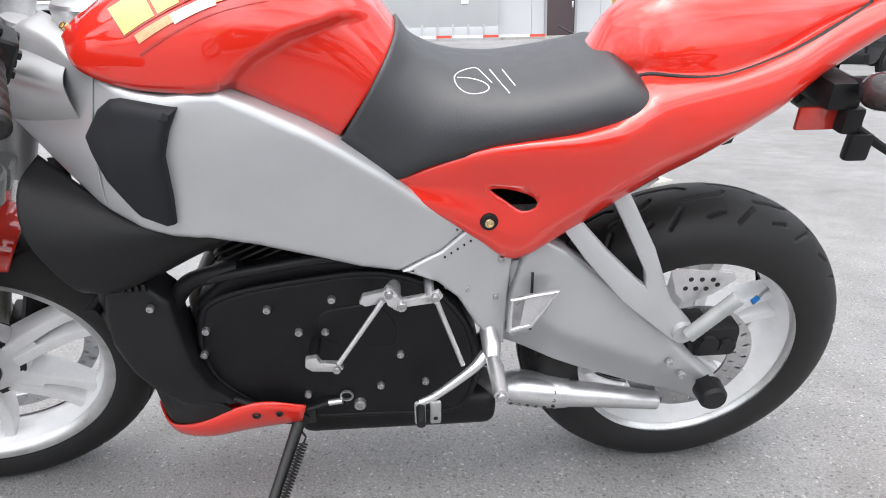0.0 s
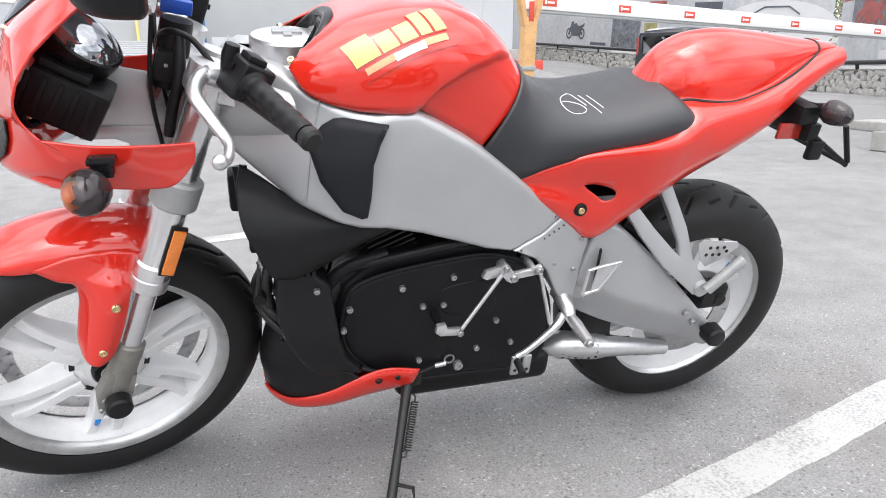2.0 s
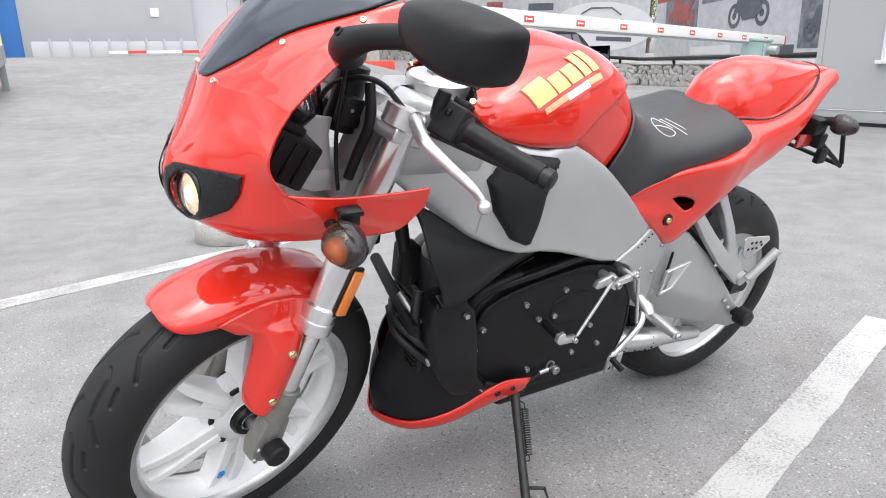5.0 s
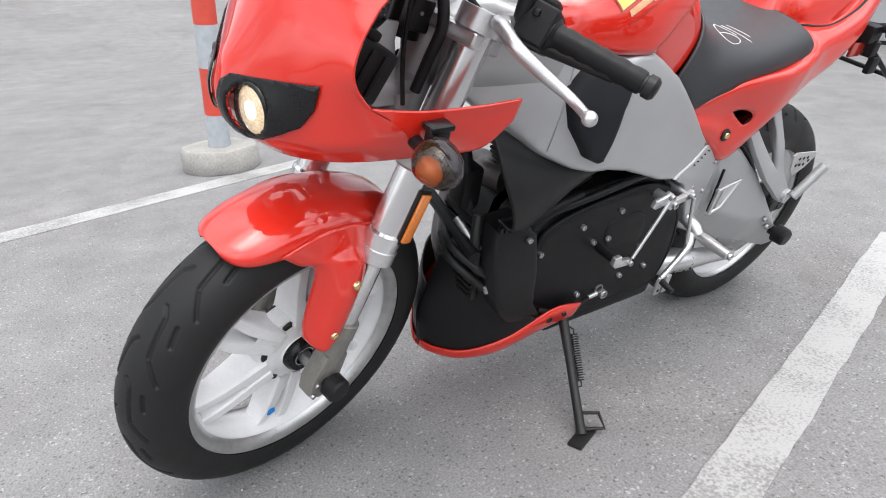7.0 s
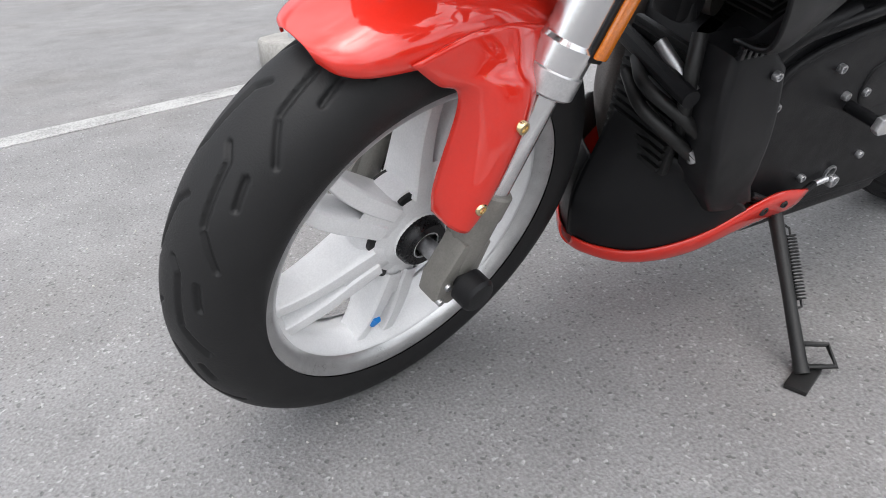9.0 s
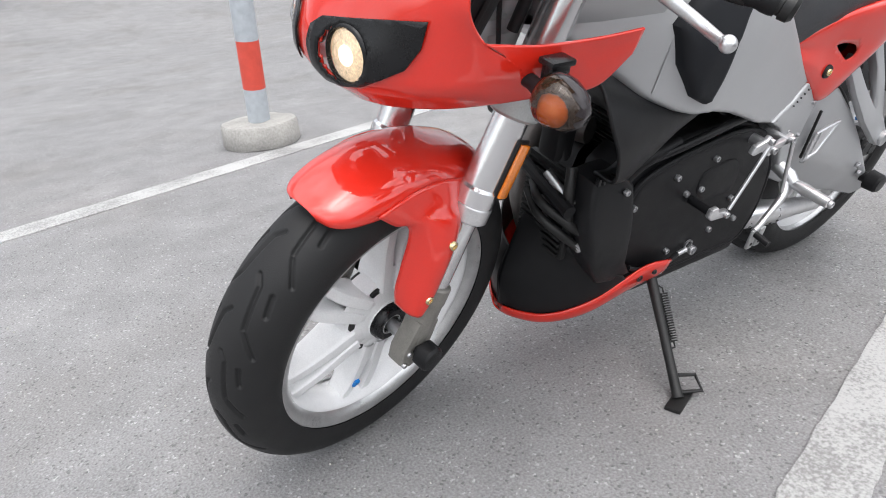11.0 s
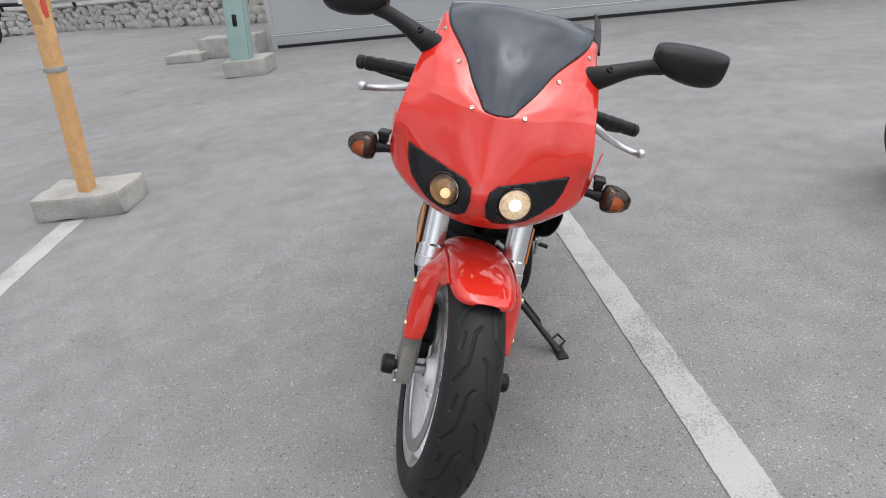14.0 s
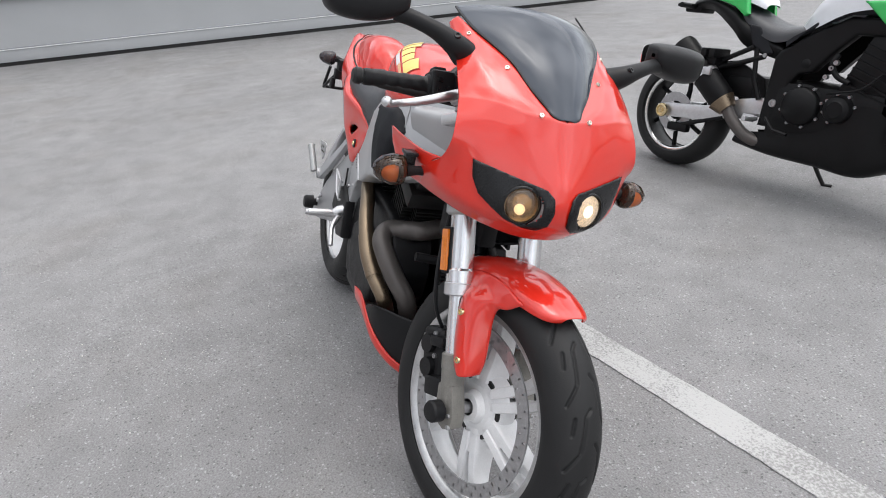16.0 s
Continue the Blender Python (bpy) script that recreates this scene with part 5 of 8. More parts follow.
# -- instruments and brackets behind the fairing --
gm = Matrix.Translation((-0.588, -0.050, 0.946)) @ Vector((0, 1, 0)).rotation_difference(Vector((0.66, -0.22, 0.72))).to_matrix().to_4x4()
gauge = part("dash_pod", lathe([(0.0, -0.055), (0.045, -0.052), (0.058, -0.035), (0.062, -0.005), (0.062, 0.012), (0.058, 0.014), (0.056, 0.008)], 36), SMOOTHBLACK, bike, "round black dash pod behind the screen", 35, gm)
part("gauge_face", lathe([(0.0, 0.008), (0.052, 0.008), (0.056, 0.0085)], 36), SMOOTHBLACK, gauge, "black gauge face", 35, gm)
part("gauge_glass", lathe([(0.0575, 0.010), (0.050, 0.019), (0.035, 0.027), (0.018, 0.031), (0.0, 0.032)], 36), GAUGEGLASS, gauge, "shiny domed gauge glass", 50, gm)
part("gauge_needle", box(-0.002, 0.002, 0.009, 0.011, -0.005, 0.042, 0.0, gm @ pose(0, 0, 0, 0, 50, 0)), REDLENS, gauge, "", 35)
part("fairing_bracket", join(plate([(-0.645, 0.90), (-0.60, 0.925), (-0.538, 0.902), (-0.501, 0.895), (-0.506, 0.869), (-0.504, 0.845), (-0.501, 0.808), (-0.497, 0.768), (-0.53, 0.768), (-0.60, 0.80), (-0.635, 0.85)], -0.045, 0.012, 0.004), box(-0.62, -0.46, -0.05, 0.05, 0.785, 0.81, 0.008)), SILVER, bike, "silver painted fairing bracket", 35)
FUSE = pose(-0.612, -0.075, 0.872, 0, 30, 0)
fuse = part("fuse_box", box(-0.055, 0.055, -0.055, 0.055, -0.038, 0.038, 0.008, FUSE), PLASTIC, bike, "black electrical box behind the fairing", 35)
part("box_lid", box(-0.05, 0.02, -0.045, 0.045, 0.038, 0.052, 0.005, FUSE), PLASTIC, fuse, "", 35)
for k in range(5):
    part("box_rib", box(-0.058 + 0.022 * k, -0.05 + 0.022 * k, -0.0585, -0.053, -0.03, 0.03, 0.002, FUSE), PLASTIC, fuse, "", 35)
part("electrics_box", box(-0.655, -0.58, 0.03, 0.13, 0.83, 0.92, 0.01), PLASTIC, bike, "black electrical box behind the fairing", 35)
part("cable_plug", join(box(-0.024, 0.024, -0.010, 0.010, -0.010, 0.012, 0.003, pose(-0.450, 0.01, 0.985, 0, 10, 0)), box(-0.008, 0.008, -0.006, 0.006, -0.03, -0.016, 0.002, pose(-0.450, 0.01, 0.985, 0, 10, 0))), BLUEPLUG, bike, "small blue plastic cable plug", 40)
lock = part("ignition_lock", tube([(-0.478, -0.01, 0.865), (-0.450, -0.01, 0.970)], [0.028, 0.025], 20), PLASTIC, bike, "black ignition lock", 35)
part("lock_cover", box(-0.018, 0.020, -0.014, 0.014, -0.024, 0.024, 0.005, pose(-0.472, -0.040, 0.905, 0, 15, 0)), PLASTIC, lock, "", 35)
part("bolt", bolt((-0.472, -0.054, 0.909), (0, -1, 0), 0.003, 0.002), STEEL, lock, "", 40)

# -- engine --
case = skin([(-0.225, 0.42), (-0.205, 0.50), (-0.14, 0.56), (-0.045, 0.572), (0.085, 0.572), (0.15, 0.548), (0.22, 0.48), (0.255, 0.39), (0.262, 0.30), (0.23, 0.225), (-0.055, 0.232), (-0.165, 0.295), (-0.215, 0.35)], lambda x, z: -0.122, 0.11, 0.012)
engine = part("engine", join(case, mirror(case.copy())), ENGINE, bike, "black air-cooled engine with covers and bolts", 40)
PRIM = crom([(-0.209, 0.425), (-0.192, 0.492), (-0.148, 0.520), (-0.087, 0.535), (-0.007, 0.546), (0.065, 0.553), (0.12, 0.545), (0.171, 0.522), (0.208, 0.48), (0.237, 0.424), (0.25, 0.347), (0.24, 0.28), (0.205, 0.242), (0.08, 0.243), (-0.054, 0.247), (-0.12, 0.272), (-0.165, 0.308), (-0.2, 0.36), (-0.209, 0.425)], 90).tolist()[:-1]
prim = skin(PRIM, lambda x, z: -0.136, 0.02, 0.010)
part("primary_cover", prim, ENGINE, engine, "", 40)
boss = skin([(p[0] * 0.28 + 0.045, (p[1] - 0.4) * 0.28 + 0.452) for p in PRIM], lambda x, z: -0.1385, 0.008, 0.004)
part("selector_boss", boss, ENGINE, engine, "", 40)
part("cover_rim", tube([(x, -0.131, z) for x, z in PRIM + PRIM[:1]], 0.0055, 8), ENGINE, engine, "", 60)
for x, z in ((-0.090, 0.495), (0.014, 0.510), (-0.193, 0.457), (-0.205, 0.407), (-0.045, 0.446), (-0.002, 0.445), (0.120, 0.388), (0.083, 0.318), (0.162, 0.323), (-0.045, 0.305)):
    part("bolt", bolt((x, -0.139, z), (0, -1, 0), 0.0065, 0.005), STEEL, engine, "", 40)
part("drain_plug", bolt((0.044, -0.139, 0.277), (0, -1, 0), 0.011, 0.008), STEEL, engine, "", 40)
part("dipstick_ring", lathe([(0.009, -0.002), (0.012, -0.002), (0.012, 0.002), (0.009, 0.002)], 24, closed=True), STEEL, engine, "", 40, Matrix.Translation((0.022, -0.142, 0.300)))
part("cable_end", tube([(-0.01, -0.145, 0.288), (0.014, -0.146, 0.292)], 0.0055, 10), ALU, engine, "", 40)
part("shift_cable", tube([(-0.17, -0.150, 0.315), (-0.10, -0.155, 0.283), (-0.05, -0.150, 0.280), (-0.01, -0.145, 0.288)], 0.0055, 8, 20), PLASTIC, engine, "", 40)
# finned cylinders: the front one tipped forward, the rear one back
for ang, x0, z0 in ((-24, -0.085, 0.53), (26, 0.06, 0.53)):
    m = Matrix.Translation((x0, 0, z0)) @ pose(0, 0, 0, 0, ang, 0)
    fins = []
    for k in range(9):
        f = box(-0.075, 0.075, -0.098, 0.098, 0.012 * k, 0.012 * k + 0.004, 0.0)
        bmesh.ops.bevel(f, geom=[e for e in f.edges if abs(e.verts[0].co.z - e.verts[1].co.z) > 0.002], offset=0.03, segments=4, affect="EDGES")
        fins.append(f)
    cyl = tube([(0, 0, -0.02), (0, 0, 0.11)], 0.058, 24)
    c = part("cylinder", cyl, DARKSTEEL, engine, "finned dark grey cylinder", 35, m)
    for f in fins:
        part("fin", f, DARKSTEEL, c, "", 35, m)
    head = join(box(-0.08, 0.08, -0.105, 0.105, 0.112, 0.165, 0.014, seg=2), box(-0.065, 0.065, -0.09, 0.09, 0.16, 0.19, 0.014, seg=2))
    part("cylinder_head", head, LUG if ang > 0 else DARKSTEEL, c, "", 35, m)
    for x in (-0.05, 0.0, 0.05):
        part("bolt", bolt((x, -0.105, 0.14), (0, -1, 0), 0.006), STEEL, c, "", 40, m)
part("rocker_tube", tube([(-0.20, -0.132, 0.548), (-0.10, -0.150, 0.578), (0.03, -0.150, 0.598), (0.10, -0.140, 0.590)], 0.008, 10, 24), PLASTIC, engine, "", 40)
part("engine_mount_tube", tube([(-0.24, -0.12, 0.50), (-0.20, -0.13, 0.55), (-0.12, -0.135, 0.575)], 0.014, 12, 12), ENGINE, engine, "", 40)
part("muffler", box(-0.08, 0.30, -0.10, 0.10, 0.155, 0.235, 0.03, seg=4), PLASTIC, bike, "black muffler under the engine", 35)

# -- shift linkage and foot controls on the left --
arm = plate([(0.060, 0.527), (0.066, 0.541), (0.098, 0.548), (0.104, 0.556), (0.113, 0.551), (0.128, 0.530), (0.172, 0.538), (0.184, 0.543), (0.190, 0.533), (0.182, 0.523), (0.135, 0.517), (0.124, 0.507), (0.112, 0.514), (0.106, 0.528), (0.07, 0.521)], -0.178, 0.012, 0.003)
shift = part("shift_linkage", join(arm, tube([(0.114, -0.12, 0.53), (0.114, -0.18, 0.53)], 0.011, 14), tube([(0.17, -0.12, 0.532), (0.17, -0.178, 0.532)], 0.008, 12)), ALU, bike, "bare aluminium gear shift linkage", 40)
part("bolt", bolt((0.107, -0.181, 0.545), (0, -1, 0), 0.007), STEEL, shift, "", 40)
part("bolt", bolt((0.126, -0.181, 0.522), (0, -1, 0), 0.008), STEEL, shift, "", 40)
part("bolt", bolt((0.178, -0.181, 0.534), (0, -1, 0), 0.007), STEEL, shift, "", 40)
part("shift_rod", tube([(0.098, -0.184, 0.537), (0.022, -0.196, 0.424)], 0.0042, 10), ALU, shift, "", 40)
part("shift_rod", tube([(0.180, -0.184, 0.530), (0.222, -0.186, 0.40)], 0.0042, 10), ALU, shift, "", 40)
part("shift_arm", join(plate([(-0.030, 0.435), (-0.012, 0.437), (-0.006, 0.424), (0.024, 0.421), (0.028, 0.411), (0.018, 0.406), (-0.022, 0.409), (-0.032, 0.418)], -0.196, 0.012, 0.003)), ALU, shift, "", 40)
part("selector_shaft", tube([(-0.02, -0.13, 0.424), (-0.02, -0.194, 0.424)], 0.009, 14), ENGINE, shift, "", 40)
part("bolt", bolt((0.018, -0.198, 0.414), (0, -1, 0), 0.0065), STEEL, shift, "", 40)
pedal = part("shift_lever", tube([(0.262, -0.165, 0.400), (0.235, -0.185, 0.385), (0.18, -0.195, 0.345), (0.150, -0.20, 0.332)], [0.011, 0.0085, 0.007, 0.0065], 12, 20), ALU, bike, "bare aluminium gear pedal", 40)
part("toe_peg", tube([(0.150, -0.196, 0.328), (0.150, -0.240, 0.322)], 0.0075, 14), PLASTIC, pedal, "black rubber toe peg", 40)
for x in (0.140, 0.166):
    part("toe_tab", box(x, x + 0.019, -0.206, -0.198, 0.286, 0.336, 0.004), LUG, pedal, "", 40)
    # dark stud on the uncut tab paints the shade of its hole
    part("tab_hole_shade", bolt((x + 0.0095, -0.2062, 0.30), (0, -1, 0), 0.004, 0.0008), DARKSTEEL, pedal, "", 40)
for s in (-1, 1):
    peg = part("foot_peg", tube([(0.272, s * 0.175, 0.405), (0.274, s * 0.20, 0.404), (0.275, s * 0.262, 0.402), (0.275, s * 0.266, 0.402)], [0.011, 0.0135, 0.0115, 0.006], 16), ALU, bike, "bare aluminium foot peg", 35)
    part("peg_mount", tube([(0.272, s * 0.13, 0.425), (0.272, s * 0.165, 0.415), (0.272, s * 0.18, 0.405)], [0.017, 0.016, 0.012], 14), ALU, peg, "", 40)
    part("peg_tip", bolt((0.275, s * 0.267, 0.402), (0, s, 0), 0.0085, 0.004), STEEL, peg, "", 40)
    rim_pts = [(0.299, 0.450), (0.301, 0.513), (0.336, 0.520), (0.373, 0.527), (0.354, 0.491), (0.334, 0.459), (0.299, 0.450)]
    guard = join(tube([(x, s * 0.165, z) for x, z in rim_pts], 0.0042, 8), plate([(0.316, 0.454), (0.322, 0.517), (0.373, 0.527), (0.352, 0.490), (0.334, 0.459)], s * 0.166, 0.003, 0.0006))
    g = part("heel_guard", guard, ALU, bike, "triangular aluminium heel guard", 40)
    for x, z in ((0.310, 0.505), (0.306, 0.442)):
        part("bolt", bolt((x, s * 0.160, z), (0, s, 0), 0.005, 0.004), STEEL, g, "", 40)

# -- swingarm and rear --
def swing_y(x, z):
    """Two flat facets that meet in a crease from pivot to axle."""
    crease = float(np.interp(x, (0.30, 0.342, 0.397, 0.499, 0.594, 0.70), (0.470, 0.455, 0.421, 0.383, 0.352, 0.276)))
    return -float(np.interp(x, (0.28, 0.40, 0.55, 0.72), (0.124, 0.144, 0.160, 0.164))) + 0.42 * max(0.0, crease - z) + 0.05 * max(0.0, z - crease)


sw = skin([(0.285, 0.42), (0.316, 0.55), (0.335, 0.608), (0.39, 0.582), (0.478, 0.510), (0.562, 0.426), (0.698, 0.290), (0.712, 0.268), (0.708, 0.245), (0.690, 0.232), (0.572, 0.265), (0.442, 0.305), (0.295, 0.365)], swing_y, 0.045, 0.010)
swing = part("swingarm", join(sw, mirror(sw.copy())), SILVER, bike, "silver painted swingarm", 45)
part("swing_pivot", box(0.30, 0.36, -0.12, 0.12, 0.40, 0.56, 0.02), SILVER, swing, "", 40)
for s in (-1, 1):
    for x, z in ((0.585, 0.362), (0.612, 0.332)):
        part("bolt", bolt((x, s * 0.166, z), (0, s, 0), 0.0075, 0.004), STEEL, swing, "", 40)
    part("axle_slider", tube([(0.66, s * 0.15, 0.308), (0.66, s * 0.172, 0.308), (0.66, s * 0.174, 0.308), (0.66, s * 0.202, 0.308), (0.66, s * 0.208, 0.308), (0.66, s * 0.209, 0.308)], [0.014, 0.014, 0.026, 0.0245, 0.020, 0.012], 28), PLASTIC, swing, "black plastic axle slider", 30)
    # thin dark plate for a slot, its shade put into colour
    part("frame_slot_shade", plate([(0.3375, 0.43), (0.3345, 0.545), (0.3385, 0.545), (0.3425, 0.43)], s * 0.1415, 0.006, 0.001), DARKSTEEL, swing, "", 40)
    wishbone = plate([(0.366, 0.640), (0.386, 0.657), (0.450, 0.588), (0.503, 0.537), (0.516, 0.527), (0.513, 0.551), (0.477, 0.622), (0.441, 0.689), (0.466, 0.702), (0.526, 0.590), (0.559, 0.504), (0.598, 0.460), (0.606, 0.440), (0.594, 0.426), (0.568, 0.430), (0.480, 0.503), (0.417, 0.573)],
                     lambda x, z: -float(np.interp(z, (0.43, 0.52, 0.70), (0.186, 0.170, 0.125))), 0.022, 0.006)
    boss = tube([(0.583, -0.160, 0.447), (0.585, -0.190, 0.446)], 0.019, 16)
    sub = join(wishbone, boss)
    hang = part("pillion_hanger", sub if s < 0 else mirror(sub), SILVER, bike, "silver pillion footrest hanger", 45)
    hp = plate([(0.546, 0.562), (0.556, 0.568), (0.647, 0.557), (0.655, 0.545), (0.622, 0.517), (0.582, 0.500), (0.561, 0.520)], s * 0.178, 0.004, 0.001)
    hpo = part("heel_plate", hp, ALU, hang, "", 40)
    # holes are flat dark studs, with their shade painted on
    for x, z in ((0.580, 0.548), (0.598, 0.547), (0.616, 0.546), (0.574, 0.531), (0.591, 0.530), (0.608, 0.529), (0.625, 0.536)):
        part("plate_hole_shade", bolt((x, s * 0.1785, z), (0, s, 0), 0.004, 0.0006), DARKSTEEL, hpo, "", 40)
    peg = [Vector((0.586, s * 0.200, 0.452)).lerp(Vector((0.645, s * 0.212, 0.535)), k / 24) for k in range(25)]
    part("pillion_peg", tube(peg, [0.0118 + (0.0007 if k % 2 else 0) for k in range(25)], 14), LUG, hang, "ribbed aluminium pillion peg", 30)
part("rear_caliper", join(box(0.645, 0.725, -0.128, -0.078, 0.335, 0.400, 0.012, seg=2), box(0.60, 0.66, -0.120, -0.085, 0.385, 0.420, 0.008), tube([(0.668, -0.12, 0.368), (0.668, -0.134, 0.368)], [0.022, 0.018], 18), tube([(0.703, -0.12, 0.362), (0.703, -0.134, 0.362)], [0.018, 0.015], 18)), PLASTIC, bike, "black rear brake caliper", 35)
part("shock", tube([(0.30, 0, 0.28), (0.05, 0, 0.20)], 0.03, 16), DARKSTEEL, bike, "", 40)
part("chain_guard", join(tube([(0.40, -0.10, 0.585), (0.47, -0.11, 0.53), (0.54, -0.115, 0.46)], 0.012, 10, 12), tube([(0.36, -0.08, 0.60), (0.42, -0.09, 0.56)], 0.02, 10)), PLASTIC, bike, "", 40)
# exhaust: collector, perforated collar and tapered outlet on the left
pipe = part("exhaust_outlet", tube([(0.27, -0.03, 0.215), (0.33, -0.082, 0.240), (0.40, -0.100, 0.241), (0.50, -0.102, 0.227), (0.60, -0.102, 0.2085), (0.607, -0.102, 0.2072)], [0.030, 0.028, 0.027, 0.023, 0.0185, 0.0165], 24, 34), ALU, bike, "brushed steel exhaust outlet", 40)
# dark disc on the capped end paints the shade inside the pipe
part("outlet_mouth_shade", tube([(0.6065, -0.102, 0.2072), (0.6085, -0.102, 0.2068)], 0.0155, 20), DARKSTEEL, pipe, "", 40)
ca, cb = Vector((0.312, -0.070, 0.236)), Vector((0.435, -0.100, 0.237))
part("collar", tube([ca, ca.lerp(cb, 0.12), ca.lerp(cb, 0.8), cb], [0.028, 0.0345, 0.0335, 0.028], 28), ALU, pipe, "perforated steel collar", 40)
ax_c = (cb - ca).normalized()
out_c = (Vector((0, -1, 0)) - ax_c * -ax_c.y).normalized()
up_c = ax_c.cross(out_c)
for k in range(6):                             # rows of dark studs round the collar, the holes' shade put into colour
    for j in range(-2, 3):
        a = radians(26 * j + 13 * (k % 2))
        n_c = out_c * math.cos(a) + up_c * math.sin(a)
        part("vent_hole_shade", bolt(ca.lerp(cb, 0.16 + 0.125 * k) + n_c * 0.0342, n_c, 0.0036, 0.0008), DARKSTEEL, pipe, "", 40)
# headers on the right
part("front_header", tube([(-0.20, 0.0, 0.55), (-0.215, 0.05, 0.545), (-0.177, 0.085, 0.530), (-0.160, 0.125, 0.522), (-0.180, 0.146, 0.500), (-0.215, 0.135, 0.462), (-0.245, 0.110, 0.415), (-0.265, 0.075, 0.360), (-0.22, 0.05, 0.27), (-0.02, 0.06, 0.20)], 0.0265, 18, 50), HEADER, bike, "dark exhaust header pipe", 50)
part("rear_header", tube([(0.14, 0.07, 0.60), (0.135, 0.115, 0.572), (0.0, 0.150, 0.539), (-0.076, 0.165, 0.498), (-0.14, 0.165, 0.442), (-0.19, 0.152, 0.395), (-0.225, 0.125, 0.345), (-0.17, 0.09, 0.26), (0.0, 0.08, 0.20)], 0.021, 18, 50), EXHAUST, bike, "heat-tinted exhaust header pipe", 50)
part("header_shield", tube([(-0.10, 0.166, 0.478), (-0.14, 0.165, 0.442), (-0.19, 0.152, 0.395)], 0.0235, 16, 14), EXHAUST, bike, "", 50)
cam_cover = skin([(-0.14, 0.29), (-0.13, 0.42), (-0.05, 0.47), (0.08, 0.47), (0.16, 0.42), (0.18, 0.32), (0.12, 0.26), (-0.08, 0.255)], lambda x, z: 0.138, 0.03, 0.012)
part("gear_cover", cam_cover, ENGINE, engine, "", 40)
part("belt_guard", skin([(0.24, 0.33), (0.24, 0.46), (0.32, 0.49), (0.42, 0.45), (0.44, 0.38), (0.32, 0.31)], lambda x, z: 0.152, 0.03, 0.01), PLASTIC, bike, "black belt guard", 40)
part("brake_pedal", tube([(0.262, 0.165, 0.395), (0.22, 0.19, 0.375), (0.16, 0.20, 0.335)], [0.011, 0.008, 0.007], 12, 14), ALU, bike, "bare aluminium brake pedal", 40)

# -- air scoops below the frame --
rows = [[(-0.375, -0.105, 0.757), (-0.382, -0.163, 0.738), (-0.378, -0.196, 0.690), (-0.358, -0.206, 0.640), (-0.333, -0.188, 0.580), (-0.315, -0.13, 0.562)],
        [(-0.345, -0.122, 0.742), (-0.340, -0.170, 0.715), (-0.334, -0.198, 0.670), (-0.316, -0.200, 0.625), (-0.296, -0.180, 0.572), (-0.280, -0.13, 0.560)],
        [(-0.285, -0.145, 0.705), (-0.270, -0.174, 0.685), (-0.262, -0.188, 0.655), (-0.250, -0.186, 0.622), (-0.236, -0.164, 0.588), (-0.225, -0.12, 0.578)],
        [(-0.19, -0.160, 0.672), (-0.185, -0.170, 0.662), (-0.180, -0.172, 0.648), (-0.174, -0.166, 0.632), (-0.166, -0.150, 0.617), (-0.16, -0.12, 0.608)],
        [(-0.08, -0.152, 0.657), (-0.080, -0.152, 0.654), (-0.080, -0.150, 0.651), (-0.080, -0.147, 0.648), (-0.080, -0.140, 0.645), (-0.08, -0.12, 0.643)]]
scoop = surf(rows, 40, 28)
shell("air_scoop", scoop.copy(), PLASTIC, bike, "matt black air scoop below the frame", 0.005)
scoop.free()
# oil cooler shroud and chin fairing
shroud = skin([(-0.326, 0.552), (-0.262, 0.556), (-0.232, 0.528), (-0.224, 0.47), (-0.214, 0.40), (-0.200, 0.35), (-0.165, 0.305), (-0.20, 0.292), (-0.255, 0.31), (-0.288, 0.352), (-0.312, 0.40), (-0.330, 0.46), (-0.332, 0.51)], lambda x, z: -0.152 - 0.02 * math.sin(max(0, min(1, (z - 0.29) / 0.26)) * math.pi), 0.06, 0.010)
low = part("lower_fairing", shroud, PLASTIC, bike, "matt black lower fairing around the oil cooler", 40)
for k in range(7):
    part("shroud_rib", box(-0.328 + 0.0105 * k, -0.322 + 0.0105 * k, -0.158, -0.150, 0.552, 0.566, 0.001), SMOOTHBLACK, low, "", 35)
for x, z in ((-0.258, 0.525), (-0.226, 0.385)):
    part("bolt", bolt((x, -0.164, z), (0, -1, 0), 0.006, 0.004), STEEL, low, "", 40)
rows = [[(-0.356, 0.0, 0.182), (-0.342, -0.042, 0.184), (-0.312, -0.088, 0.200), (-0.275, -0.122, 0.228), (-0.226, -0.145, 0.258), (-0.17, -0.155, 0.288)],
        [(-0.366, 0.0, 0.262), (-0.348, -0.042, 0.265), (-0.312, -0.090, 0.272), (-0.270, -0.126, 0.283), (-0.230, -0.148, 0.296), (-0.19, -0.157, 0.308)],
        [(-0.352, 0.0, 0.330), (-0.336, -0.045, 0.332), (-0.305, -0.092, 0.335), (-0.275, -0.126, 0.338), (-0.250, -0.148, 0.335), (-0.23, -0.158, 0.330)],
        [(-0.337, 0.0, 0.385), (-0.326, -0.040, 0.382), (-0.310, -0.085, 0.372), (-0.292, -0.122, 0.366), (-0.276, -0.145, 0.362), (-0.262, -0.157, 0.358)],
        [(-0.331, 0.0, 0.405), (-0.321, -0.035, 0.400), (-0.308, -0.080, 0.386), (-0.294, -0.116, 0.378), (-0.280, -0.140, 0.374), (-0.270, -0.154, 0.370)]]
chin = surf(rows, 36, 34)
chin_r = mirror(surf([r[:] for r in rows[:3]], 20, 34))
shell("chin_panel", join(chin, chin_r), PLASTIC, low, "", 0.004)
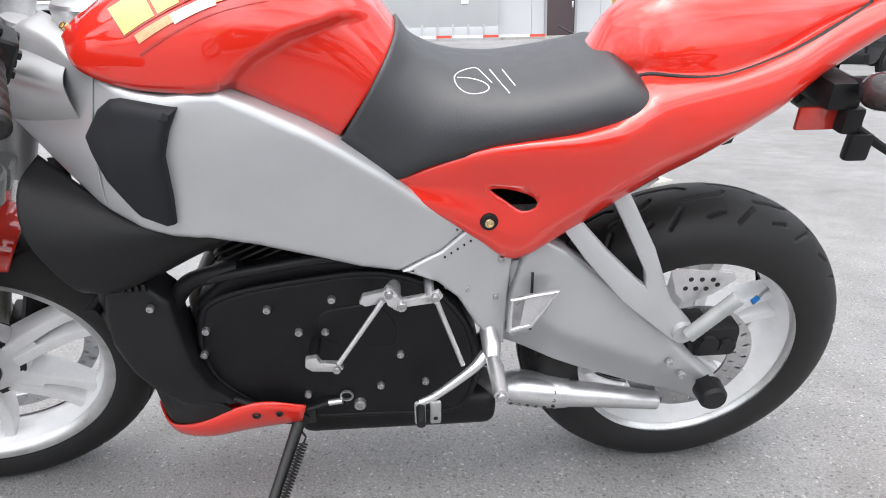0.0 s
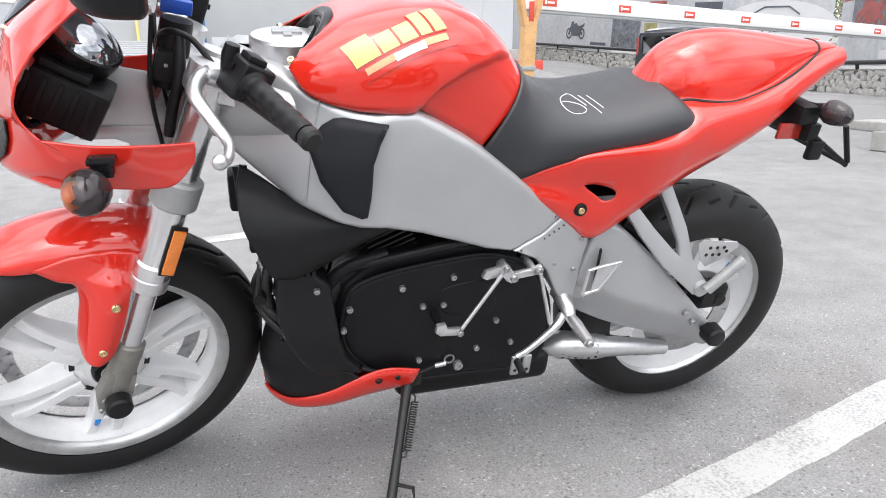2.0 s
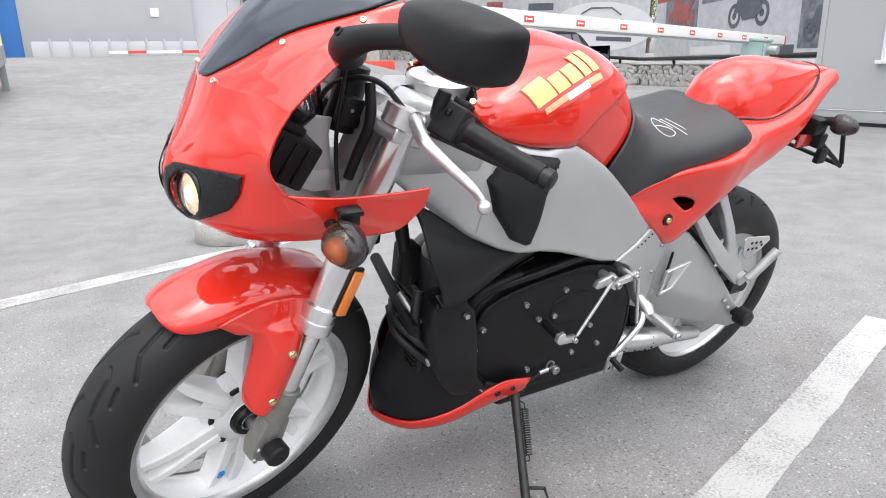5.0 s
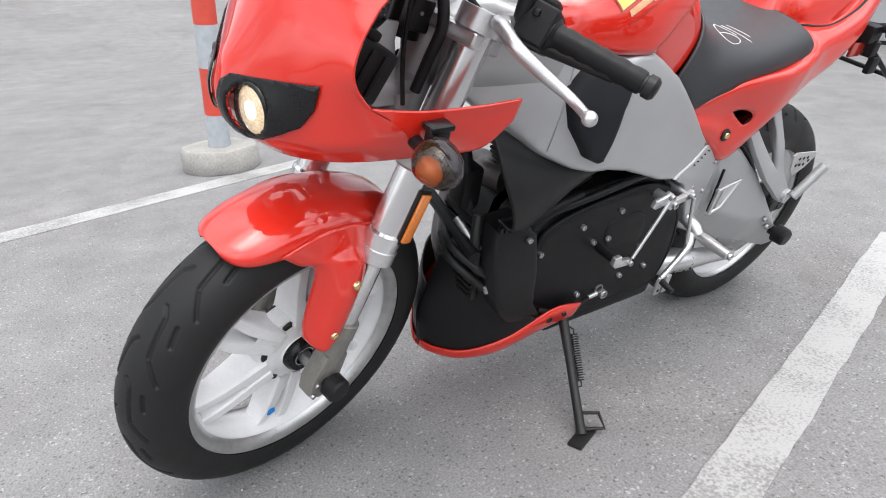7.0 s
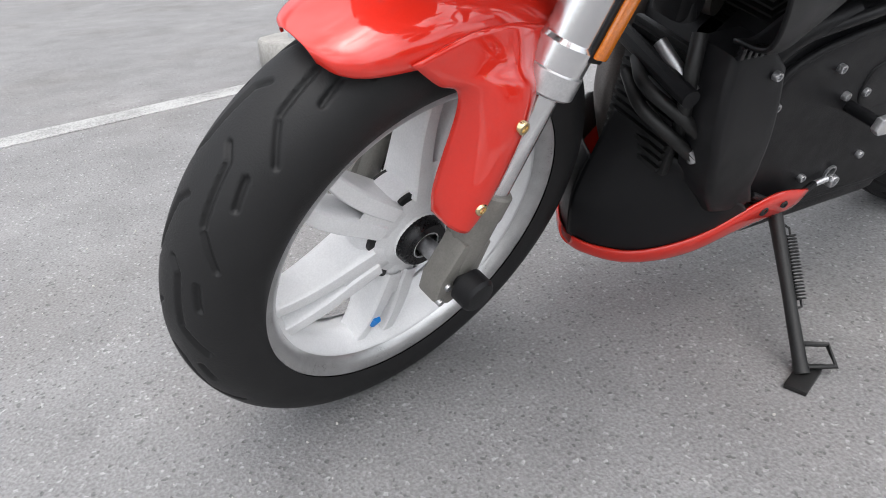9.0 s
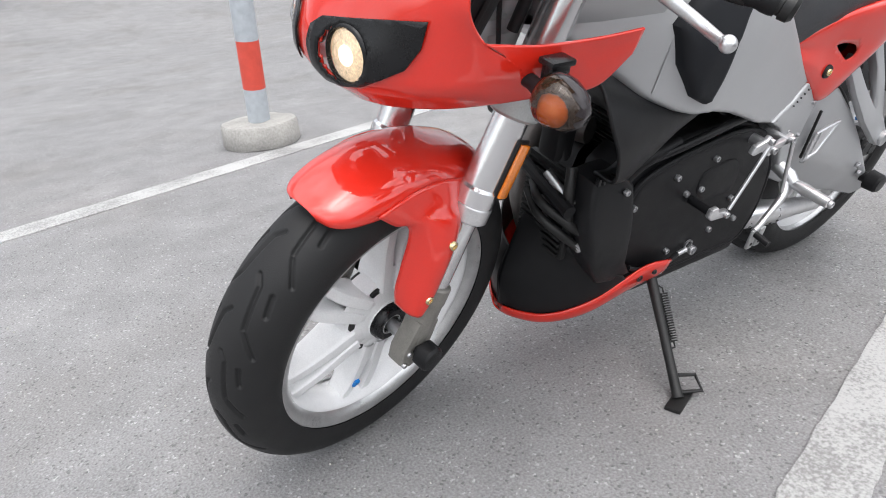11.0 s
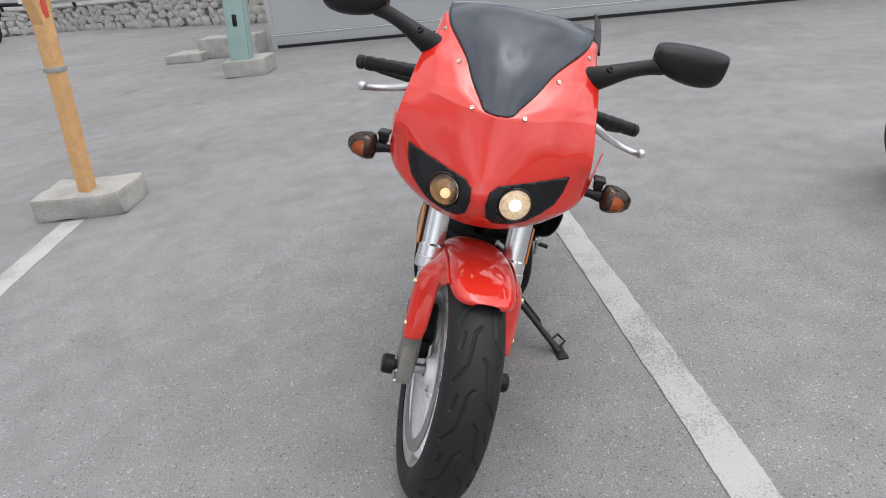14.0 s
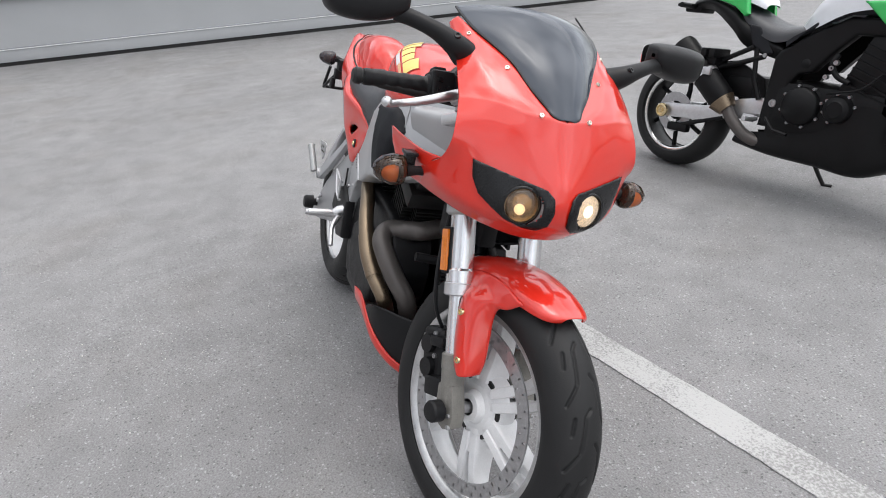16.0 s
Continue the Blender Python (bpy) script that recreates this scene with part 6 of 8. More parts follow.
belly_bm = dome([(-0.361, 0.188, 0.016, -0.358, 0.166), (-0.346, 0.191, 0.046, -0.346, 0.159), (-0.316, 0.206, 0.092, -0.316, 0.156), (-0.278, 0.232, 0.126, -0.276, 0.160), (-0.228, 0.262, 0.148, -0.226, 0.168), (-0.165, 0.300, 0.158, -0.16, 0.180), (-0.115, 0.312, 0.160, -0.11, 0.188), (-0.048, 0.298, 0.159, -0.075, 0.20)], 0.8, 40, 31)
cut(belly_bm, lambda c: c.x > -0.12 and abs(c.y) < 0.10 + (c.x + 0.12) * 0.5)
belly = shell("belly_pan", belly_bm, RED, bike, "glossy red belly pan edge below the engine", 0.004)
part("bolt", bolt((-0.135, -0.158, 0.281), (0, -1, 0), 0.008, 0.004), DARKSTEEL, belly, "", 40)
part("bolt", bolt((-0.095, -0.160, 0.284), (0, -1, 0), 0.006, 0.004), DARKSTEEL, belly, "", 40)
cooler = part("oil_cooler", box(-0.318, -0.306, -0.105, 0.025, 0.355, 0.53, 0.003), DARKSTEEL, bike, "black finned oil cooler", 40)
for k in range(14):
    part("cooler_fin", box(-0.325, -0.30, -0.098, 0.018, 0.36 + 0.012 * k, 0.366 + 0.012 * k), DARKSTEEL, cooler, "", 40)
for pts, r in (([(-0.335, -0.10, 0.56), (-0.345, -0.115, 0.52), (-0.34, -0.12, 0.47), (-0.32, -0.11, 0.43)], 0.010), ([(-0.35, -0.03, 0.50), (-0.365, -0.07, 0.485), (-0.345, -0.12, 0.465), (-0.315, -0.135, 0.44)], 0.009), ([(-0.35, -0.02, 0.475), (-0.362, -0.07, 0.455), (-0.345, -0.11, 0.435), (-0.31, -0.135, 0.405)], 0.009)):
    part("oil_hose", tube(pts, r, 10, 20), DARKSTEEL, bike, "", 50)
for p, q in (((-0.362, -0.065, 0.487), (-0.350, -0.11, 0.470)), ((-0.360, -0.07, 0.455), (-0.349, -0.10, 0.438)), ((-0.352, -0.06, 0.535), (-0.335, -0.12, 0.495)), ((-0.318, -0.13, 0.415), (-0.309, -0.137, 0.402))):
    part("hose_fitting", tube([p, q], 0.0085, 10), STEEL, bike, "steel hose fitting", 40)
part("hose_sleeve", tube([(-0.375, -0.06, 0.735), (-0.37, -0.075, 0.68), (-0.355, -0.075, 0.62), (-0.345, -0.08, 0.57)], 0.013, 12, 20), PLASTIC, bike, "black corrugated hose", 50)
part("regulator", box(-0.37, -0.33, -0.09, -0.045, 0.57, 0.65, 0.008), ENGINE, bike, "", 35)
part("horn_bracket", join(box(-0.40, -0.36, 0.02, 0.07, 0.60, 0.68, 0.01), tube([(-0.36, -0.14, 0.50), (-0.33, 0.1, 0.52)], 0.012, 10)), ENGINE, bike, "", 35)

# -- side stand: the leg reaches the ground when the bike is leaned --
inv = LEAN_BIKE.inverted()
foot = inv @ Vector((-0.143, -0.352, 0.006))
top = Vector((-0.062, -0.128, 0.252))
stand = part("side_stand", tube([top, top.lerp(foot, 0.08), top.lerp(foot, 0.5), top.lerp(foot, 0.93), foot], [0.013, 0.0115, 0.0095, 0.0105, 0.012], 14), DARKSTEEL, bike, "black steel side stand with a return spring", 40)
part("stand_pivot", join(box(-0.095, -0.035, -0.145, -0.095, 0.235, 0.275, 0.008), tube([(-0.06, -0.15, 0.255), (-0.06, -0.09, 0.255)], 0.012, 14)), DARKSTEEL, stand, "", 40)
padm = inv @ Matrix.Translation((-0.148, -0.358, 0.004)) @ pose(0, 0, 0, 0, 0, 20)
part("stand_pad", box(-0.036, 0.036, -0.016, 0.016, -0.004, 0.004, 0.002, padm), DARKSTEEL, stand, "", 40)
d = (foot - top).normalized()
loop = [foot - d * 0.045, foot - d * 0.045 + inv.to_3x3() @ Vector((0.035, -0.025, 0.0)), foot - d * 0.012 + inv.to_3x3() @ Vector((0.042, -0.028, 0.0)), foot - d * 0.01]
part("stand_tang", tube(loop, 0.0045, 8), DARKSTEEL, stand, "", 40)
sa, sb = top.lerp(foot, 0.16) + Vector((0.020, -0.006, 0)), top.lerp(foot, 0.62) + Vector((0.016, -0.008, 0))
coil = []
ax = (sb - sa).normalized()
e1 = ax.orthogonal().normalized()
e2 = ax.cross(e1)
for k in range(161):
    a = k / 160
    coil.append(sa.lerp(sb, 0.08 + 0.84 * a) + 0.0075 * (math.cos(a * 20 * math.tau) * e1 + math.sin(a * 20 * math.tau) * e2))
part("stand_spring", join(tube(coil, 0.0015, 5), tube([top.lerp(foot, 0.10), sa, sa.lerp(sb, 0.1)], 0.002, 6), tube([sa.lerp(sb, 0.9), sb, top.lerp(foot, 0.64)], 0.002, 6)), DARKSTEEL, stand, "coiled return spring", 60)

# ---- yard: bollard, barrier, posts ----
def rough(bm, amount, scale, seed):
    for v in bm.verts:
        v.co += amount * Vector(noise.noise_vector(v.co * scale + Vector((seed, 0, 0))))
    return bm


def cut_box(x0, x1, y0, y1, z0, z1, bevel, cuts):
    bm = box(x0, x1, y0, y1, z0, z1, bevel)
    bmesh.ops.subdivide_edges(bm, edges=bm.edges[:], cuts=cuts, use_grid_fill=True)
    return bm


bol = thing("bollard", "red and grey banded steel bollard in a round concrete foot", "bollard", pose(-0.095, 2.425, 0, 6.2, 0.6, 0))
base = lathe([(0.0, 0.0), (0.195, 0.0), (0.2, 0.01), (0.198, 0.105), (0.188, 0.118), (0.06, 0.122), (0.0, 0.122)], 48)
base.transform(pose(0, 0, 0, 90, 0, 0))
part("foot", rough(base, 0.006, 14, 3), CONCRETE, bol, "round concrete foot", 40, pose(0, 0, 0, 0, 0, 0) @ pose(0, 0, 0, 6.2, 0.6, 0).inverted())
for z0, z1, m in ((0.10, 0.295, POSTWHITE), (0.295, 0.535, POSTRED), (0.535, 0.745, POSTWHITE), (0.745, 0.925, POSTRED), (0.925, 1.008, POSTWHITE)):
    part("band", tube([(0, 0, z0), (0, 0, z1)], 0.057, 32, cap=z1 > 1), m, bol, "", 40)
part("post_lip", tube([(0, 0, 1.006), (0, 0, 1.012)], [0.0572, 0.053], 32), POSTWHITE, bol, "", 40)

# support post with a fork that catches the barrier arm
wp = thing("barrier_rest", "yellow wooden barrier rest post on a chipped concrete block", "post", pose(1.38, 2.487, 0, 0, 0, 0))
blk = cut_box(-0.20, 0.18, -0.26, 0.27, 0.0, 0.142, 0.012, 5)
bmesh.ops.bisect_plane(blk, geom=blk.verts[:] + blk.edges[:] + blk.faces[:], plane_co=(0, 0, 0), plane_no=(0, 0, 1))
part("concrete_block", rough(blk, 0.02, 7, 1), CONCRETE, wp, "chipped concrete block", 45, pose(0.045, -0.025, 0, 0, 0, 11))
POST_AT = pose(-0.050, -0.08, 0.14, 6.0, -1.2, 0) @ pose(0, 0, -0.14)       # the post leans a little
part("post", rough(cut_box(-0.040, 0.040, -0.036, 0.036, 0.12, 1.14, 0.008, 6), 0.004, 3, 5), WOOD, wp, "yellow painted wooden post", 40, POST_AT)
part("strap", box(-0.045, 0.045, -0.041, 0.041, 0.84, 0.868, 0.003), LUG, wp, "", 40, POST_AT)
for s in (-1, 1):
    part("fork_cheek", box(-0.014, 0.014, -0.034, 0.034, 1.08, 1.30, 0.005, POST_AT @ pose(s * 0.027, 0, 0) @ pose(0, 0, 1.1, 0, s * 13, 0) @ pose(0, 0, -1.1)), WOOD, wp, "", 40)
part("red_reflector", box(-0.016, 0.016, -0.038, -0.030, 1.12, 1.23, 0.003), POSTRED, wp, "", 40, POST_AT)

A, B2 = Vector((1.335, 2.40, 1.234)), Vector((7.05, 3.865, 1.115))
d = (B2 - A).normalized()
bmx = Matrix.Translation(A) @ d.to_track_quat("X", "Z").to_matrix().to_4x4()
L = (B2 - A).length
boom = thing("boom_gate", "long white barrier arm with small red reflective plates", "barrier", bmx)
part("beam", box(0, L, -0.03, 0.03, -0.045, 0.055, 0.008), WHITEPAINT, boom, "", 40)
part("lower_rail", box(0.02, L - 0.02, -0.022, 0.022, -0.062, -0.046, 0.003), LUG, boom, "", 40)
part("end_cap", box(L, L + 0.04, -0.033, 0.033, -0.05, 0.06, 0.008), POSTRED, boom, "", 40)
for k in range(9):
    x = 0.10 + 0.64 * k
    for s in (-1, 1):
        rp = part("reflector_plate", box(x, x + 0.11, s * 0.030, s * 0.0325, -0.022, 0.022, 0.001), POSTRED, boom, "", 40)
        part("plate_mark", box(x + 0.035, x + 0.09, s * 0.0325, s * 0.0335, -0.006, 0.006), FRAMEWHITE, rp, "", 40)
        part("plate_mark", box(x + 0.015, x + 0.03, s * 0.0325, s * 0.0335, -0.011, 0.011), FRAMEWHITE, rp, "", 40)

pil = thing("barrier_pillar", "pale green steel barrier pillar on a concrete plinth", "pillar", pose(6.12, 3.58, 0, 0, 0, 9))
pb = cut_box(-0.2, 0.36, -0.27, 0.27, 0.0, 0.2, 0.015, 4)
part("plinth", rough(pb, 0.015, 5, 9), CONCRETE, pil, "concrete plinth", 45)
LEANS = pose(0, 0, 0.19, 6.0, 0, 0) @ pose(0, 0, -0.19)
part("housing", box(-0.14, 0.01, -0.09, 0.18, 0.17, 1.10, 0.012, seg=3), GREENPAINT, pil, "", 40, LEANS)
part("housing_lid", box(-0.15, 0.02, -0.10, 0.19, 1.10, 1.13, 0.012, seg=2), GREENPAINT, pil, "", 40, LEANS)
part("slot", box(-0.144, -0.138, 0.03, 0.085, 0.60, 0.74, 0.002), SMOOTHBLACK, pil, "", 40, LEANS)
part("door_seam", box(-0.1415, -0.1395, -0.072, -0.069, 0.25, 1.06), DARKSTEEL, pil, "", 40, LEANS)
part("arm_hub", tube([(-0.06, -0.20, 1.02), (-0.06, 0.16, 1.02)], 0.045, 20), LUG, pil, "", 40, LEANS)

for k, (x0, x1, y0, y1, h) in enumerate(((7.75, 8.35, 5.15, 5.75, 0.13), (8.0, 8.48, 4.32, 5.3, 0.30))):
    tagged(part("concrete_step", rough(cut_box(x0, x1, y0, y1, 0, h, 0.015, 3), 0.012, 5, k + 20), CONCRETE), "rough grey concrete step beside the office wall", "step", "concrete steps")

# ---- grey office building ----
off = thing("office_building", "grey sided office building with white window frames", "building")
tagged(off, kind="structure")
WX, Y0, Y1, HT = 8.5, -5.9, 4.25, 3.3
WIN = [(2.30, 3.40), (1.02, 2.16), (-0.38, 0.88), (-1.75, -0.52)]
WZ0, WZ1 = 0.86, 2.05


def wall_cells(holes, a0, a1, z0, z1):
    """Rectangles that fill a wall round its openings."""
    al = sorted({a0, a1, *(v for h in holes for v in h[:2])})
    zl = sorted({z0, z1, *(v for h in holes for v in h[2:])})
    for i in range(len(al) - 1):
        for j in range(len(zl) - 1):
            ca, cz = (al[i] + al[i + 1]) / 2, (zl[j] + zl[j + 1]) / 2
            if not any(h[0] < ca < h[1] and h[2] < cz < h[3] for h in holes):
                yield al[i], al[i + 1], zl[j], zl[j + 1]


holes = [(a, b, WZ0, WZ1) for a, b in WIN]
w = None
for a, b, z0, z1 in wall_cells(holes, Y0, Y1, 0.0, HT):
    q = box(WX + 0.012, WX + 0.25, a, b, z0, z1)
    w = q if w is None else join(w, q)
w = join(w, box(WX + 0.25, WX + 6, Y1 - 0.25, Y1, 0, HT), box(WX + 0.25, WX + 6, Y0, Y0 + 0.25, 0, HT), box(WX + 5.75, WX + 6, Y0 + 0.25, Y1 - 0.25, 0, HT))
part("wall", w, SIDING, off, "grey siding wall", 30)
part("roof", box(WX - 0.3, WX + 6.3, Y0 - 0.3, Y1 + 0.3, HT, HT + 0.12, 0.01), SIDING_DARK, off, "", 30)
part("floor_slab", box(WX + 0.25, WX + 5.75, Y0 + 0.25, Y1 - 0.25, 0.0, 0.05), CONCRETE, off, "", 30)
part("plinth", box(WX - 0.010, WX + 0.012, Y0, Y1, 0.05, 0.200, 0.004), SIDING, off, "", 30)
# ledge in white: the bright sky-lit line along it put into colour
part("plinth_ledge", box(WX - 0.022, WX + 0.012, Y0, Y1, 0.2005, 0.212, 0.002), FRAMEWHITE, off, "", 30)
# solid dark strip: the shade under the plinth put into colour
part("base_shade_strip", box(WX + 0.0, WX + 0.012, Y0, Y1, -0.02, 0.049), DARKSTEEL, off, "", 30)
part("drip_ledge", box(WX - 0.02, WX + 0.012, Y0, Y1, 0.205, 0.225, 0.003), SIDING_DARK, off, "", 30)
part("corner_trim", box(WX - 0.012, WX + 0.02, Y1 - 0.07, Y1 + 0.008, 0.0, HT), SIDING, off, "", 30)
# black box set in the wall's foot, painted shade rather than an opening
part("inner_shade_strip", box(WX + 0.02, WX + 0.2, Y0, Y1, 0.0, 0.03), SMOOTHBLACK, off, "", 30)
for k in range(9):
    y = Y0 + 1.12 * (k + 1)
    if not any(a - 0.1 < y < b + 0.1 for a, b in WIN):
        part("panel_joint", box(WX + 0.008, WX + 0.014, y - 0.012, y + 0.012, 0.225, HT, 0.002), SIDING_DARK, off, "", 30)
for a, b, z0, z1 in wall_cells(holes, Y0, Y1 - 0.07, 0.225, HT):
    part("siding_panel", box(WX + 0.004, WX + 0.0125, a, b, z0, z1), SIDING, off, "", 30)
for k, (a, b) in enumerate(WIN):
    wn_ob = part("window", join(box(WX - 0.03, WX + 0.06, a, a + 0.075, WZ0, WZ1, 0.006), box(WX - 0.03, WX + 0.06, b - 0.075, b, WZ0, WZ1, 0.006), box(WX - 0.03, WX + 0.06, a + 0.075, b - 0.075, WZ0, WZ0 + 0.075, 0.006), box(WX - 0.03, WX + 0.06, a + 0.075, b - 0.075, WZ1 - 0.075, WZ1, 0.006)), FRAMEWHITE, off, "white window frame", 35)
    part("window_pane", box(WX + 0.02, WX + 0.03, a + 0.07, b - 0.07, WZ0 + 0.07, WZ1 - 0.07), WINDOW, wn_ob, "dark glass pane", 35)
    part("window_sill", box(WX - 0.07, WX - 0.008, a - 0.05, b + 0.05, WZ0 - 0.05, WZ0, 0.006), FRAMEWHITE, wn_ob, "", 35)
    part("window_reveal", box(WX - 0.022, WX - 0.006, a - 0.10, b + 0.10, WZ1, WZ1 + 0.09, 0.004), FRAMEWHITE, wn_ob, "", 35)

# ---- far warehouse on its raised dock ----
wh = thing("warehouse", "pale grey clad warehouse with a brown door above a dock", "building")
tagged(wh, kind="structure")
WY = 22.3
part("wall", join(*[box(x, x + 1.19, WY, WY + 0.3, 1.0, 9.0, 0.0) for x in [-1.2 + 1.2 * k for k in range(9)]], box(-1.2, 9.6, WY + 0.05, WY + 0.28, 1.0, 9.0)), CLADDING, wh, "pale cladding panels", 30)
part("side_wall", join(box(9.6, 10.0, WY, 45, 0, 9.0), box(-1.2, -0.9, WY + 0.3, 45, 1, 9)), SIDING_DARK, wh, "", 30)
part("roof", box(-1.5, 10.2, WY - 0.2, 45, 9.0, 9.2), SIDING_DARK, wh, "", 30)
part("panel_step", box(-1.2, 3.6, WY - 0.25, WY, 1.0, 9.0, 0.01), SIDING, wh, "", 30)
door = part("door", box(5.32, 6.28, WY - 0.05, WY + 0.02, 1.45, 3.62, 0.01), DOORBROWN, wh, "dark brown steel door", 30)
part("door_frame", join(box(5.24, 5.32, WY - 0.07, WY, 1.45, 3.70), box(6.28, 6.36, WY - 0.07, WY, 1.45, 3.70), box(5.32, 6.28, WY - 0.07, WY, 3.62, 3.70)), SIDING_DARK, door, "", 30)
part("door_handle", box(6.16, 6.22, WY - 0.11, WY - 0.05, 2.4, 2.6, 0.01), ALU, door, "", 30)
part("canopy", box(5.1, 6.9, WY - 0.8, WY, 3.80, 3.86, 0.0, None), ALU, wh, "small metal canopy", 30)
part("dock", box(3.6, 9.6, WY - 1.5, WY, 0.6, 1.45, 0.02), CONCRETE, wh, "", 30)
part("wall_socket", box(2.35, 2.60, WY - 0.29, WY - 0.25, 2.55, 2.80, 0.01), FRAMEWHITE, wh, "", 30)
part("blue_panel", box(-1.75, -1.2, WY - 0.2, WY + 0.3, 1.0, 9.0), BLUEPANEL, wh, "blue metal sheet", 30)
rail = thing("dock_rail", "white and red dock guard rail on thin posts", "rail")
for k in range(8):
    x = 0.9 + 0.5 * k
    part("rail_segment", box(x, x + 0.5, 20.55, 20.58, 1.42, 1.50), POSTRED if k % 3 == 1 else WHITEPAINT, rail, "", 30)
    if k % 2 == 0:
        part("post", box(x, x + 0.04, 20.56, 20.60, rise(x, 20.58) - 0.6, 1.42), LUG, rail, "", 30)
part("handrail", tube([(5.35, 20.6, 1.72), (6.6, 19.6, 0.95), (7.2, 19.2, 0.85)], 0.03, 8), DARKSTEEL, rail, "", 30)
part("handrail_post", tube([(7.2, 19.2, 0.85), (7.2, 19.2, rise(7.2, 19.2) - 0.05)], 0.025, 8), DARKSTEEL, rail, "", 30)
low_w = thing("low_fence", "low grey panelled fence along the warehouse", "fence")
for k in range(9):
    x = -1.0 + 0.5 * k
    part("panel", box(x, x + 0.44, 20.9, 21.0, rise(x, 21) - 0.05, rise(x, 21) + 0.42, 0.01), CLADDING, low_w, "", 30)
    part("post", box(x + 0.44, x + 0.5, 20.88, 21.02, rise(x, 21) - 0.05, rise(x, 21) + 0.5, 0.01), SIDING, low_w, "", 30)
tagged(part("red_bin", box(8.6, 9.6, 19.6, 20.3, rise(9, 20) - 0.05, rise(9, 20) + 0.55, 0.05), POSTRED), "red metal bin beside the warehouse", "bin")

# white steel loading ramp, and what stands behind it
rp = thing("loading_ramp", "pale steel loading ramp resting on legs", "ramp")
H0, H1 = Vector((-1.42, 14.3, 1.42)), Vector((-2.55, 7.4, 0.16))
rside = Vector((-1, 0.16, 0)).normalized()
for k in (0, 1):
    o = rside * (2.2 * k)
    bm = grid([[p + o + Vector((0, 0, dz)) + rside * w for dz, w in ((0.05, 0), (-0.28, 0), (-0.28, 0.10), (0.05, 0.10))] for p in (H0, H0.lerp(H1, 0.5), H1)], wrap_v=True)
    bmesh.ops.holes_fill(bm, edges=[e for e in bm.edges if e.is_boundary])
    part("side_beam", bm, RAMPGREY, rp, "", 30)
for k in range(26):
    p, q = H0.lerp(H1, k / 26), H0.lerp(H1, (k + 0.82) / 26)
    bm = grid([[a + rside * 0.1, a + rside * 2.2] for a in (p, q)] + [[q + rside * 0.1 - Vector((0, 0, 0.04)), q + rside * 2.2 - Vector((0, 0, 0.04))]])
    part("deck_slat", bm, RAMPGREY, rp, "", 30)
for k in (0, 1):
    for f in (0.03, 0.30):
        p = H0.lerp(H1, f) + rside * (0.05 + 2.2 * k)
        part("leg", box(p.x - 0.06, p.x + 0.06, p.y - 0.06, p.y + 0.06, rise(p.x, p.y) - 0.05, p.z - 0.1, 0.01), RAMPGREY, rp, "", 30)
    p = H0.lerp(H1, 0.16) + rside * (0.05 + 2.2 * k)
    rw = lathe([(0.05, -0.06), (0.22, -0.07), (0.27, -0.04), (0.27, 0.04), (0.22, 0.07), (0.05, 0.06)], 28)
    rw.transform(Matrix.Translation((p.x - 0.1, p.y, rise(p.x, p.y) + 0.27)) @ pose(0, 0, 0, 0, 0, 80))
    part("ramp_wheel", rw, RUBBER, rp, "small black tyre", 40)
yl = thing("yellow_frame", "yellow steel frame leaning by the warehouse", "frame", pose(-1.75, 20.4, rise(-1.75, 20.4)))
part("bar", join(box(-1.3, 0.1, -0.05, 0.05, 0.2, 0.27), box(0.03, 0.1, -0.05, 0.05, 0.0, 1.3), box(-1.3, -1.23, -0.05, 0.05, 0.0, 1.3)), YELLOW, yl, "", 30)
part("sheet", box(-1.23, 0.03, -0.02, 0.02, 0.27, 1.1), SIDING, yl, "", 30)
shed = thing("low_building", "pale low building with a window strip and rusty roof", "building", pose(-2.2, 21.5, 0))
tagged(shed, kind="structure")
part("wall", box(-26, 0.3, 0, 6, 0.5, 5.2), CLADDING, shed, "", 30)
part("roof", box(-26.3, 0.4, -0.5, 6.3, 5.2, 5.6), ORANGE, shed, "", 30)
part("plinth_wall", box(-26, 0.25, -0.9, -0.7, 0.5, 2.15), SIDING, shed, "", 30)
for k in range(13):
    wo = part("window", box(-1.6 - 1.9 * k, -0.1 - 1.9 * k, -0.03, 0.0, 2.7, 4.4), FRAMEWHITE, shed, "", 30)
    part("pane", box(-1.5 - 1.9 * k, -0.2 - 1.9 * k, -0.045, -0.031, 2.8, 4.3), WINDOW, wo, "", 30)
# ---- rubble wall, pipe rail and banner ----
P0, WD = Vector((13.7, 6.3, 0)), Vector((28.3, 60.6, 0)).normalized()
BEND, PEND = P0 + WD * 12, Vector((16.9, 38.5, 1.40))
wmx = Matrix.Translation(P0) @ WD.to_track_quat("X", "Z").to_matrix().to_4x4()
wmx2 = Matrix.Translation(BEND) @ (PEND - BEND).to_track_quat("X", "Z").to_matrix().to_4x4()
SECOND = wmx.inverted() @ wmx2                 # the stretch past the bend
LEG = ((Matrix.Identity(4), 12.0), (SECOND, (PEND - BEND).length + 1.5))
sw_ob = thing("rubble_wall", "grey rubble stone retaining wall with dark joints", "wall", wmx)
tagged(sw_ob, kind="structure")
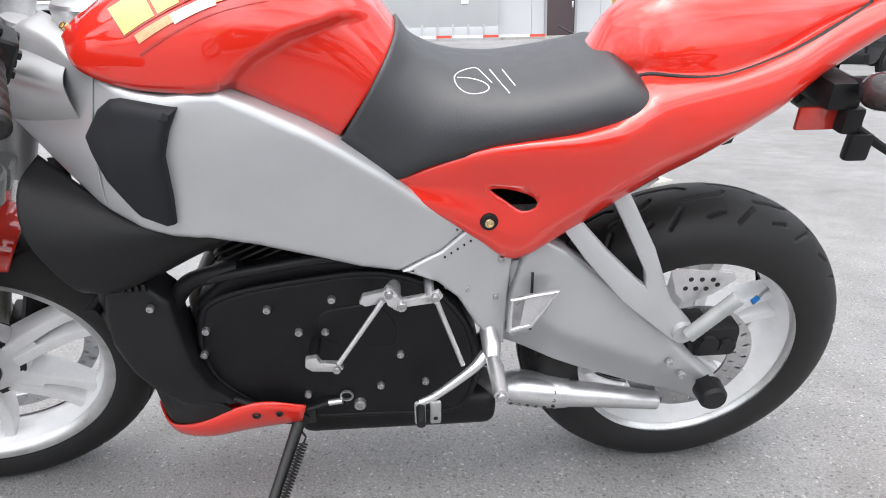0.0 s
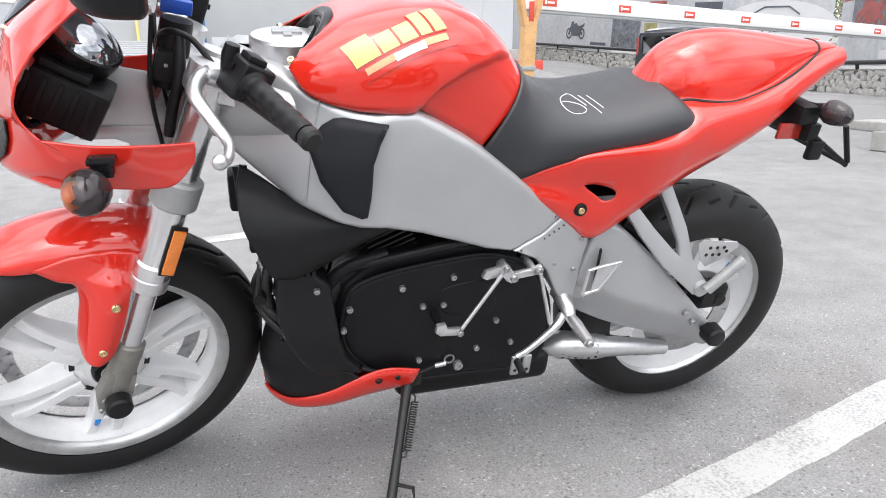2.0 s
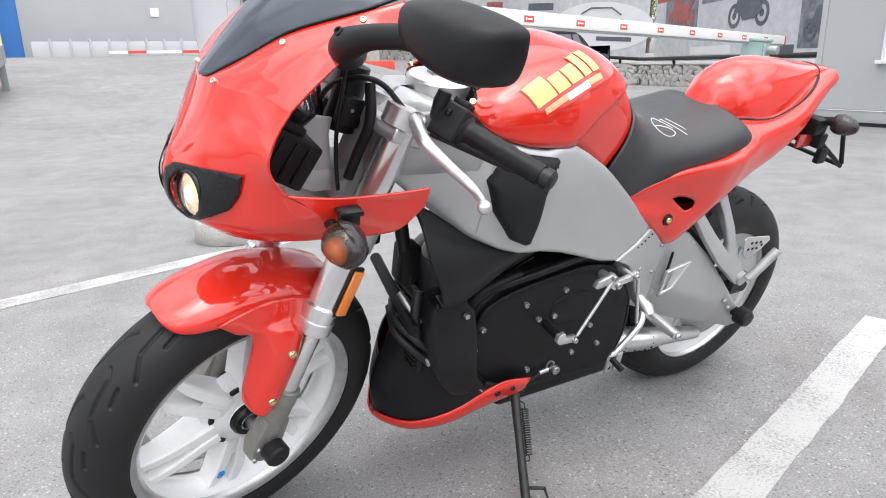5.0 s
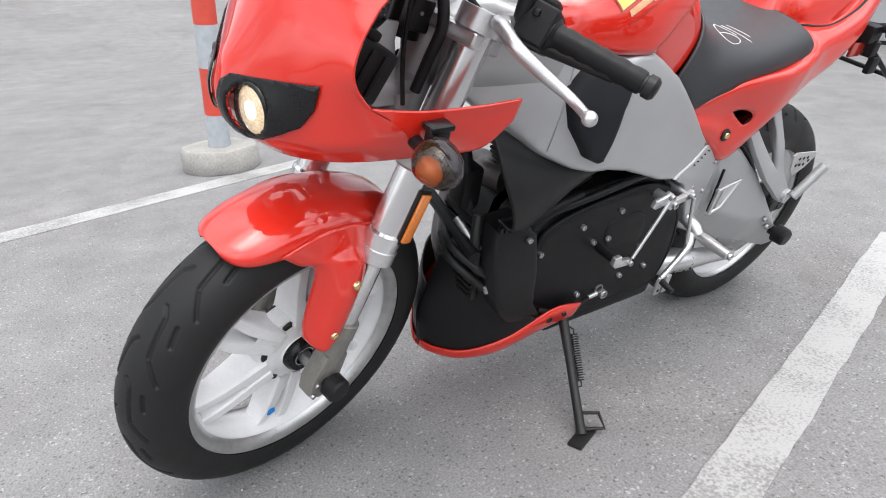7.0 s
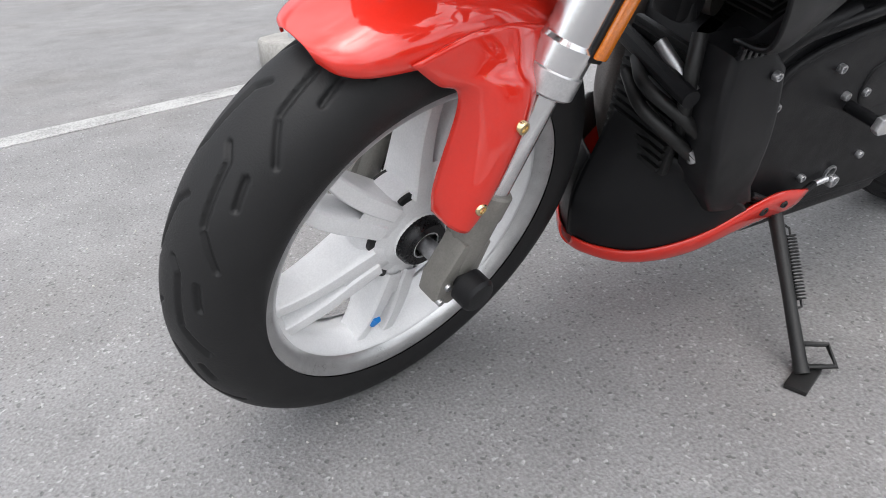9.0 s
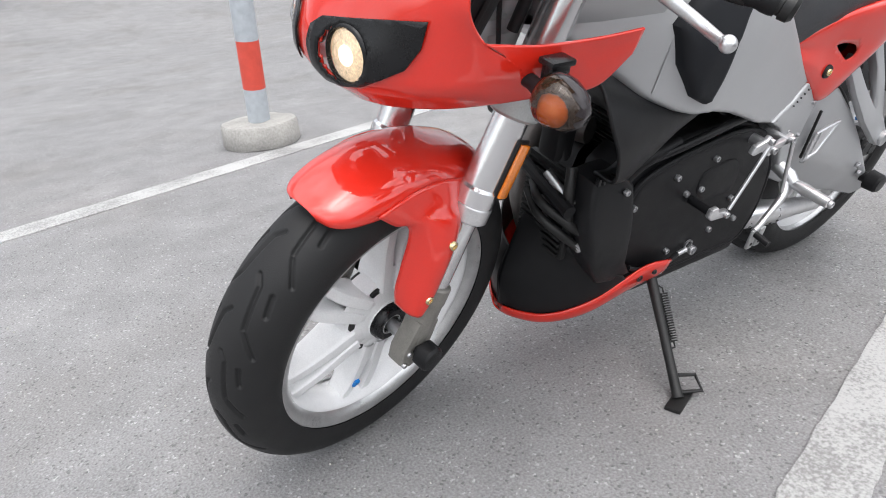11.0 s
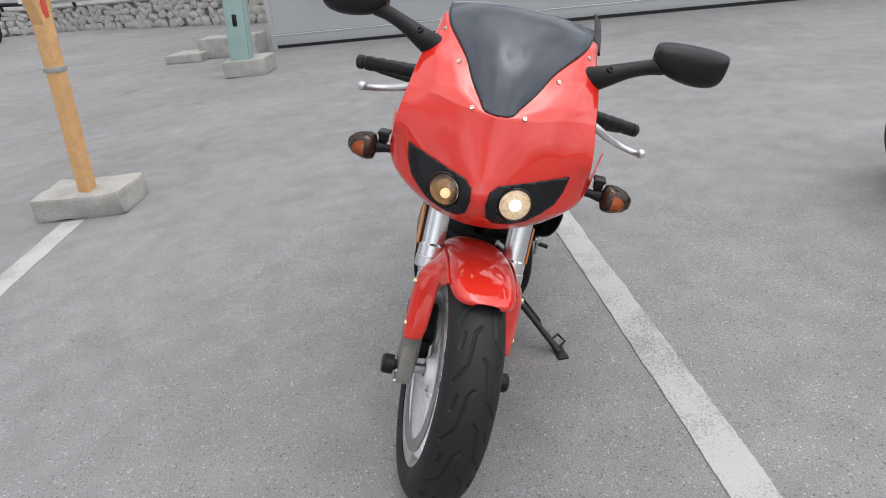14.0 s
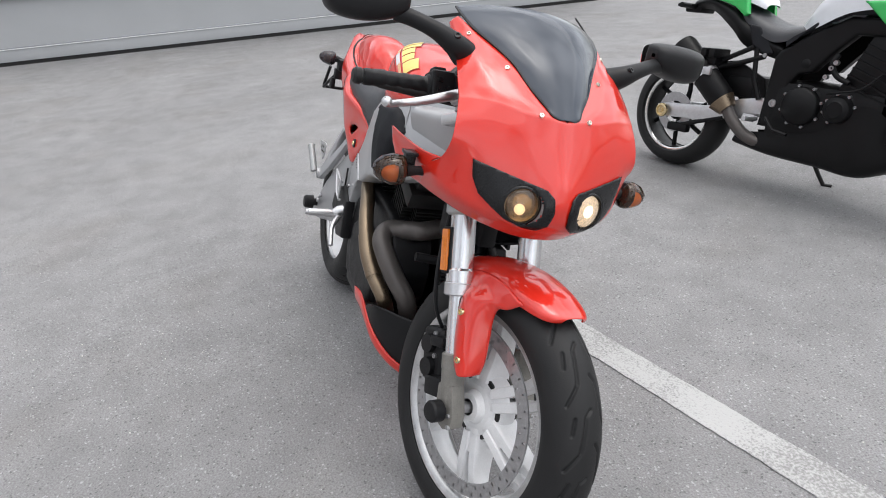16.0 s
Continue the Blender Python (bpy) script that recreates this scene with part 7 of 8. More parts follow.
for m, ln in LEG:
    part("core", box(0, ln, -0.4, -0.055, -0.6, 0.72), MORTAR, sw_ob, "", 30, m)
    part("capping", box(0, ln, -0.45, 0.0, 0.72, 0.77, 0.01), CONCRETE, sw_ob, "", 30, m)
    part("pipe_rail", tube([(0, 0.05, 0.95), (ln, 0.05, 0.95)], 0.065, 12), DARKSTEEL, sw_ob, "dark pipe rail", 40, m)
    for k in range(int(ln / 4)):
        part("rail_post", tube([(1 + 4 * k, 0.0, 0.75), (1 + 4 * k, 0.05, 0.95)], 0.05, 8), DARKSTEEL, sw_ob, "", 40, m)
rnd = random.Random(7)
stones = []
for k in range(11):
    bm = bmesh.new()
    bmesh.ops.create_icosphere(bm, subdivisions=2, radius=0.5)
    for v in bm.verts:
        n = noise.noise(v.co * 2.6 + Vector((k * 11.0, 0, 0)))
        c = noise.cell(v.co * 1.7 + Vector((k * 5.3, 1.0, 2.0)))
        v.co = Vector((math.copysign(abs(v.co.x * 2) ** 0.6, v.co.x) * 0.5, v.co.y, math.copysign(abs(v.co.z * 2) ** 0.6, v.co.z) * 0.5)) * (1 + 0.42 * n + 0.10 * c)
    me = bpy.data.meshes.new("stone")
    bm.to_mesh(me)
    bm.free()
    me.materials.append(STONE)
    stones.append(me)


def lay(x_from, x_to):
    """Rough courses of uneven stones."""
    x = x_from
    while x < x_to:
        z = -0.02
        for r in range(4):
            h = (0.24, 0.20, 0.17, 0.15)[r] * rnd.uniform(0.85, 1.15)
            yield x + rnd.uniform(-0.12, 0.12) + 0.11 * r, z + h / 2, rnd.uniform(0.28, 0.50), h * rnd.uniform(1.0, 1.35)
            z += h * 0.95
        x += 0.37


count = 0
for m, x0, x1 in ((Matrix.Identity(4), 0.2, 12.0), (SECOND, 0.1, 15.0)):
    for x, z, sx, sz in lay(x0, x1):
        count += 1
        st = new("stone", stones[count % 11])
        st.parent = sw_ob
        st.matrix_local = m @ Matrix.Translation((x, -0.055, z)) @ pose(0, 0, 0, 0, rnd.uniform(-28, 28), rnd.choice((0, 180))) @ Matrix.Diagonal((sx, 0.16, sz, 1))
verts, faces = [], []
for x, z, sx, sz in lay(15.1, LEG[1][1]):
    count += 1
    me = stones[count % 11]
    o = len(verts)
    verts += [tuple(SECOND @ Vector((x + v.co.x * sx, -0.05 + v.co.y * 0.16, z + v.co.z * sz))) for v in me.vertices]
    faces += [[i + o for i in p.vertices] for p in me.polygons]
me = bpy.data.meshes.new("far_stones")
me.from_pydata(verts, [], faces)
me.materials.append(STONE)
fs_ob = new("far_stones", me)
fs_ob.parent = sw_ob
tagged(fs_ob, kind="stuff")

ban = thing("banner", "long grey advertising banner with faded motorcycle pictures", "banner", wmx)
for m, ln in LEG:
    part("cloth", box(0.3, ln, -0.55, -0.52, 0.85, 3.75), BANNER, ban, "", 30, m)


def faded_picture(m, x, z, s, tone, panel):
    """A printed picture: a soft panel with a plain machine silhouette."""
    if panel is not None:
        part("print_panel", box(x - 0.5 * s, x + 1.75 * s, -0.519, -0.516, z - 0.15 * s, z + 1.25 * s), panel, ban, "", 30, m)
    for cx in (x, x + 1.25 * s):
        r = 0.30 * s
        part("print_ring", lathe([(r * 0.66, -0.003), (r, -0.003), (r, 0.003), (r * 0.66, 0.003)], 24, (cx, -0.511, z + 0.3 * s), True), tone, ban, "", 30, m)
        part("print_hub", lathe([(0.0, 0.003), (r * 0.3, 0.003), (r * 0.3, -0.003)], 12, (cx, -0.511, z + 0.3 * s)), tone, ban, "", 30, m)
    part("print_body", plate([(x + 0.0 * s, z + 0.36 * s), (x + 0.30 * s, z + 0.20 * s), (x + 0.85 * s, z + 0.18 * s), (x + 1.0 * s, z + 0.42 * s), (x + 1.2 * s, z + 0.34 * s), (x + 1.28 * s, z + 0.40 * s), (x + 1.02 * s, z + 0.92 * s), (x + 0.85 * s, z + 0.95 * s), (x + 0.8 * s, z + 0.80 * s), (x + 0.55 * s, z + 0.86 * s), (x + 0.40 * s, z + 0.70 * s), (x + 0.1 * s, z + 0.72 * s), (x - 0.25 * s, z + 0.86 * s), (x - 0.22 * s, z + 0.72 * s), (x + 0.10 * s, z + 0.55 * s)], -0.505, 0.006, 0.0), tone, ban, "", 30, m)


I4 = Matrix.Identity(4)
faded_picture(I4, 1.6, 1.25, 0.9, BANNERDARK, PRINTDARK)
faded_picture(I4, 4.9, 1.75, 1.15, BANNERDARK, None)
faded_picture(I4, 9.2, 1.9, 1.1, PRINTRED, PRINTDARK)
faded_picture(SECOND, 7.2, 1.1, 0.9, PRINTDARK, None)
faded_picture(SECOND, 11.0, 1.15, 1.0, PRINTDARK, PRINTDARK)
faded_picture(SECOND, 15.5, 1.3, 1.0, BANNERDARK, None)
for m, x0, x1, z0, z1, tone in ((I4, 3.6, 4.4, 2.75, 3.35, BANNERDARK), (I4, 6.4, 9.0, 1.05, 1.30, BANNERLIGHT), (I4, 3.3, 5.2, 1.0, 1.22, BANNERDARK), (I4, 10.4, 11.9, 2.9, 3.2, PRINTRED), (I4, 7.0, 8.4, 2.6, 3.3, PRINTDARK), (SECOND, 5.4, 7.0, 2.75, 3.05, BANNERDARK),
                                (SECOND, 8.8, 10.0, 2.9, 3.15, PRINTRED), (SECOND, 9.3, 10.2, 1.3, 2.2, PRINTOLIVE), (SECOND, 13.2, 14.6, 1.05, 1.2, BANNERDARK), (SECOND, 6.0, 7.4, 1.0, 1.25, PRINTDARK)):
    part("print_bar", box(x0, x1, -0.516, -0.510, z0, z1), tone, ban, "", 30, m)
part("print_oval", lathe([(0.0, -0.003), (1.0, -0.003), (1.0, 0.003), (0.0, 0.003)], 40), BANNERLIGHT, ban, "pale oval print", 30, SECOND @ Matrix.Translation((2.7, -0.512, 2.1)) @ Matrix.Diagonal((2.7, 1, 0.95, 1)))
word = bpy.data.curves.new("oval_text", "FONT")
word.body, word.size, word.extrude, word.align_x = "\u0410\u0412\u0422\u041e", 0.62, 0.003, "CENTER"
word.materials.append(BANNERDARK)
wo = new("oval_text", word)
wo.parent = ban
wo.matrix_local = SECOND @ Matrix.Translation((2.25, -0.505, 1.92)) @ Matrix(((-1.15, 0, 0, 0), (0, 0, 1, 0), (0, 1, 0, 0), (0, 0, 0, 1)))
part("print_bar", box(1.0, 2.8, -0.508, -0.502, 1.55, 1.72), BANNERDARK, ban, "", 30, SECOND)
part("print_bar", tube([(1.6, -0.505, 2.55), (2.1, -0.505, 2.82), (3.2, -0.505, 2.82), (3.7, -0.505, 2.6)], 0.03, 6), BANNERDARK, ban, "", 30, SECOND)

cont = thing("freight_container", "rusty orange freight container above the banner", "container", pose(21.5, 47.0, 3.9, 0, 0, 80))
part("body", join(*[box(-14 + 1.0 * k, -13.12 + 1.0 * k, -1.2, 1.2, 0, 6.0, 0.03) for k in range(28)], box(-14, 14, -1.1, 1.1, 0, 5.95)), ORANGE, cont, "", 30)
part("stilts", box(-14, 14, -1.1, 1.1, -4.05, 0.0), SIDING_DARK, cont, "", 30)
rt = random.Random(11)
for k in range(6):
    bx, by = 58 + 5.5 * k, 60 + 2.0 * k + rt.uniform(-2, 2)
    tr = thing("tree", "broad tree with thinning yellow-green leaves", "tree", pose(bx, by, 0), "trees behind the banner")
    limbs = tube([(0, 0, 0), (0.1, 0.1, 4), (0.2, -0.1, 9)], [0.3, 0.22, 0.06], 8, 10)
    for j in range(7):
        a = rt.uniform(0, math.tau)
        limbs = join(limbs, tube([(0.1, 0.05, 3 + 0.7 * j), (1.6 * math.cos(a), 1.6 * math.sin(a), 5 + 0.8 * j)], [0.09, 0.02], 5))
    part("trunk", limbs, BARK, tr, "", 60)
    vs, fs = [], []
    for j in range(2600):
        a, h, r = rt.uniform(0, math.tau), rt.gauss(7.5, 1.9), abs(rt.gauss(0, 1.7))
        if noise.noise((r * math.cos(a) * 0.8 + k * 9, r * math.sin(a) * 0.8, h * 0.8)) < -0.08:
            continue
        c = Vector((r * math.cos(a), r * math.sin(a), max(3.2, h)))
        u = Vector((rt.uniform(-1, 1), rt.uniform(-1, 1), rt.uniform(-1, 1))).normalized() * 0.16
        q = u.orthogonal().normalized() * 0.10
        o = len(vs)
        vs += [c - u, c + q, c + u, c - q]
        fs.append((o, o + 1, o + 2, o + 3))
    me = bpy.data.meshes.new("crown")
    me.from_pydata([tuple(v) for v in vs], [], fs)
    me.materials.append(LEAF)
    cr = new("crown", me)
    cr.parent = tr

# ---- black off-road car ----
car = thing("car", "black compact off-road car with a covered spare wheel", "car", pose(10.40, 14.17, 0.112, 0, -1.2, 17))
secs = [(0.0, 0.42, 1.55, 0.80), (0.06, 0.36, 1.66, 0.84), (0.3, 0.33, 1.72, 0.86), (1.2, 0.32, 1.73, 0.87), (2.2, 0.32, 1.70, 0.87), (2.75, 0.32, 1.52, 0.87), (3.2, 0.32, 1.08, 0.87), (3.5, 0.33, 1.00, 0.86), (4.1, 0.36, 0.93, 0.83), (4.35, 0.42, 0.84, 0.76), (4.42, 0.5, 0.75, 0.70)]
rows = []
for x, zb, zt, w in secs:
    belt = min(0.98, zt - 0.02)
    top_w = w - 0.16 * max(0.0, min(1.0, (zt - belt) / 0.6))
    rows.append([(x, -w * 0.9, zb), (x, -w, zb + 0.12), (x, -w, belt), (x, -top_w, zt - 0.05), (x, -top_w * 0.85, zt), (x, 0, zt + 0.02), (x, top_w * 0.85, zt), (x, top_w, zt - 0.05), (x, w, belt), (x, w, zb + 0.12), (x, w * 0.9, zb)])
lin = [np.array(r) for r in rows]
body = grid([list(map(tuple, r)) for r in lin])
bmesh.ops.holes_fill(body, edges=[e for e in body.edges if e.is_boundary])
bmesh.ops.bevel(body, geom=[e for e in body.edges if e.calc_face_angle(0) > 0.5], offset=0.04, segments=2, affect="EDGES")
part("body", body, CARBLACK, car, "glossy black body", 40)
part("tailgate", box(-0.035, 0.03, -0.78, 0.78, 0.58, 1.06, 0.03, seg=3), CARBLACK, car, "", 40)
part("tailgate_top", box(-0.02, 0.04, -0.70, 0.70, 1.50, 1.62, 0.03, seg=3), CARBLACK, car, "", 40)
for s in (-1, 1):
    part("rear_post", box(-0.02, 0.04, s * 0.58, s * 0.72, 1.04, 1.56, 0.02), CARBLACK, car, "", 40)
part("bumper", box(-0.10, 0.12, -0.84, 0.84, 0.38, 0.62, 0.05, seg=3), PLASTIC, car, "", 40)
part("rear_window", box(-0.02, 0.0, -0.60, 0.60, 1.08, 1.52, 0.006, pose(0, 0, 0, 0, 2, 0)), CARGLASS, car, "", 40)
for s in (-1, 1):
    part("tail_light", box(-0.02, 0.07, s * 0.68, s * 0.775, 0.94, 1.50, 0.02), REDLENS, car, "tall red tail light", 40)
    for x0, x1 in ((0.35, 1.15), (1.28, 2.05), (2.12, 2.72)):
        part("side_window", plate([(x0, 1.04), (x1, 1.04), (x1 - (0.30 if x1 > 2.5 else 0), 1.53), (x0 + 0.03, 1.53)], s * 0.80, 0.03, 0.0, 0), CARGLASS, car, "", 30, Matrix.Translation((0, 0, 0)) @ Matrix(((1, 0, 0, 0), (0, 1, s * -0.20, s * (0.26)), (0, 0, 1, 0), (0, 0, 0, 1))))
    for x in (0.80, 3.42):
        wt = lathe([(0.18, -0.11), (0.31, -0.11), (0.345, -0.08), (0.345, 0.08), (0.31, 0.11), (0.18, 0.11)], 32)
        wh_ob = part("wheel", wt, RUBBER, car, "", 40, Matrix.Translation((x, s * 0.80, 0.345)))
        rimb = lathe([(0.0, 0.0), (0.06, 0.01), (0.07, -0.01), (0.17, -0.03), (0.19, 0.015), (0.205, 0.015), (0.205, -0.05)], 28)
        rimb.transform(Matrix.Translation((x, s * 0.895, 0.345)) @ (Matrix.Identity(4) if s > 0 else pose(0, 0, 0, 0, 0, 180)))
        part("rim", rimb, ALU, wh_ob, "", 40)
        part("arch", lathe([(0.36, -0.02), (0.42, -0.02), (0.42, 0.03), (0.36, 0.03)], 32, (x, s * 0.86, 0.36), True), PLASTIC, car, "", 40)
    part("door_mirror", box(2.55, 2.68, s * 0.88, s * 1.05, 1.02, 1.18, 0.03), CARBLACK, car, "", 40)
spare = lathe([(0.0, -0.02), (0.26, -0.02), (0.33, 0.0), (0.35, 0.05), (0.35, 0.17), (0.33, 0.2)], 36)
spare.transform(pose(-0.19, -0.10, 0.95, 0, 0, -90))
part("spare_cover", spare, PLASTIC, car, "round black spare wheel cover", 40)
part("number_plate", box(-0.115, -0.10, 0.12, 0.62, 0.52, 0.63, 0.003), FRAMEWHITE, car, "", 40)

# ---- green and black motorcycle in the next bay ----
gb = thing("motorcycle", "black and bright green naked motorcycle with a side exhaust", "motorcycle", pose(1.165, -1.967, 0, 0, 0, -165.7) @ pose(0, 0, 0, -10, 0, 0) @ Matrix.Scale(0.944, 4))


def gwheel(x, label, hw):
    t = lathe([(0.215, -hw * 0.75)] + [(0.235 + 0.068 * math.cos(a), hw * math.sin(a)) for a in np.linspace(-1.75, 1.75, 25).tolist()] + [(0.215, hw * 0.75)], 72, (x, 0, 0.302))
    w = part("wheel", t, RUBBER, gb, label, 40)
    part("rim", lathe([(0.222, -hw * 0.72), (0.226, -hw * 0.76), (0.206, -hw * 0.74), (0.198, -0.02), (0.198, 0.02), (0.206, hw * 0.74), (0.226, hw * 0.76), (0.222, hw * 0.72)], 72, (x, 0, 0.302)), KBLACK, w, "black rim", 40)
    for q in (-1, 1):
        part("rim_lip", lathe([(0.200, q * hw * 0.70), (0.204, q * hw * 0.77), (0.214, q * hw * 0.80), (0.228, q * hw * 0.79), (0.230, q * hw * 0.72)], 72, (x, 0, 0.302)), CHROME, w, "polished rim lip", 40)
    for k in range(6):
        a = k * math.tau / 6 + 0.2
        c, q = Vector((math.cos(a), 0, math.sin(a))), Vector((math.cos(a + 0.25), 0, math.sin(a + 0.25)))
        o = Vector((x, 0, 0.302))
        part("spoke", tube([o + c * 0.03, o + c.lerp(q, 0.6) * 0.12, o + q * 0.2], [0.02, 0.013, 0.012], 8), KBLACK, w, "", 40)
    part("hub", tube([(x, -0.06, 0.302), (x, 0.06, 0.302)], 0.045, 20), KBLACK, w, "", 40)
    dd = lathe([(0.06, -0.002), (0.11, -0.002), (0.11, 0.002), (0.06, 0.002)], 48, (x, -0.075 if x < 0.5 else -0.09, 0.302), True)
    part("brake_disc", dd, STEEL, w, "", 40)
    return w


def gpart(name, bm, material, parent, label="", sharp=40, xf=None):
    return part(name, bm, material, parent, label, sharp, xf)


gwheel(0.0, "black tyre with a polished rim", 0.088)
gwheel(1.44, "black tyre with a polished rim", 0.06)
arm = [(-0.075, 0.272), (-0.085, 0.335), (-0.02, 0.350), (0.22, 0.372), (0.42, 0.44), (0.58, 0.47), (0.58, 0.39), (0.42, 0.35), (0.25, 0.295)]
sa = gpart("swingarm", join(plate(arm, -0.128, 0.035, 0.008), plate(arm, 0.128, 0.035, 0.008), box(0.38, 0.48, -0.12, 0.12, 0.35, 0.42, 0.02)), ALU, gb, "silver swingarm", 40)
gpart("axle_nut", lathe([(0.0, 0.010), (0.010, 0.010), (0.013, 0.004), (0.024, 0.004), (0.027, 0.010), (0.036, 0.008), (0.039, 0.0)], 24), BRASS, sa, "gilt axle adjuster", 40, Matrix.Translation((-0.035, -0.146, 0.307)) @ pose(0, 0, 0, 0, 0, 180))
gpart("rear_caliper", join(box(0.0, 0.13, -0.125, -0.08, 0.205, 0.25, 0.012), tube([(0.06, -0.11, 0.235), (0.20, -0.12, 0.285), (0.34, -0.12, 0.33)], 0.012, 10)), KBLACK, gb, "black rear brake caliper", 40)
ex = gpart("exhaust", tube([(0.35, -0.178, 0.415), (0.335, -0.18, 0.435), (0.075, -0.192, 0.655), (0.055, -0.193, 0.672), (0.05, -0.193, 0.676)], [0.055, 0.066, 0.066, 0.058, 0.03], 28), KBLACK, gb, "stubby black silencer", 40)
gpart("silencer_strap", tube([(0.232, -0.185, 0.522), (0.216, -0.186, 0.536)], 0.0685, 28), ALU, ex, "", 40)
gpart("strap_lug", box(0.252, 0.30, -0.262, -0.243, 0.54, 0.578, 0.006), ALU, ex, "", 40)
gpart("silencer_badge", box(0.09, 0.16, -0.262, -0.256, 0.612, 0.632, 0.002, pose(0.125, 0, 0.62, 0, 40, 0) @ pose(-0.125, 0, -0.62)), GILT, ex, "pale plain badge", 40)
gpart("silencer_collar", tube([(0.385, -0.172, 0.382), (0.345, -0.178, 0.42)], [0.045, 0.068], 24), EXHAUST, ex, "heat-tinted collar", 40)
gpart("link_pipe", tube([(0.38, -0.172, 0.385), (0.43, -0.16, 0.32), (0.50, -0.14, 0.265), (0.62, -0.11, 0.235), (0.85, -0.08, 0.22)], 0.03, 14, 24), HEADER, ex, "", 40)
gpart("rear_hanger", join(tube([(0.252, -0.14, 0.60), (0.34, -0.145, 0.645), (0.435, -0.14, 0.694)], 0.013, 10), tube([(0.245, -0.14, 0.575), (0.36, -0.145, 0.605), (0.50, -0.14, 0.655)], 0.013, 10), tube([(0.45, -0.14, 0.69), (0.47, -0.14, 0.55), (0.52, -0.14, 0.45)], 0.012, 10)), KBLACK, gb, "black pillion peg hanger", 40)
gpart("pillion_peg", join(box(0.19, 0.275, -0.20, -0.12, 0.585, 0.64, 0.010), box(0.205, 0.235, -0.235, -0.10, 0.625, 0.668, 0.006), box(0.25, 0.285, -0.235, -0.10, 0.625, 0.668, 0.006)), KBLACK, gb, "", 40)
gpart("rear_hugger", join(plate([(0.14, 0.52), (0.20, 0.60), (0.34, 0.62), (0.50, 0.55), (0.54, 0.42), (0.44, 0.38), (0.36, 0.46), (0.26, 0.52)], -0.10, 0.02, 0.006), box(0.30, 0.46, -0.11, 0.10, 0.44, 0.55, 0.03)), KBLACK, gb, "black tyre hugger and shock cover", 40)
rows = [[(-0.02, -0.03, 0.85), (-0.02, -0.06, 0.88), (-0.02, 0, 0.91), (-0.02, 0.06, 0.88), (-0.02, 0.03, 0.85)], [(0.12, -0.08, 0.85), (0.12, -0.11, 0.90), (0.12, 0, 0.945), (0.12, 0.11, 0.90), (0.12, 0.08, 0.85)], [(0.26, -0.10, 0.77), (0.26, -0.125, 0.85), (0.26, 0, 0.90), (0.26, 0.125, 0.85), (0.26, 0.10, 0.77)],
        [(0.37, -0.11, 0.69), (0.37, -0.13, 0.78), (0.37, 0, 0.81), (0.37, 0.13, 0.78), (0.37, 0.11, 0.69)], [(0.58, -0.12, 0.64), (0.58, -0.14, 0.70), (0.58, 0, 0.73), (0.58, 0.14, 0.70), (0.58, 0.12, 0.64)]]
gpart("tail", surf(rows, 30, 20), KBLACK, gb, "black tail section", 50)
gpart("tail_lamp", join(box(-0.075, 0.03, -0.06, 0.06, 0.835, 0.87, 0.010), box(-0.10, 0.0, -0.10, 0.10, 0.86, 0.878, 0.006), tube([(-0.02, -0.06, 0.865), (-0.02, -0.17, 0.868)], 0.014, 10)), KBLACK, gb, "black tail lamp and rear signals", 40)
for s in (-1, 1):
    gpart("tail_panel", skin([(0.045, 0.955), (0.12, 0.985), (0.27, 0.955), (0.335, 0.915), (0.352, 0.845), (0.335, 0.832), (0.27, 0.875), (0.16, 0.905), (0.06, 0.918)], (lambda x, z: -0.135) if s < 0 else (lambda x, z: 0.135), 0.03, 0.010), KGREEN, gb, "bright green tail panel", 40)
    gpart("side_panel", skin([(0.375, 0.80), (0.44, 0.79), (0.50, 0.735), (0.535, 0.675), (0.50, 0.66), (0.42, 0.70)], (lambda x, z: -0.142) if s < 0 else (lambda x, z: 0.142), 0.02, 0.008), PAD, gb, "matt grey side panel", 40)
gpart("pillion_seat", dome([(0.14, 0.93, 0.06, 0.14, 0.965), (0.26, 0.92, 0.10, 0.26, 0.985), (0.36, 0.89, 0.10, 0.36, 0.945), (0.40, 0.87, 0.06, 0.405, 0.895)], 0.7, 20, 15), KWHITE, gb, "pearl white seat cowl", 40)
gpart("seat", dome([(0.30, 0.83, 0.10, 0.30, 0.895), (0.42, 0.765, 0.135, 0.42, 0.835), (0.53, 0.725, 0.15, 0.53, 0.805), (0.62, 0.745, 0.14, 0.62, 0.812), (0.69, 0.79, 0.10, 0.69, 0.83)], 0.7, 28, 19), SEAT, gb, "black rider seat", 40)
gpart("tank", dome([(0.63, 0.77, 0.10, 0.635, 0.845), (0.72, 0.80, 0.16, 0.71, 0.95), (0.86, 0.87, 0.19, 0.85, 1.03), (1.00, 0.90, 0.17, 0.99, 1.05), (1.10, 0.92, 0.10, 1.08, 1.0)], 0.6, 28, 21), KWHITE, gb, "pearl white tank", 40)
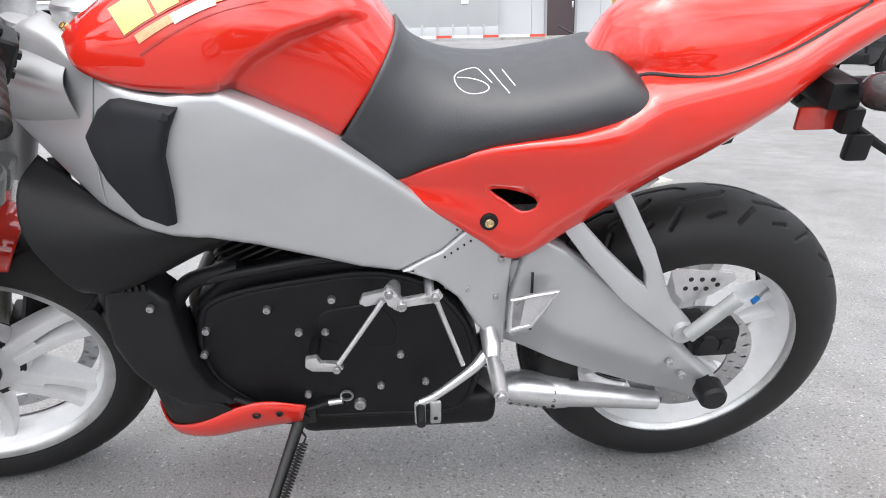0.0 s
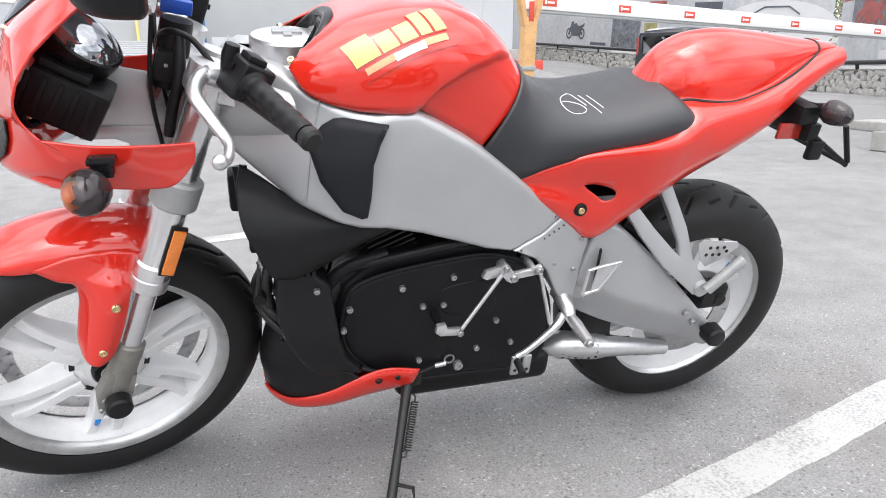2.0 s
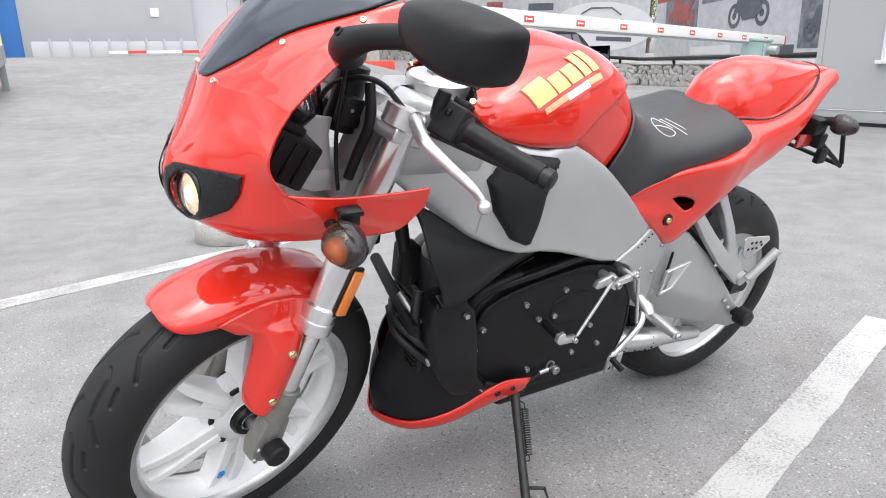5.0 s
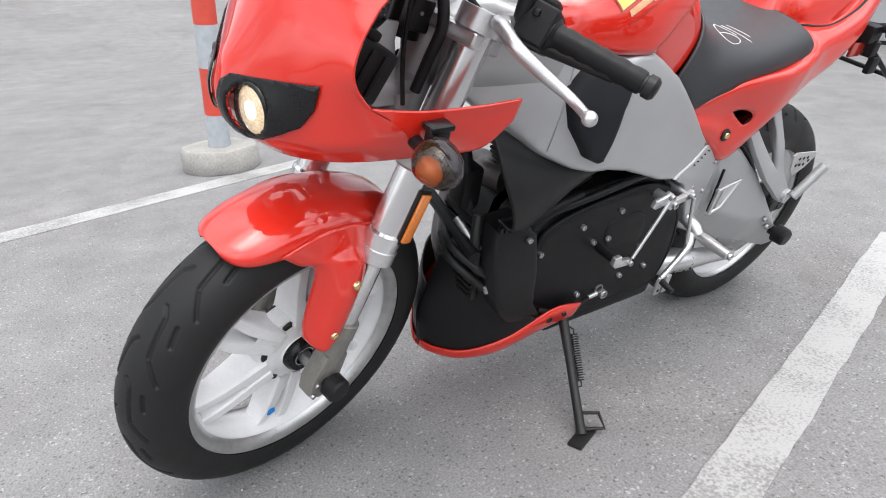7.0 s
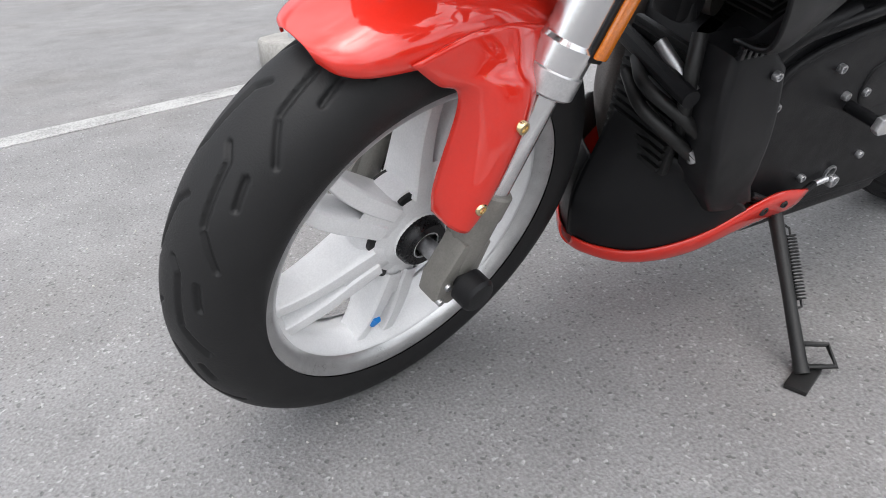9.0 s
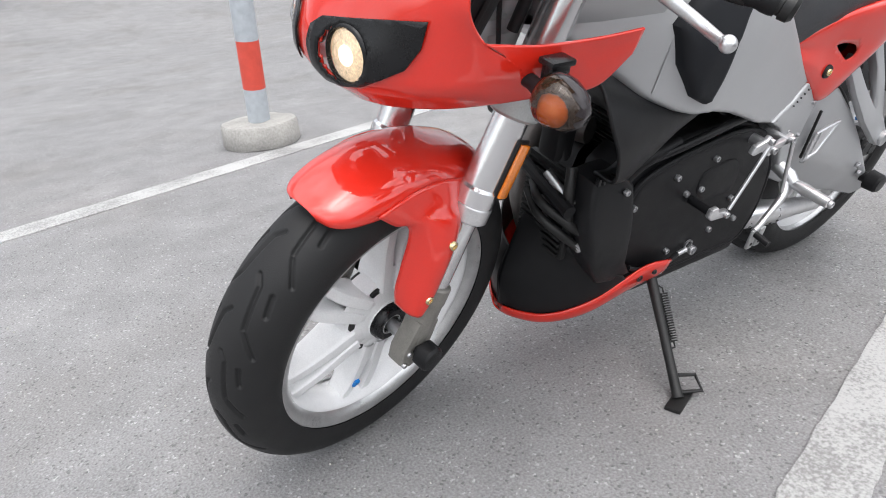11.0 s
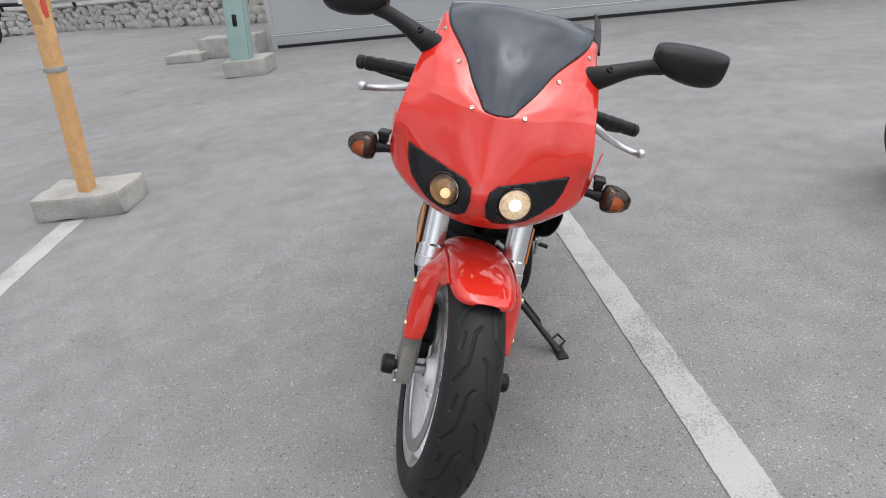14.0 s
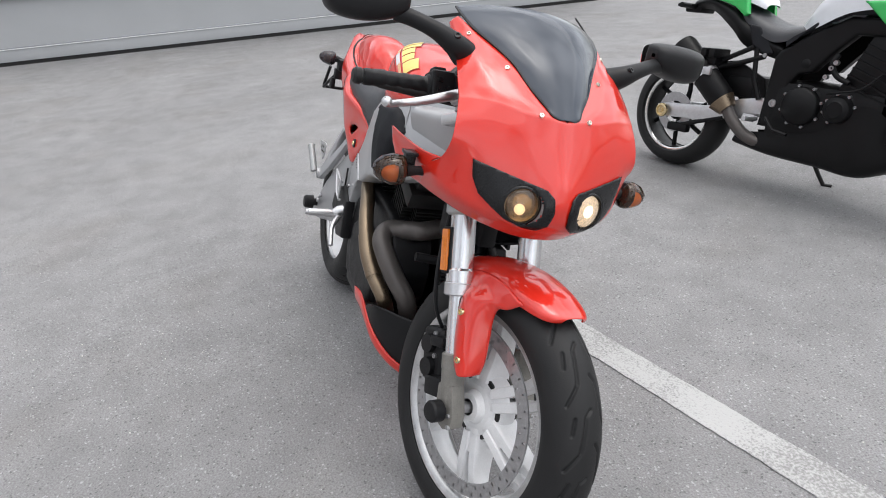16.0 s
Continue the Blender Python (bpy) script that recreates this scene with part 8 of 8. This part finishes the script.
for s in (-1, 1):
    out = (lambda x, z: -0.15) if s < 0 else (lambda x, z: 0.15)
    gpart("frame_spar", skin([(0.545, 0.33), (0.555, 0.66), (0.575, 0.69), (0.65, 0.745), (0.74, 0.80), (0.86, 0.86), (1.02, 0.86), (1.02, 0.79), (0.90, 0.785), (0.82, 0.70), (0.75, 0.612), (0.69, 0.595), (0.655, 0.545), (0.645, 0.33)], out, 0.05, 0.014), KBLACK, gb, "black frame spar", 40)
    gpart("tank_trim", skin([(0.60, 0.715), (0.66, 0.775), (0.75, 0.85), (0.86, 0.925), (0.98, 0.925), (0.98, 0.872), (0.86, 0.868), (0.73, 0.806), (0.64, 0.752)], (lambda x, z: -0.165) if s < 0 else (lambda x, z: 0.165), 0.03, 0.010), PAD, gb, "matt black tank trim", 40)
    gpart("shroud", skin([(0.91, 0.925), (1.0, 0.93), (1.25, 0.86), (1.32, 0.72), (1.20, 0.72), (1.03, 0.825)], (lambda x, z: -0.19) if s < 0 else (lambda x, z: 0.19), 0.03, 0.010), KGREEN, gb, "bright green tank shroud", 40)
    gpart("pivot_bolt", lathe([(0.0, 0.002), (0.007, 0.002), (0.009, 0.007), (0.017, 0.007), (0.02, 0.0)], 20), STEEL, gb, "", 40, Matrix.Translation((0.602, s * 0.150, 0.446)) @ pose(0, 0, 0, 0, 0, 180 if s < 0 else 0))
    gpart("frame_plug", lathe([(0.0, 0.003), (0.018, 0.003), (0.022, 0.0)], 20), KBLACK, gb, "", 40, Matrix.Translation((0.715, s * 0.150, 0.645)) @ pose(0, 0, 0, 0, 0, 180 if s < 0 else 0))
    gpart("bolt", bolt((0.505, s * 0.152, 0.66), (0, s, 0), 0.010, 0.005), STEEL, gb, "", 40)
eng = gpart("engine", join(box(0.58, 1.10, -0.155, 0.155, 0.24, 0.56, 0.05, seg=2), box(0.86, 1.08, -0.14, 0.14, 0.50, 0.80, 0.03, pose(0.95, 0, 0.5, 0, 20, 0) @ pose(-0.95, 0, -0.5))), KBLACK, gb, "black four-cylinder engine", 40)
for x, z, r in ((0.745, 0.455, 0.09), (0.918, 0.468, 0.064)):
    cv = lathe([(0.0, 0.045), (r * 0.55, 0.044), (r * 0.62, 0.039), (r * 0.86, 0.034), (r * 0.97, 0.022), (r, 0.0), (r * 1.12, -0.004), (r * 1.12, -0.02)], 36)
    gpart("side_cover", cv, KBLACK, eng, "round black engine cover", 40, Matrix.Translation((x, -0.156, z)) @ pose(0, 0, 0, 0, 0, 180))
    for k in range(8):
        a = k * math.tau / 8 + 0.3
        gpart("bolt", bolt((x + r * 1.06 * math.cos(a), -0.156, z + r * 1.06 * math.sin(a)), (0, -1, 0), 0.0075, 0.01), STEEL, eng, "", 40)
for k in range(6):
    gpart("cooling_fin", box(0.87, 1.10, -0.15, 0.15, 0.56 + 0.035 * k, 0.568 + 0.035 * k, 0.0, pose(0.95, 0, 0.5, 0, 20, 0) @ pose(-0.95, 0, -0.5)), KBLACK, eng, "", 40)
gpart("clutch_cable", tube([(0.86, -0.18, 0.53), (0.92, -0.19, 0.545), (1.0, -0.19, 0.57), (1.06, -0.17, 0.64)], 0.005, 8, 20), KBLACK, eng, "", 40)
gpart("hose", tube([(0.85, -0.15, 0.70), (0.84, -0.165, 0.66), (0.87, -0.165, 0.61), (0.93, -0.16, 0.585)], 0.012, 10, 20), KBLACK, eng, "", 40)
for x, z in ((0.845, 0.64), (0.86, 0.665), (0.83, 0.60)):
    gpart("hose_clip", bolt((x, -0.172, z), (0, -1, 0), 0.011, 0.01), STEEL, eng, "", 40)
gpart("radiator", box(1.14, 1.19, -0.18, 0.18, 0.36, 0.78, 0.01), KBLACK, gb, "black radiator", 40)
gpart("belly_cowl", surf([[(0.42, -0.09, 0.275), (0.42, -0.12, 0.225), (0.42, 0, 0.20), (0.42, 0.12, 0.225), (0.42, 0.09, 0.275)], [(0.62, -0.15, 0.31), (0.62, -0.145, 0.21), (0.62, 0, 0.18), (0.62, 0.145, 0.21), (0.62, 0.15, 0.31)], [(0.86, -0.165, 0.36), (0.86, -0.15, 0.21), (0.86, 0, 0.18), (0.86, 0.15, 0.21), (0.86, 0.165, 0.36)], [(1.02, -0.165, 0.50), (1.04, -0.155, 0.22), (1.04, 0, 0.18), (1.04, 0.155, 0.22), (1.02, 0.165, 0.50)], [(1.18, -0.12, 0.42), (1.18, -0.10, 0.28), (1.18, 0, 0.24), (1.18, 0.10, 0.28), (1.18, 0.12, 0.42)]], 30, 24), KBLACK, gb, "black belly cowl", 50)
gpart("side_stand", tube([(0.70, 0.10, 0.24), (0.74, 0.20, 0.10), (0.76, 0.24, 0.046), (0.80, 0.25, 0.046)], 0.011, 10), DARKSTEEL, gb, "", 40)
gpart("brake_pedal", tube([(0.60, -0.18, 0.38), (0.66, -0.20, 0.33), (0.74, -0.21, 0.32)], 0.008, 8), KBLACK, gb, "", 40)
gpart("foot_peg", tube([(0.535, -0.15, 0.36), (0.525, -0.24, 0.36)], 0.013, 10), ALU, gb, "", 40)
gpart("heel_guard", box(0.47, 0.53, -0.165, -0.15, 0.34, 0.375, 0.004), ALU, gb, "", 40)
for s in (-1, 1):
    gpart("fork_leg", tube([(1.44, s * 0.1, 0.30), (1.20, s * 0.1, 0.92)], 0.025, 14), BRASS, gb, "gilt fork leg", 40)
gpart("front_cowl", dome([(1.22, 0.86, 0.08, 1.22, 0.96), (1.34, 0.82, 0.11, 1.32, 0.92), (1.44, 0.78, 0.05, 1.42, 0.82)], 0.7, 14, 13), KGREEN, gb, "bright green headlight cowl", 40)
gpart("handlebar", tube([(1.06, -0.36, 1.04), (1.12, -0.15, 1.02), (1.12, 0.15, 1.02), (1.06, 0.36, 1.04)], 0.014, 10, 16), KBLACK, gb, "black handlebar", 40)
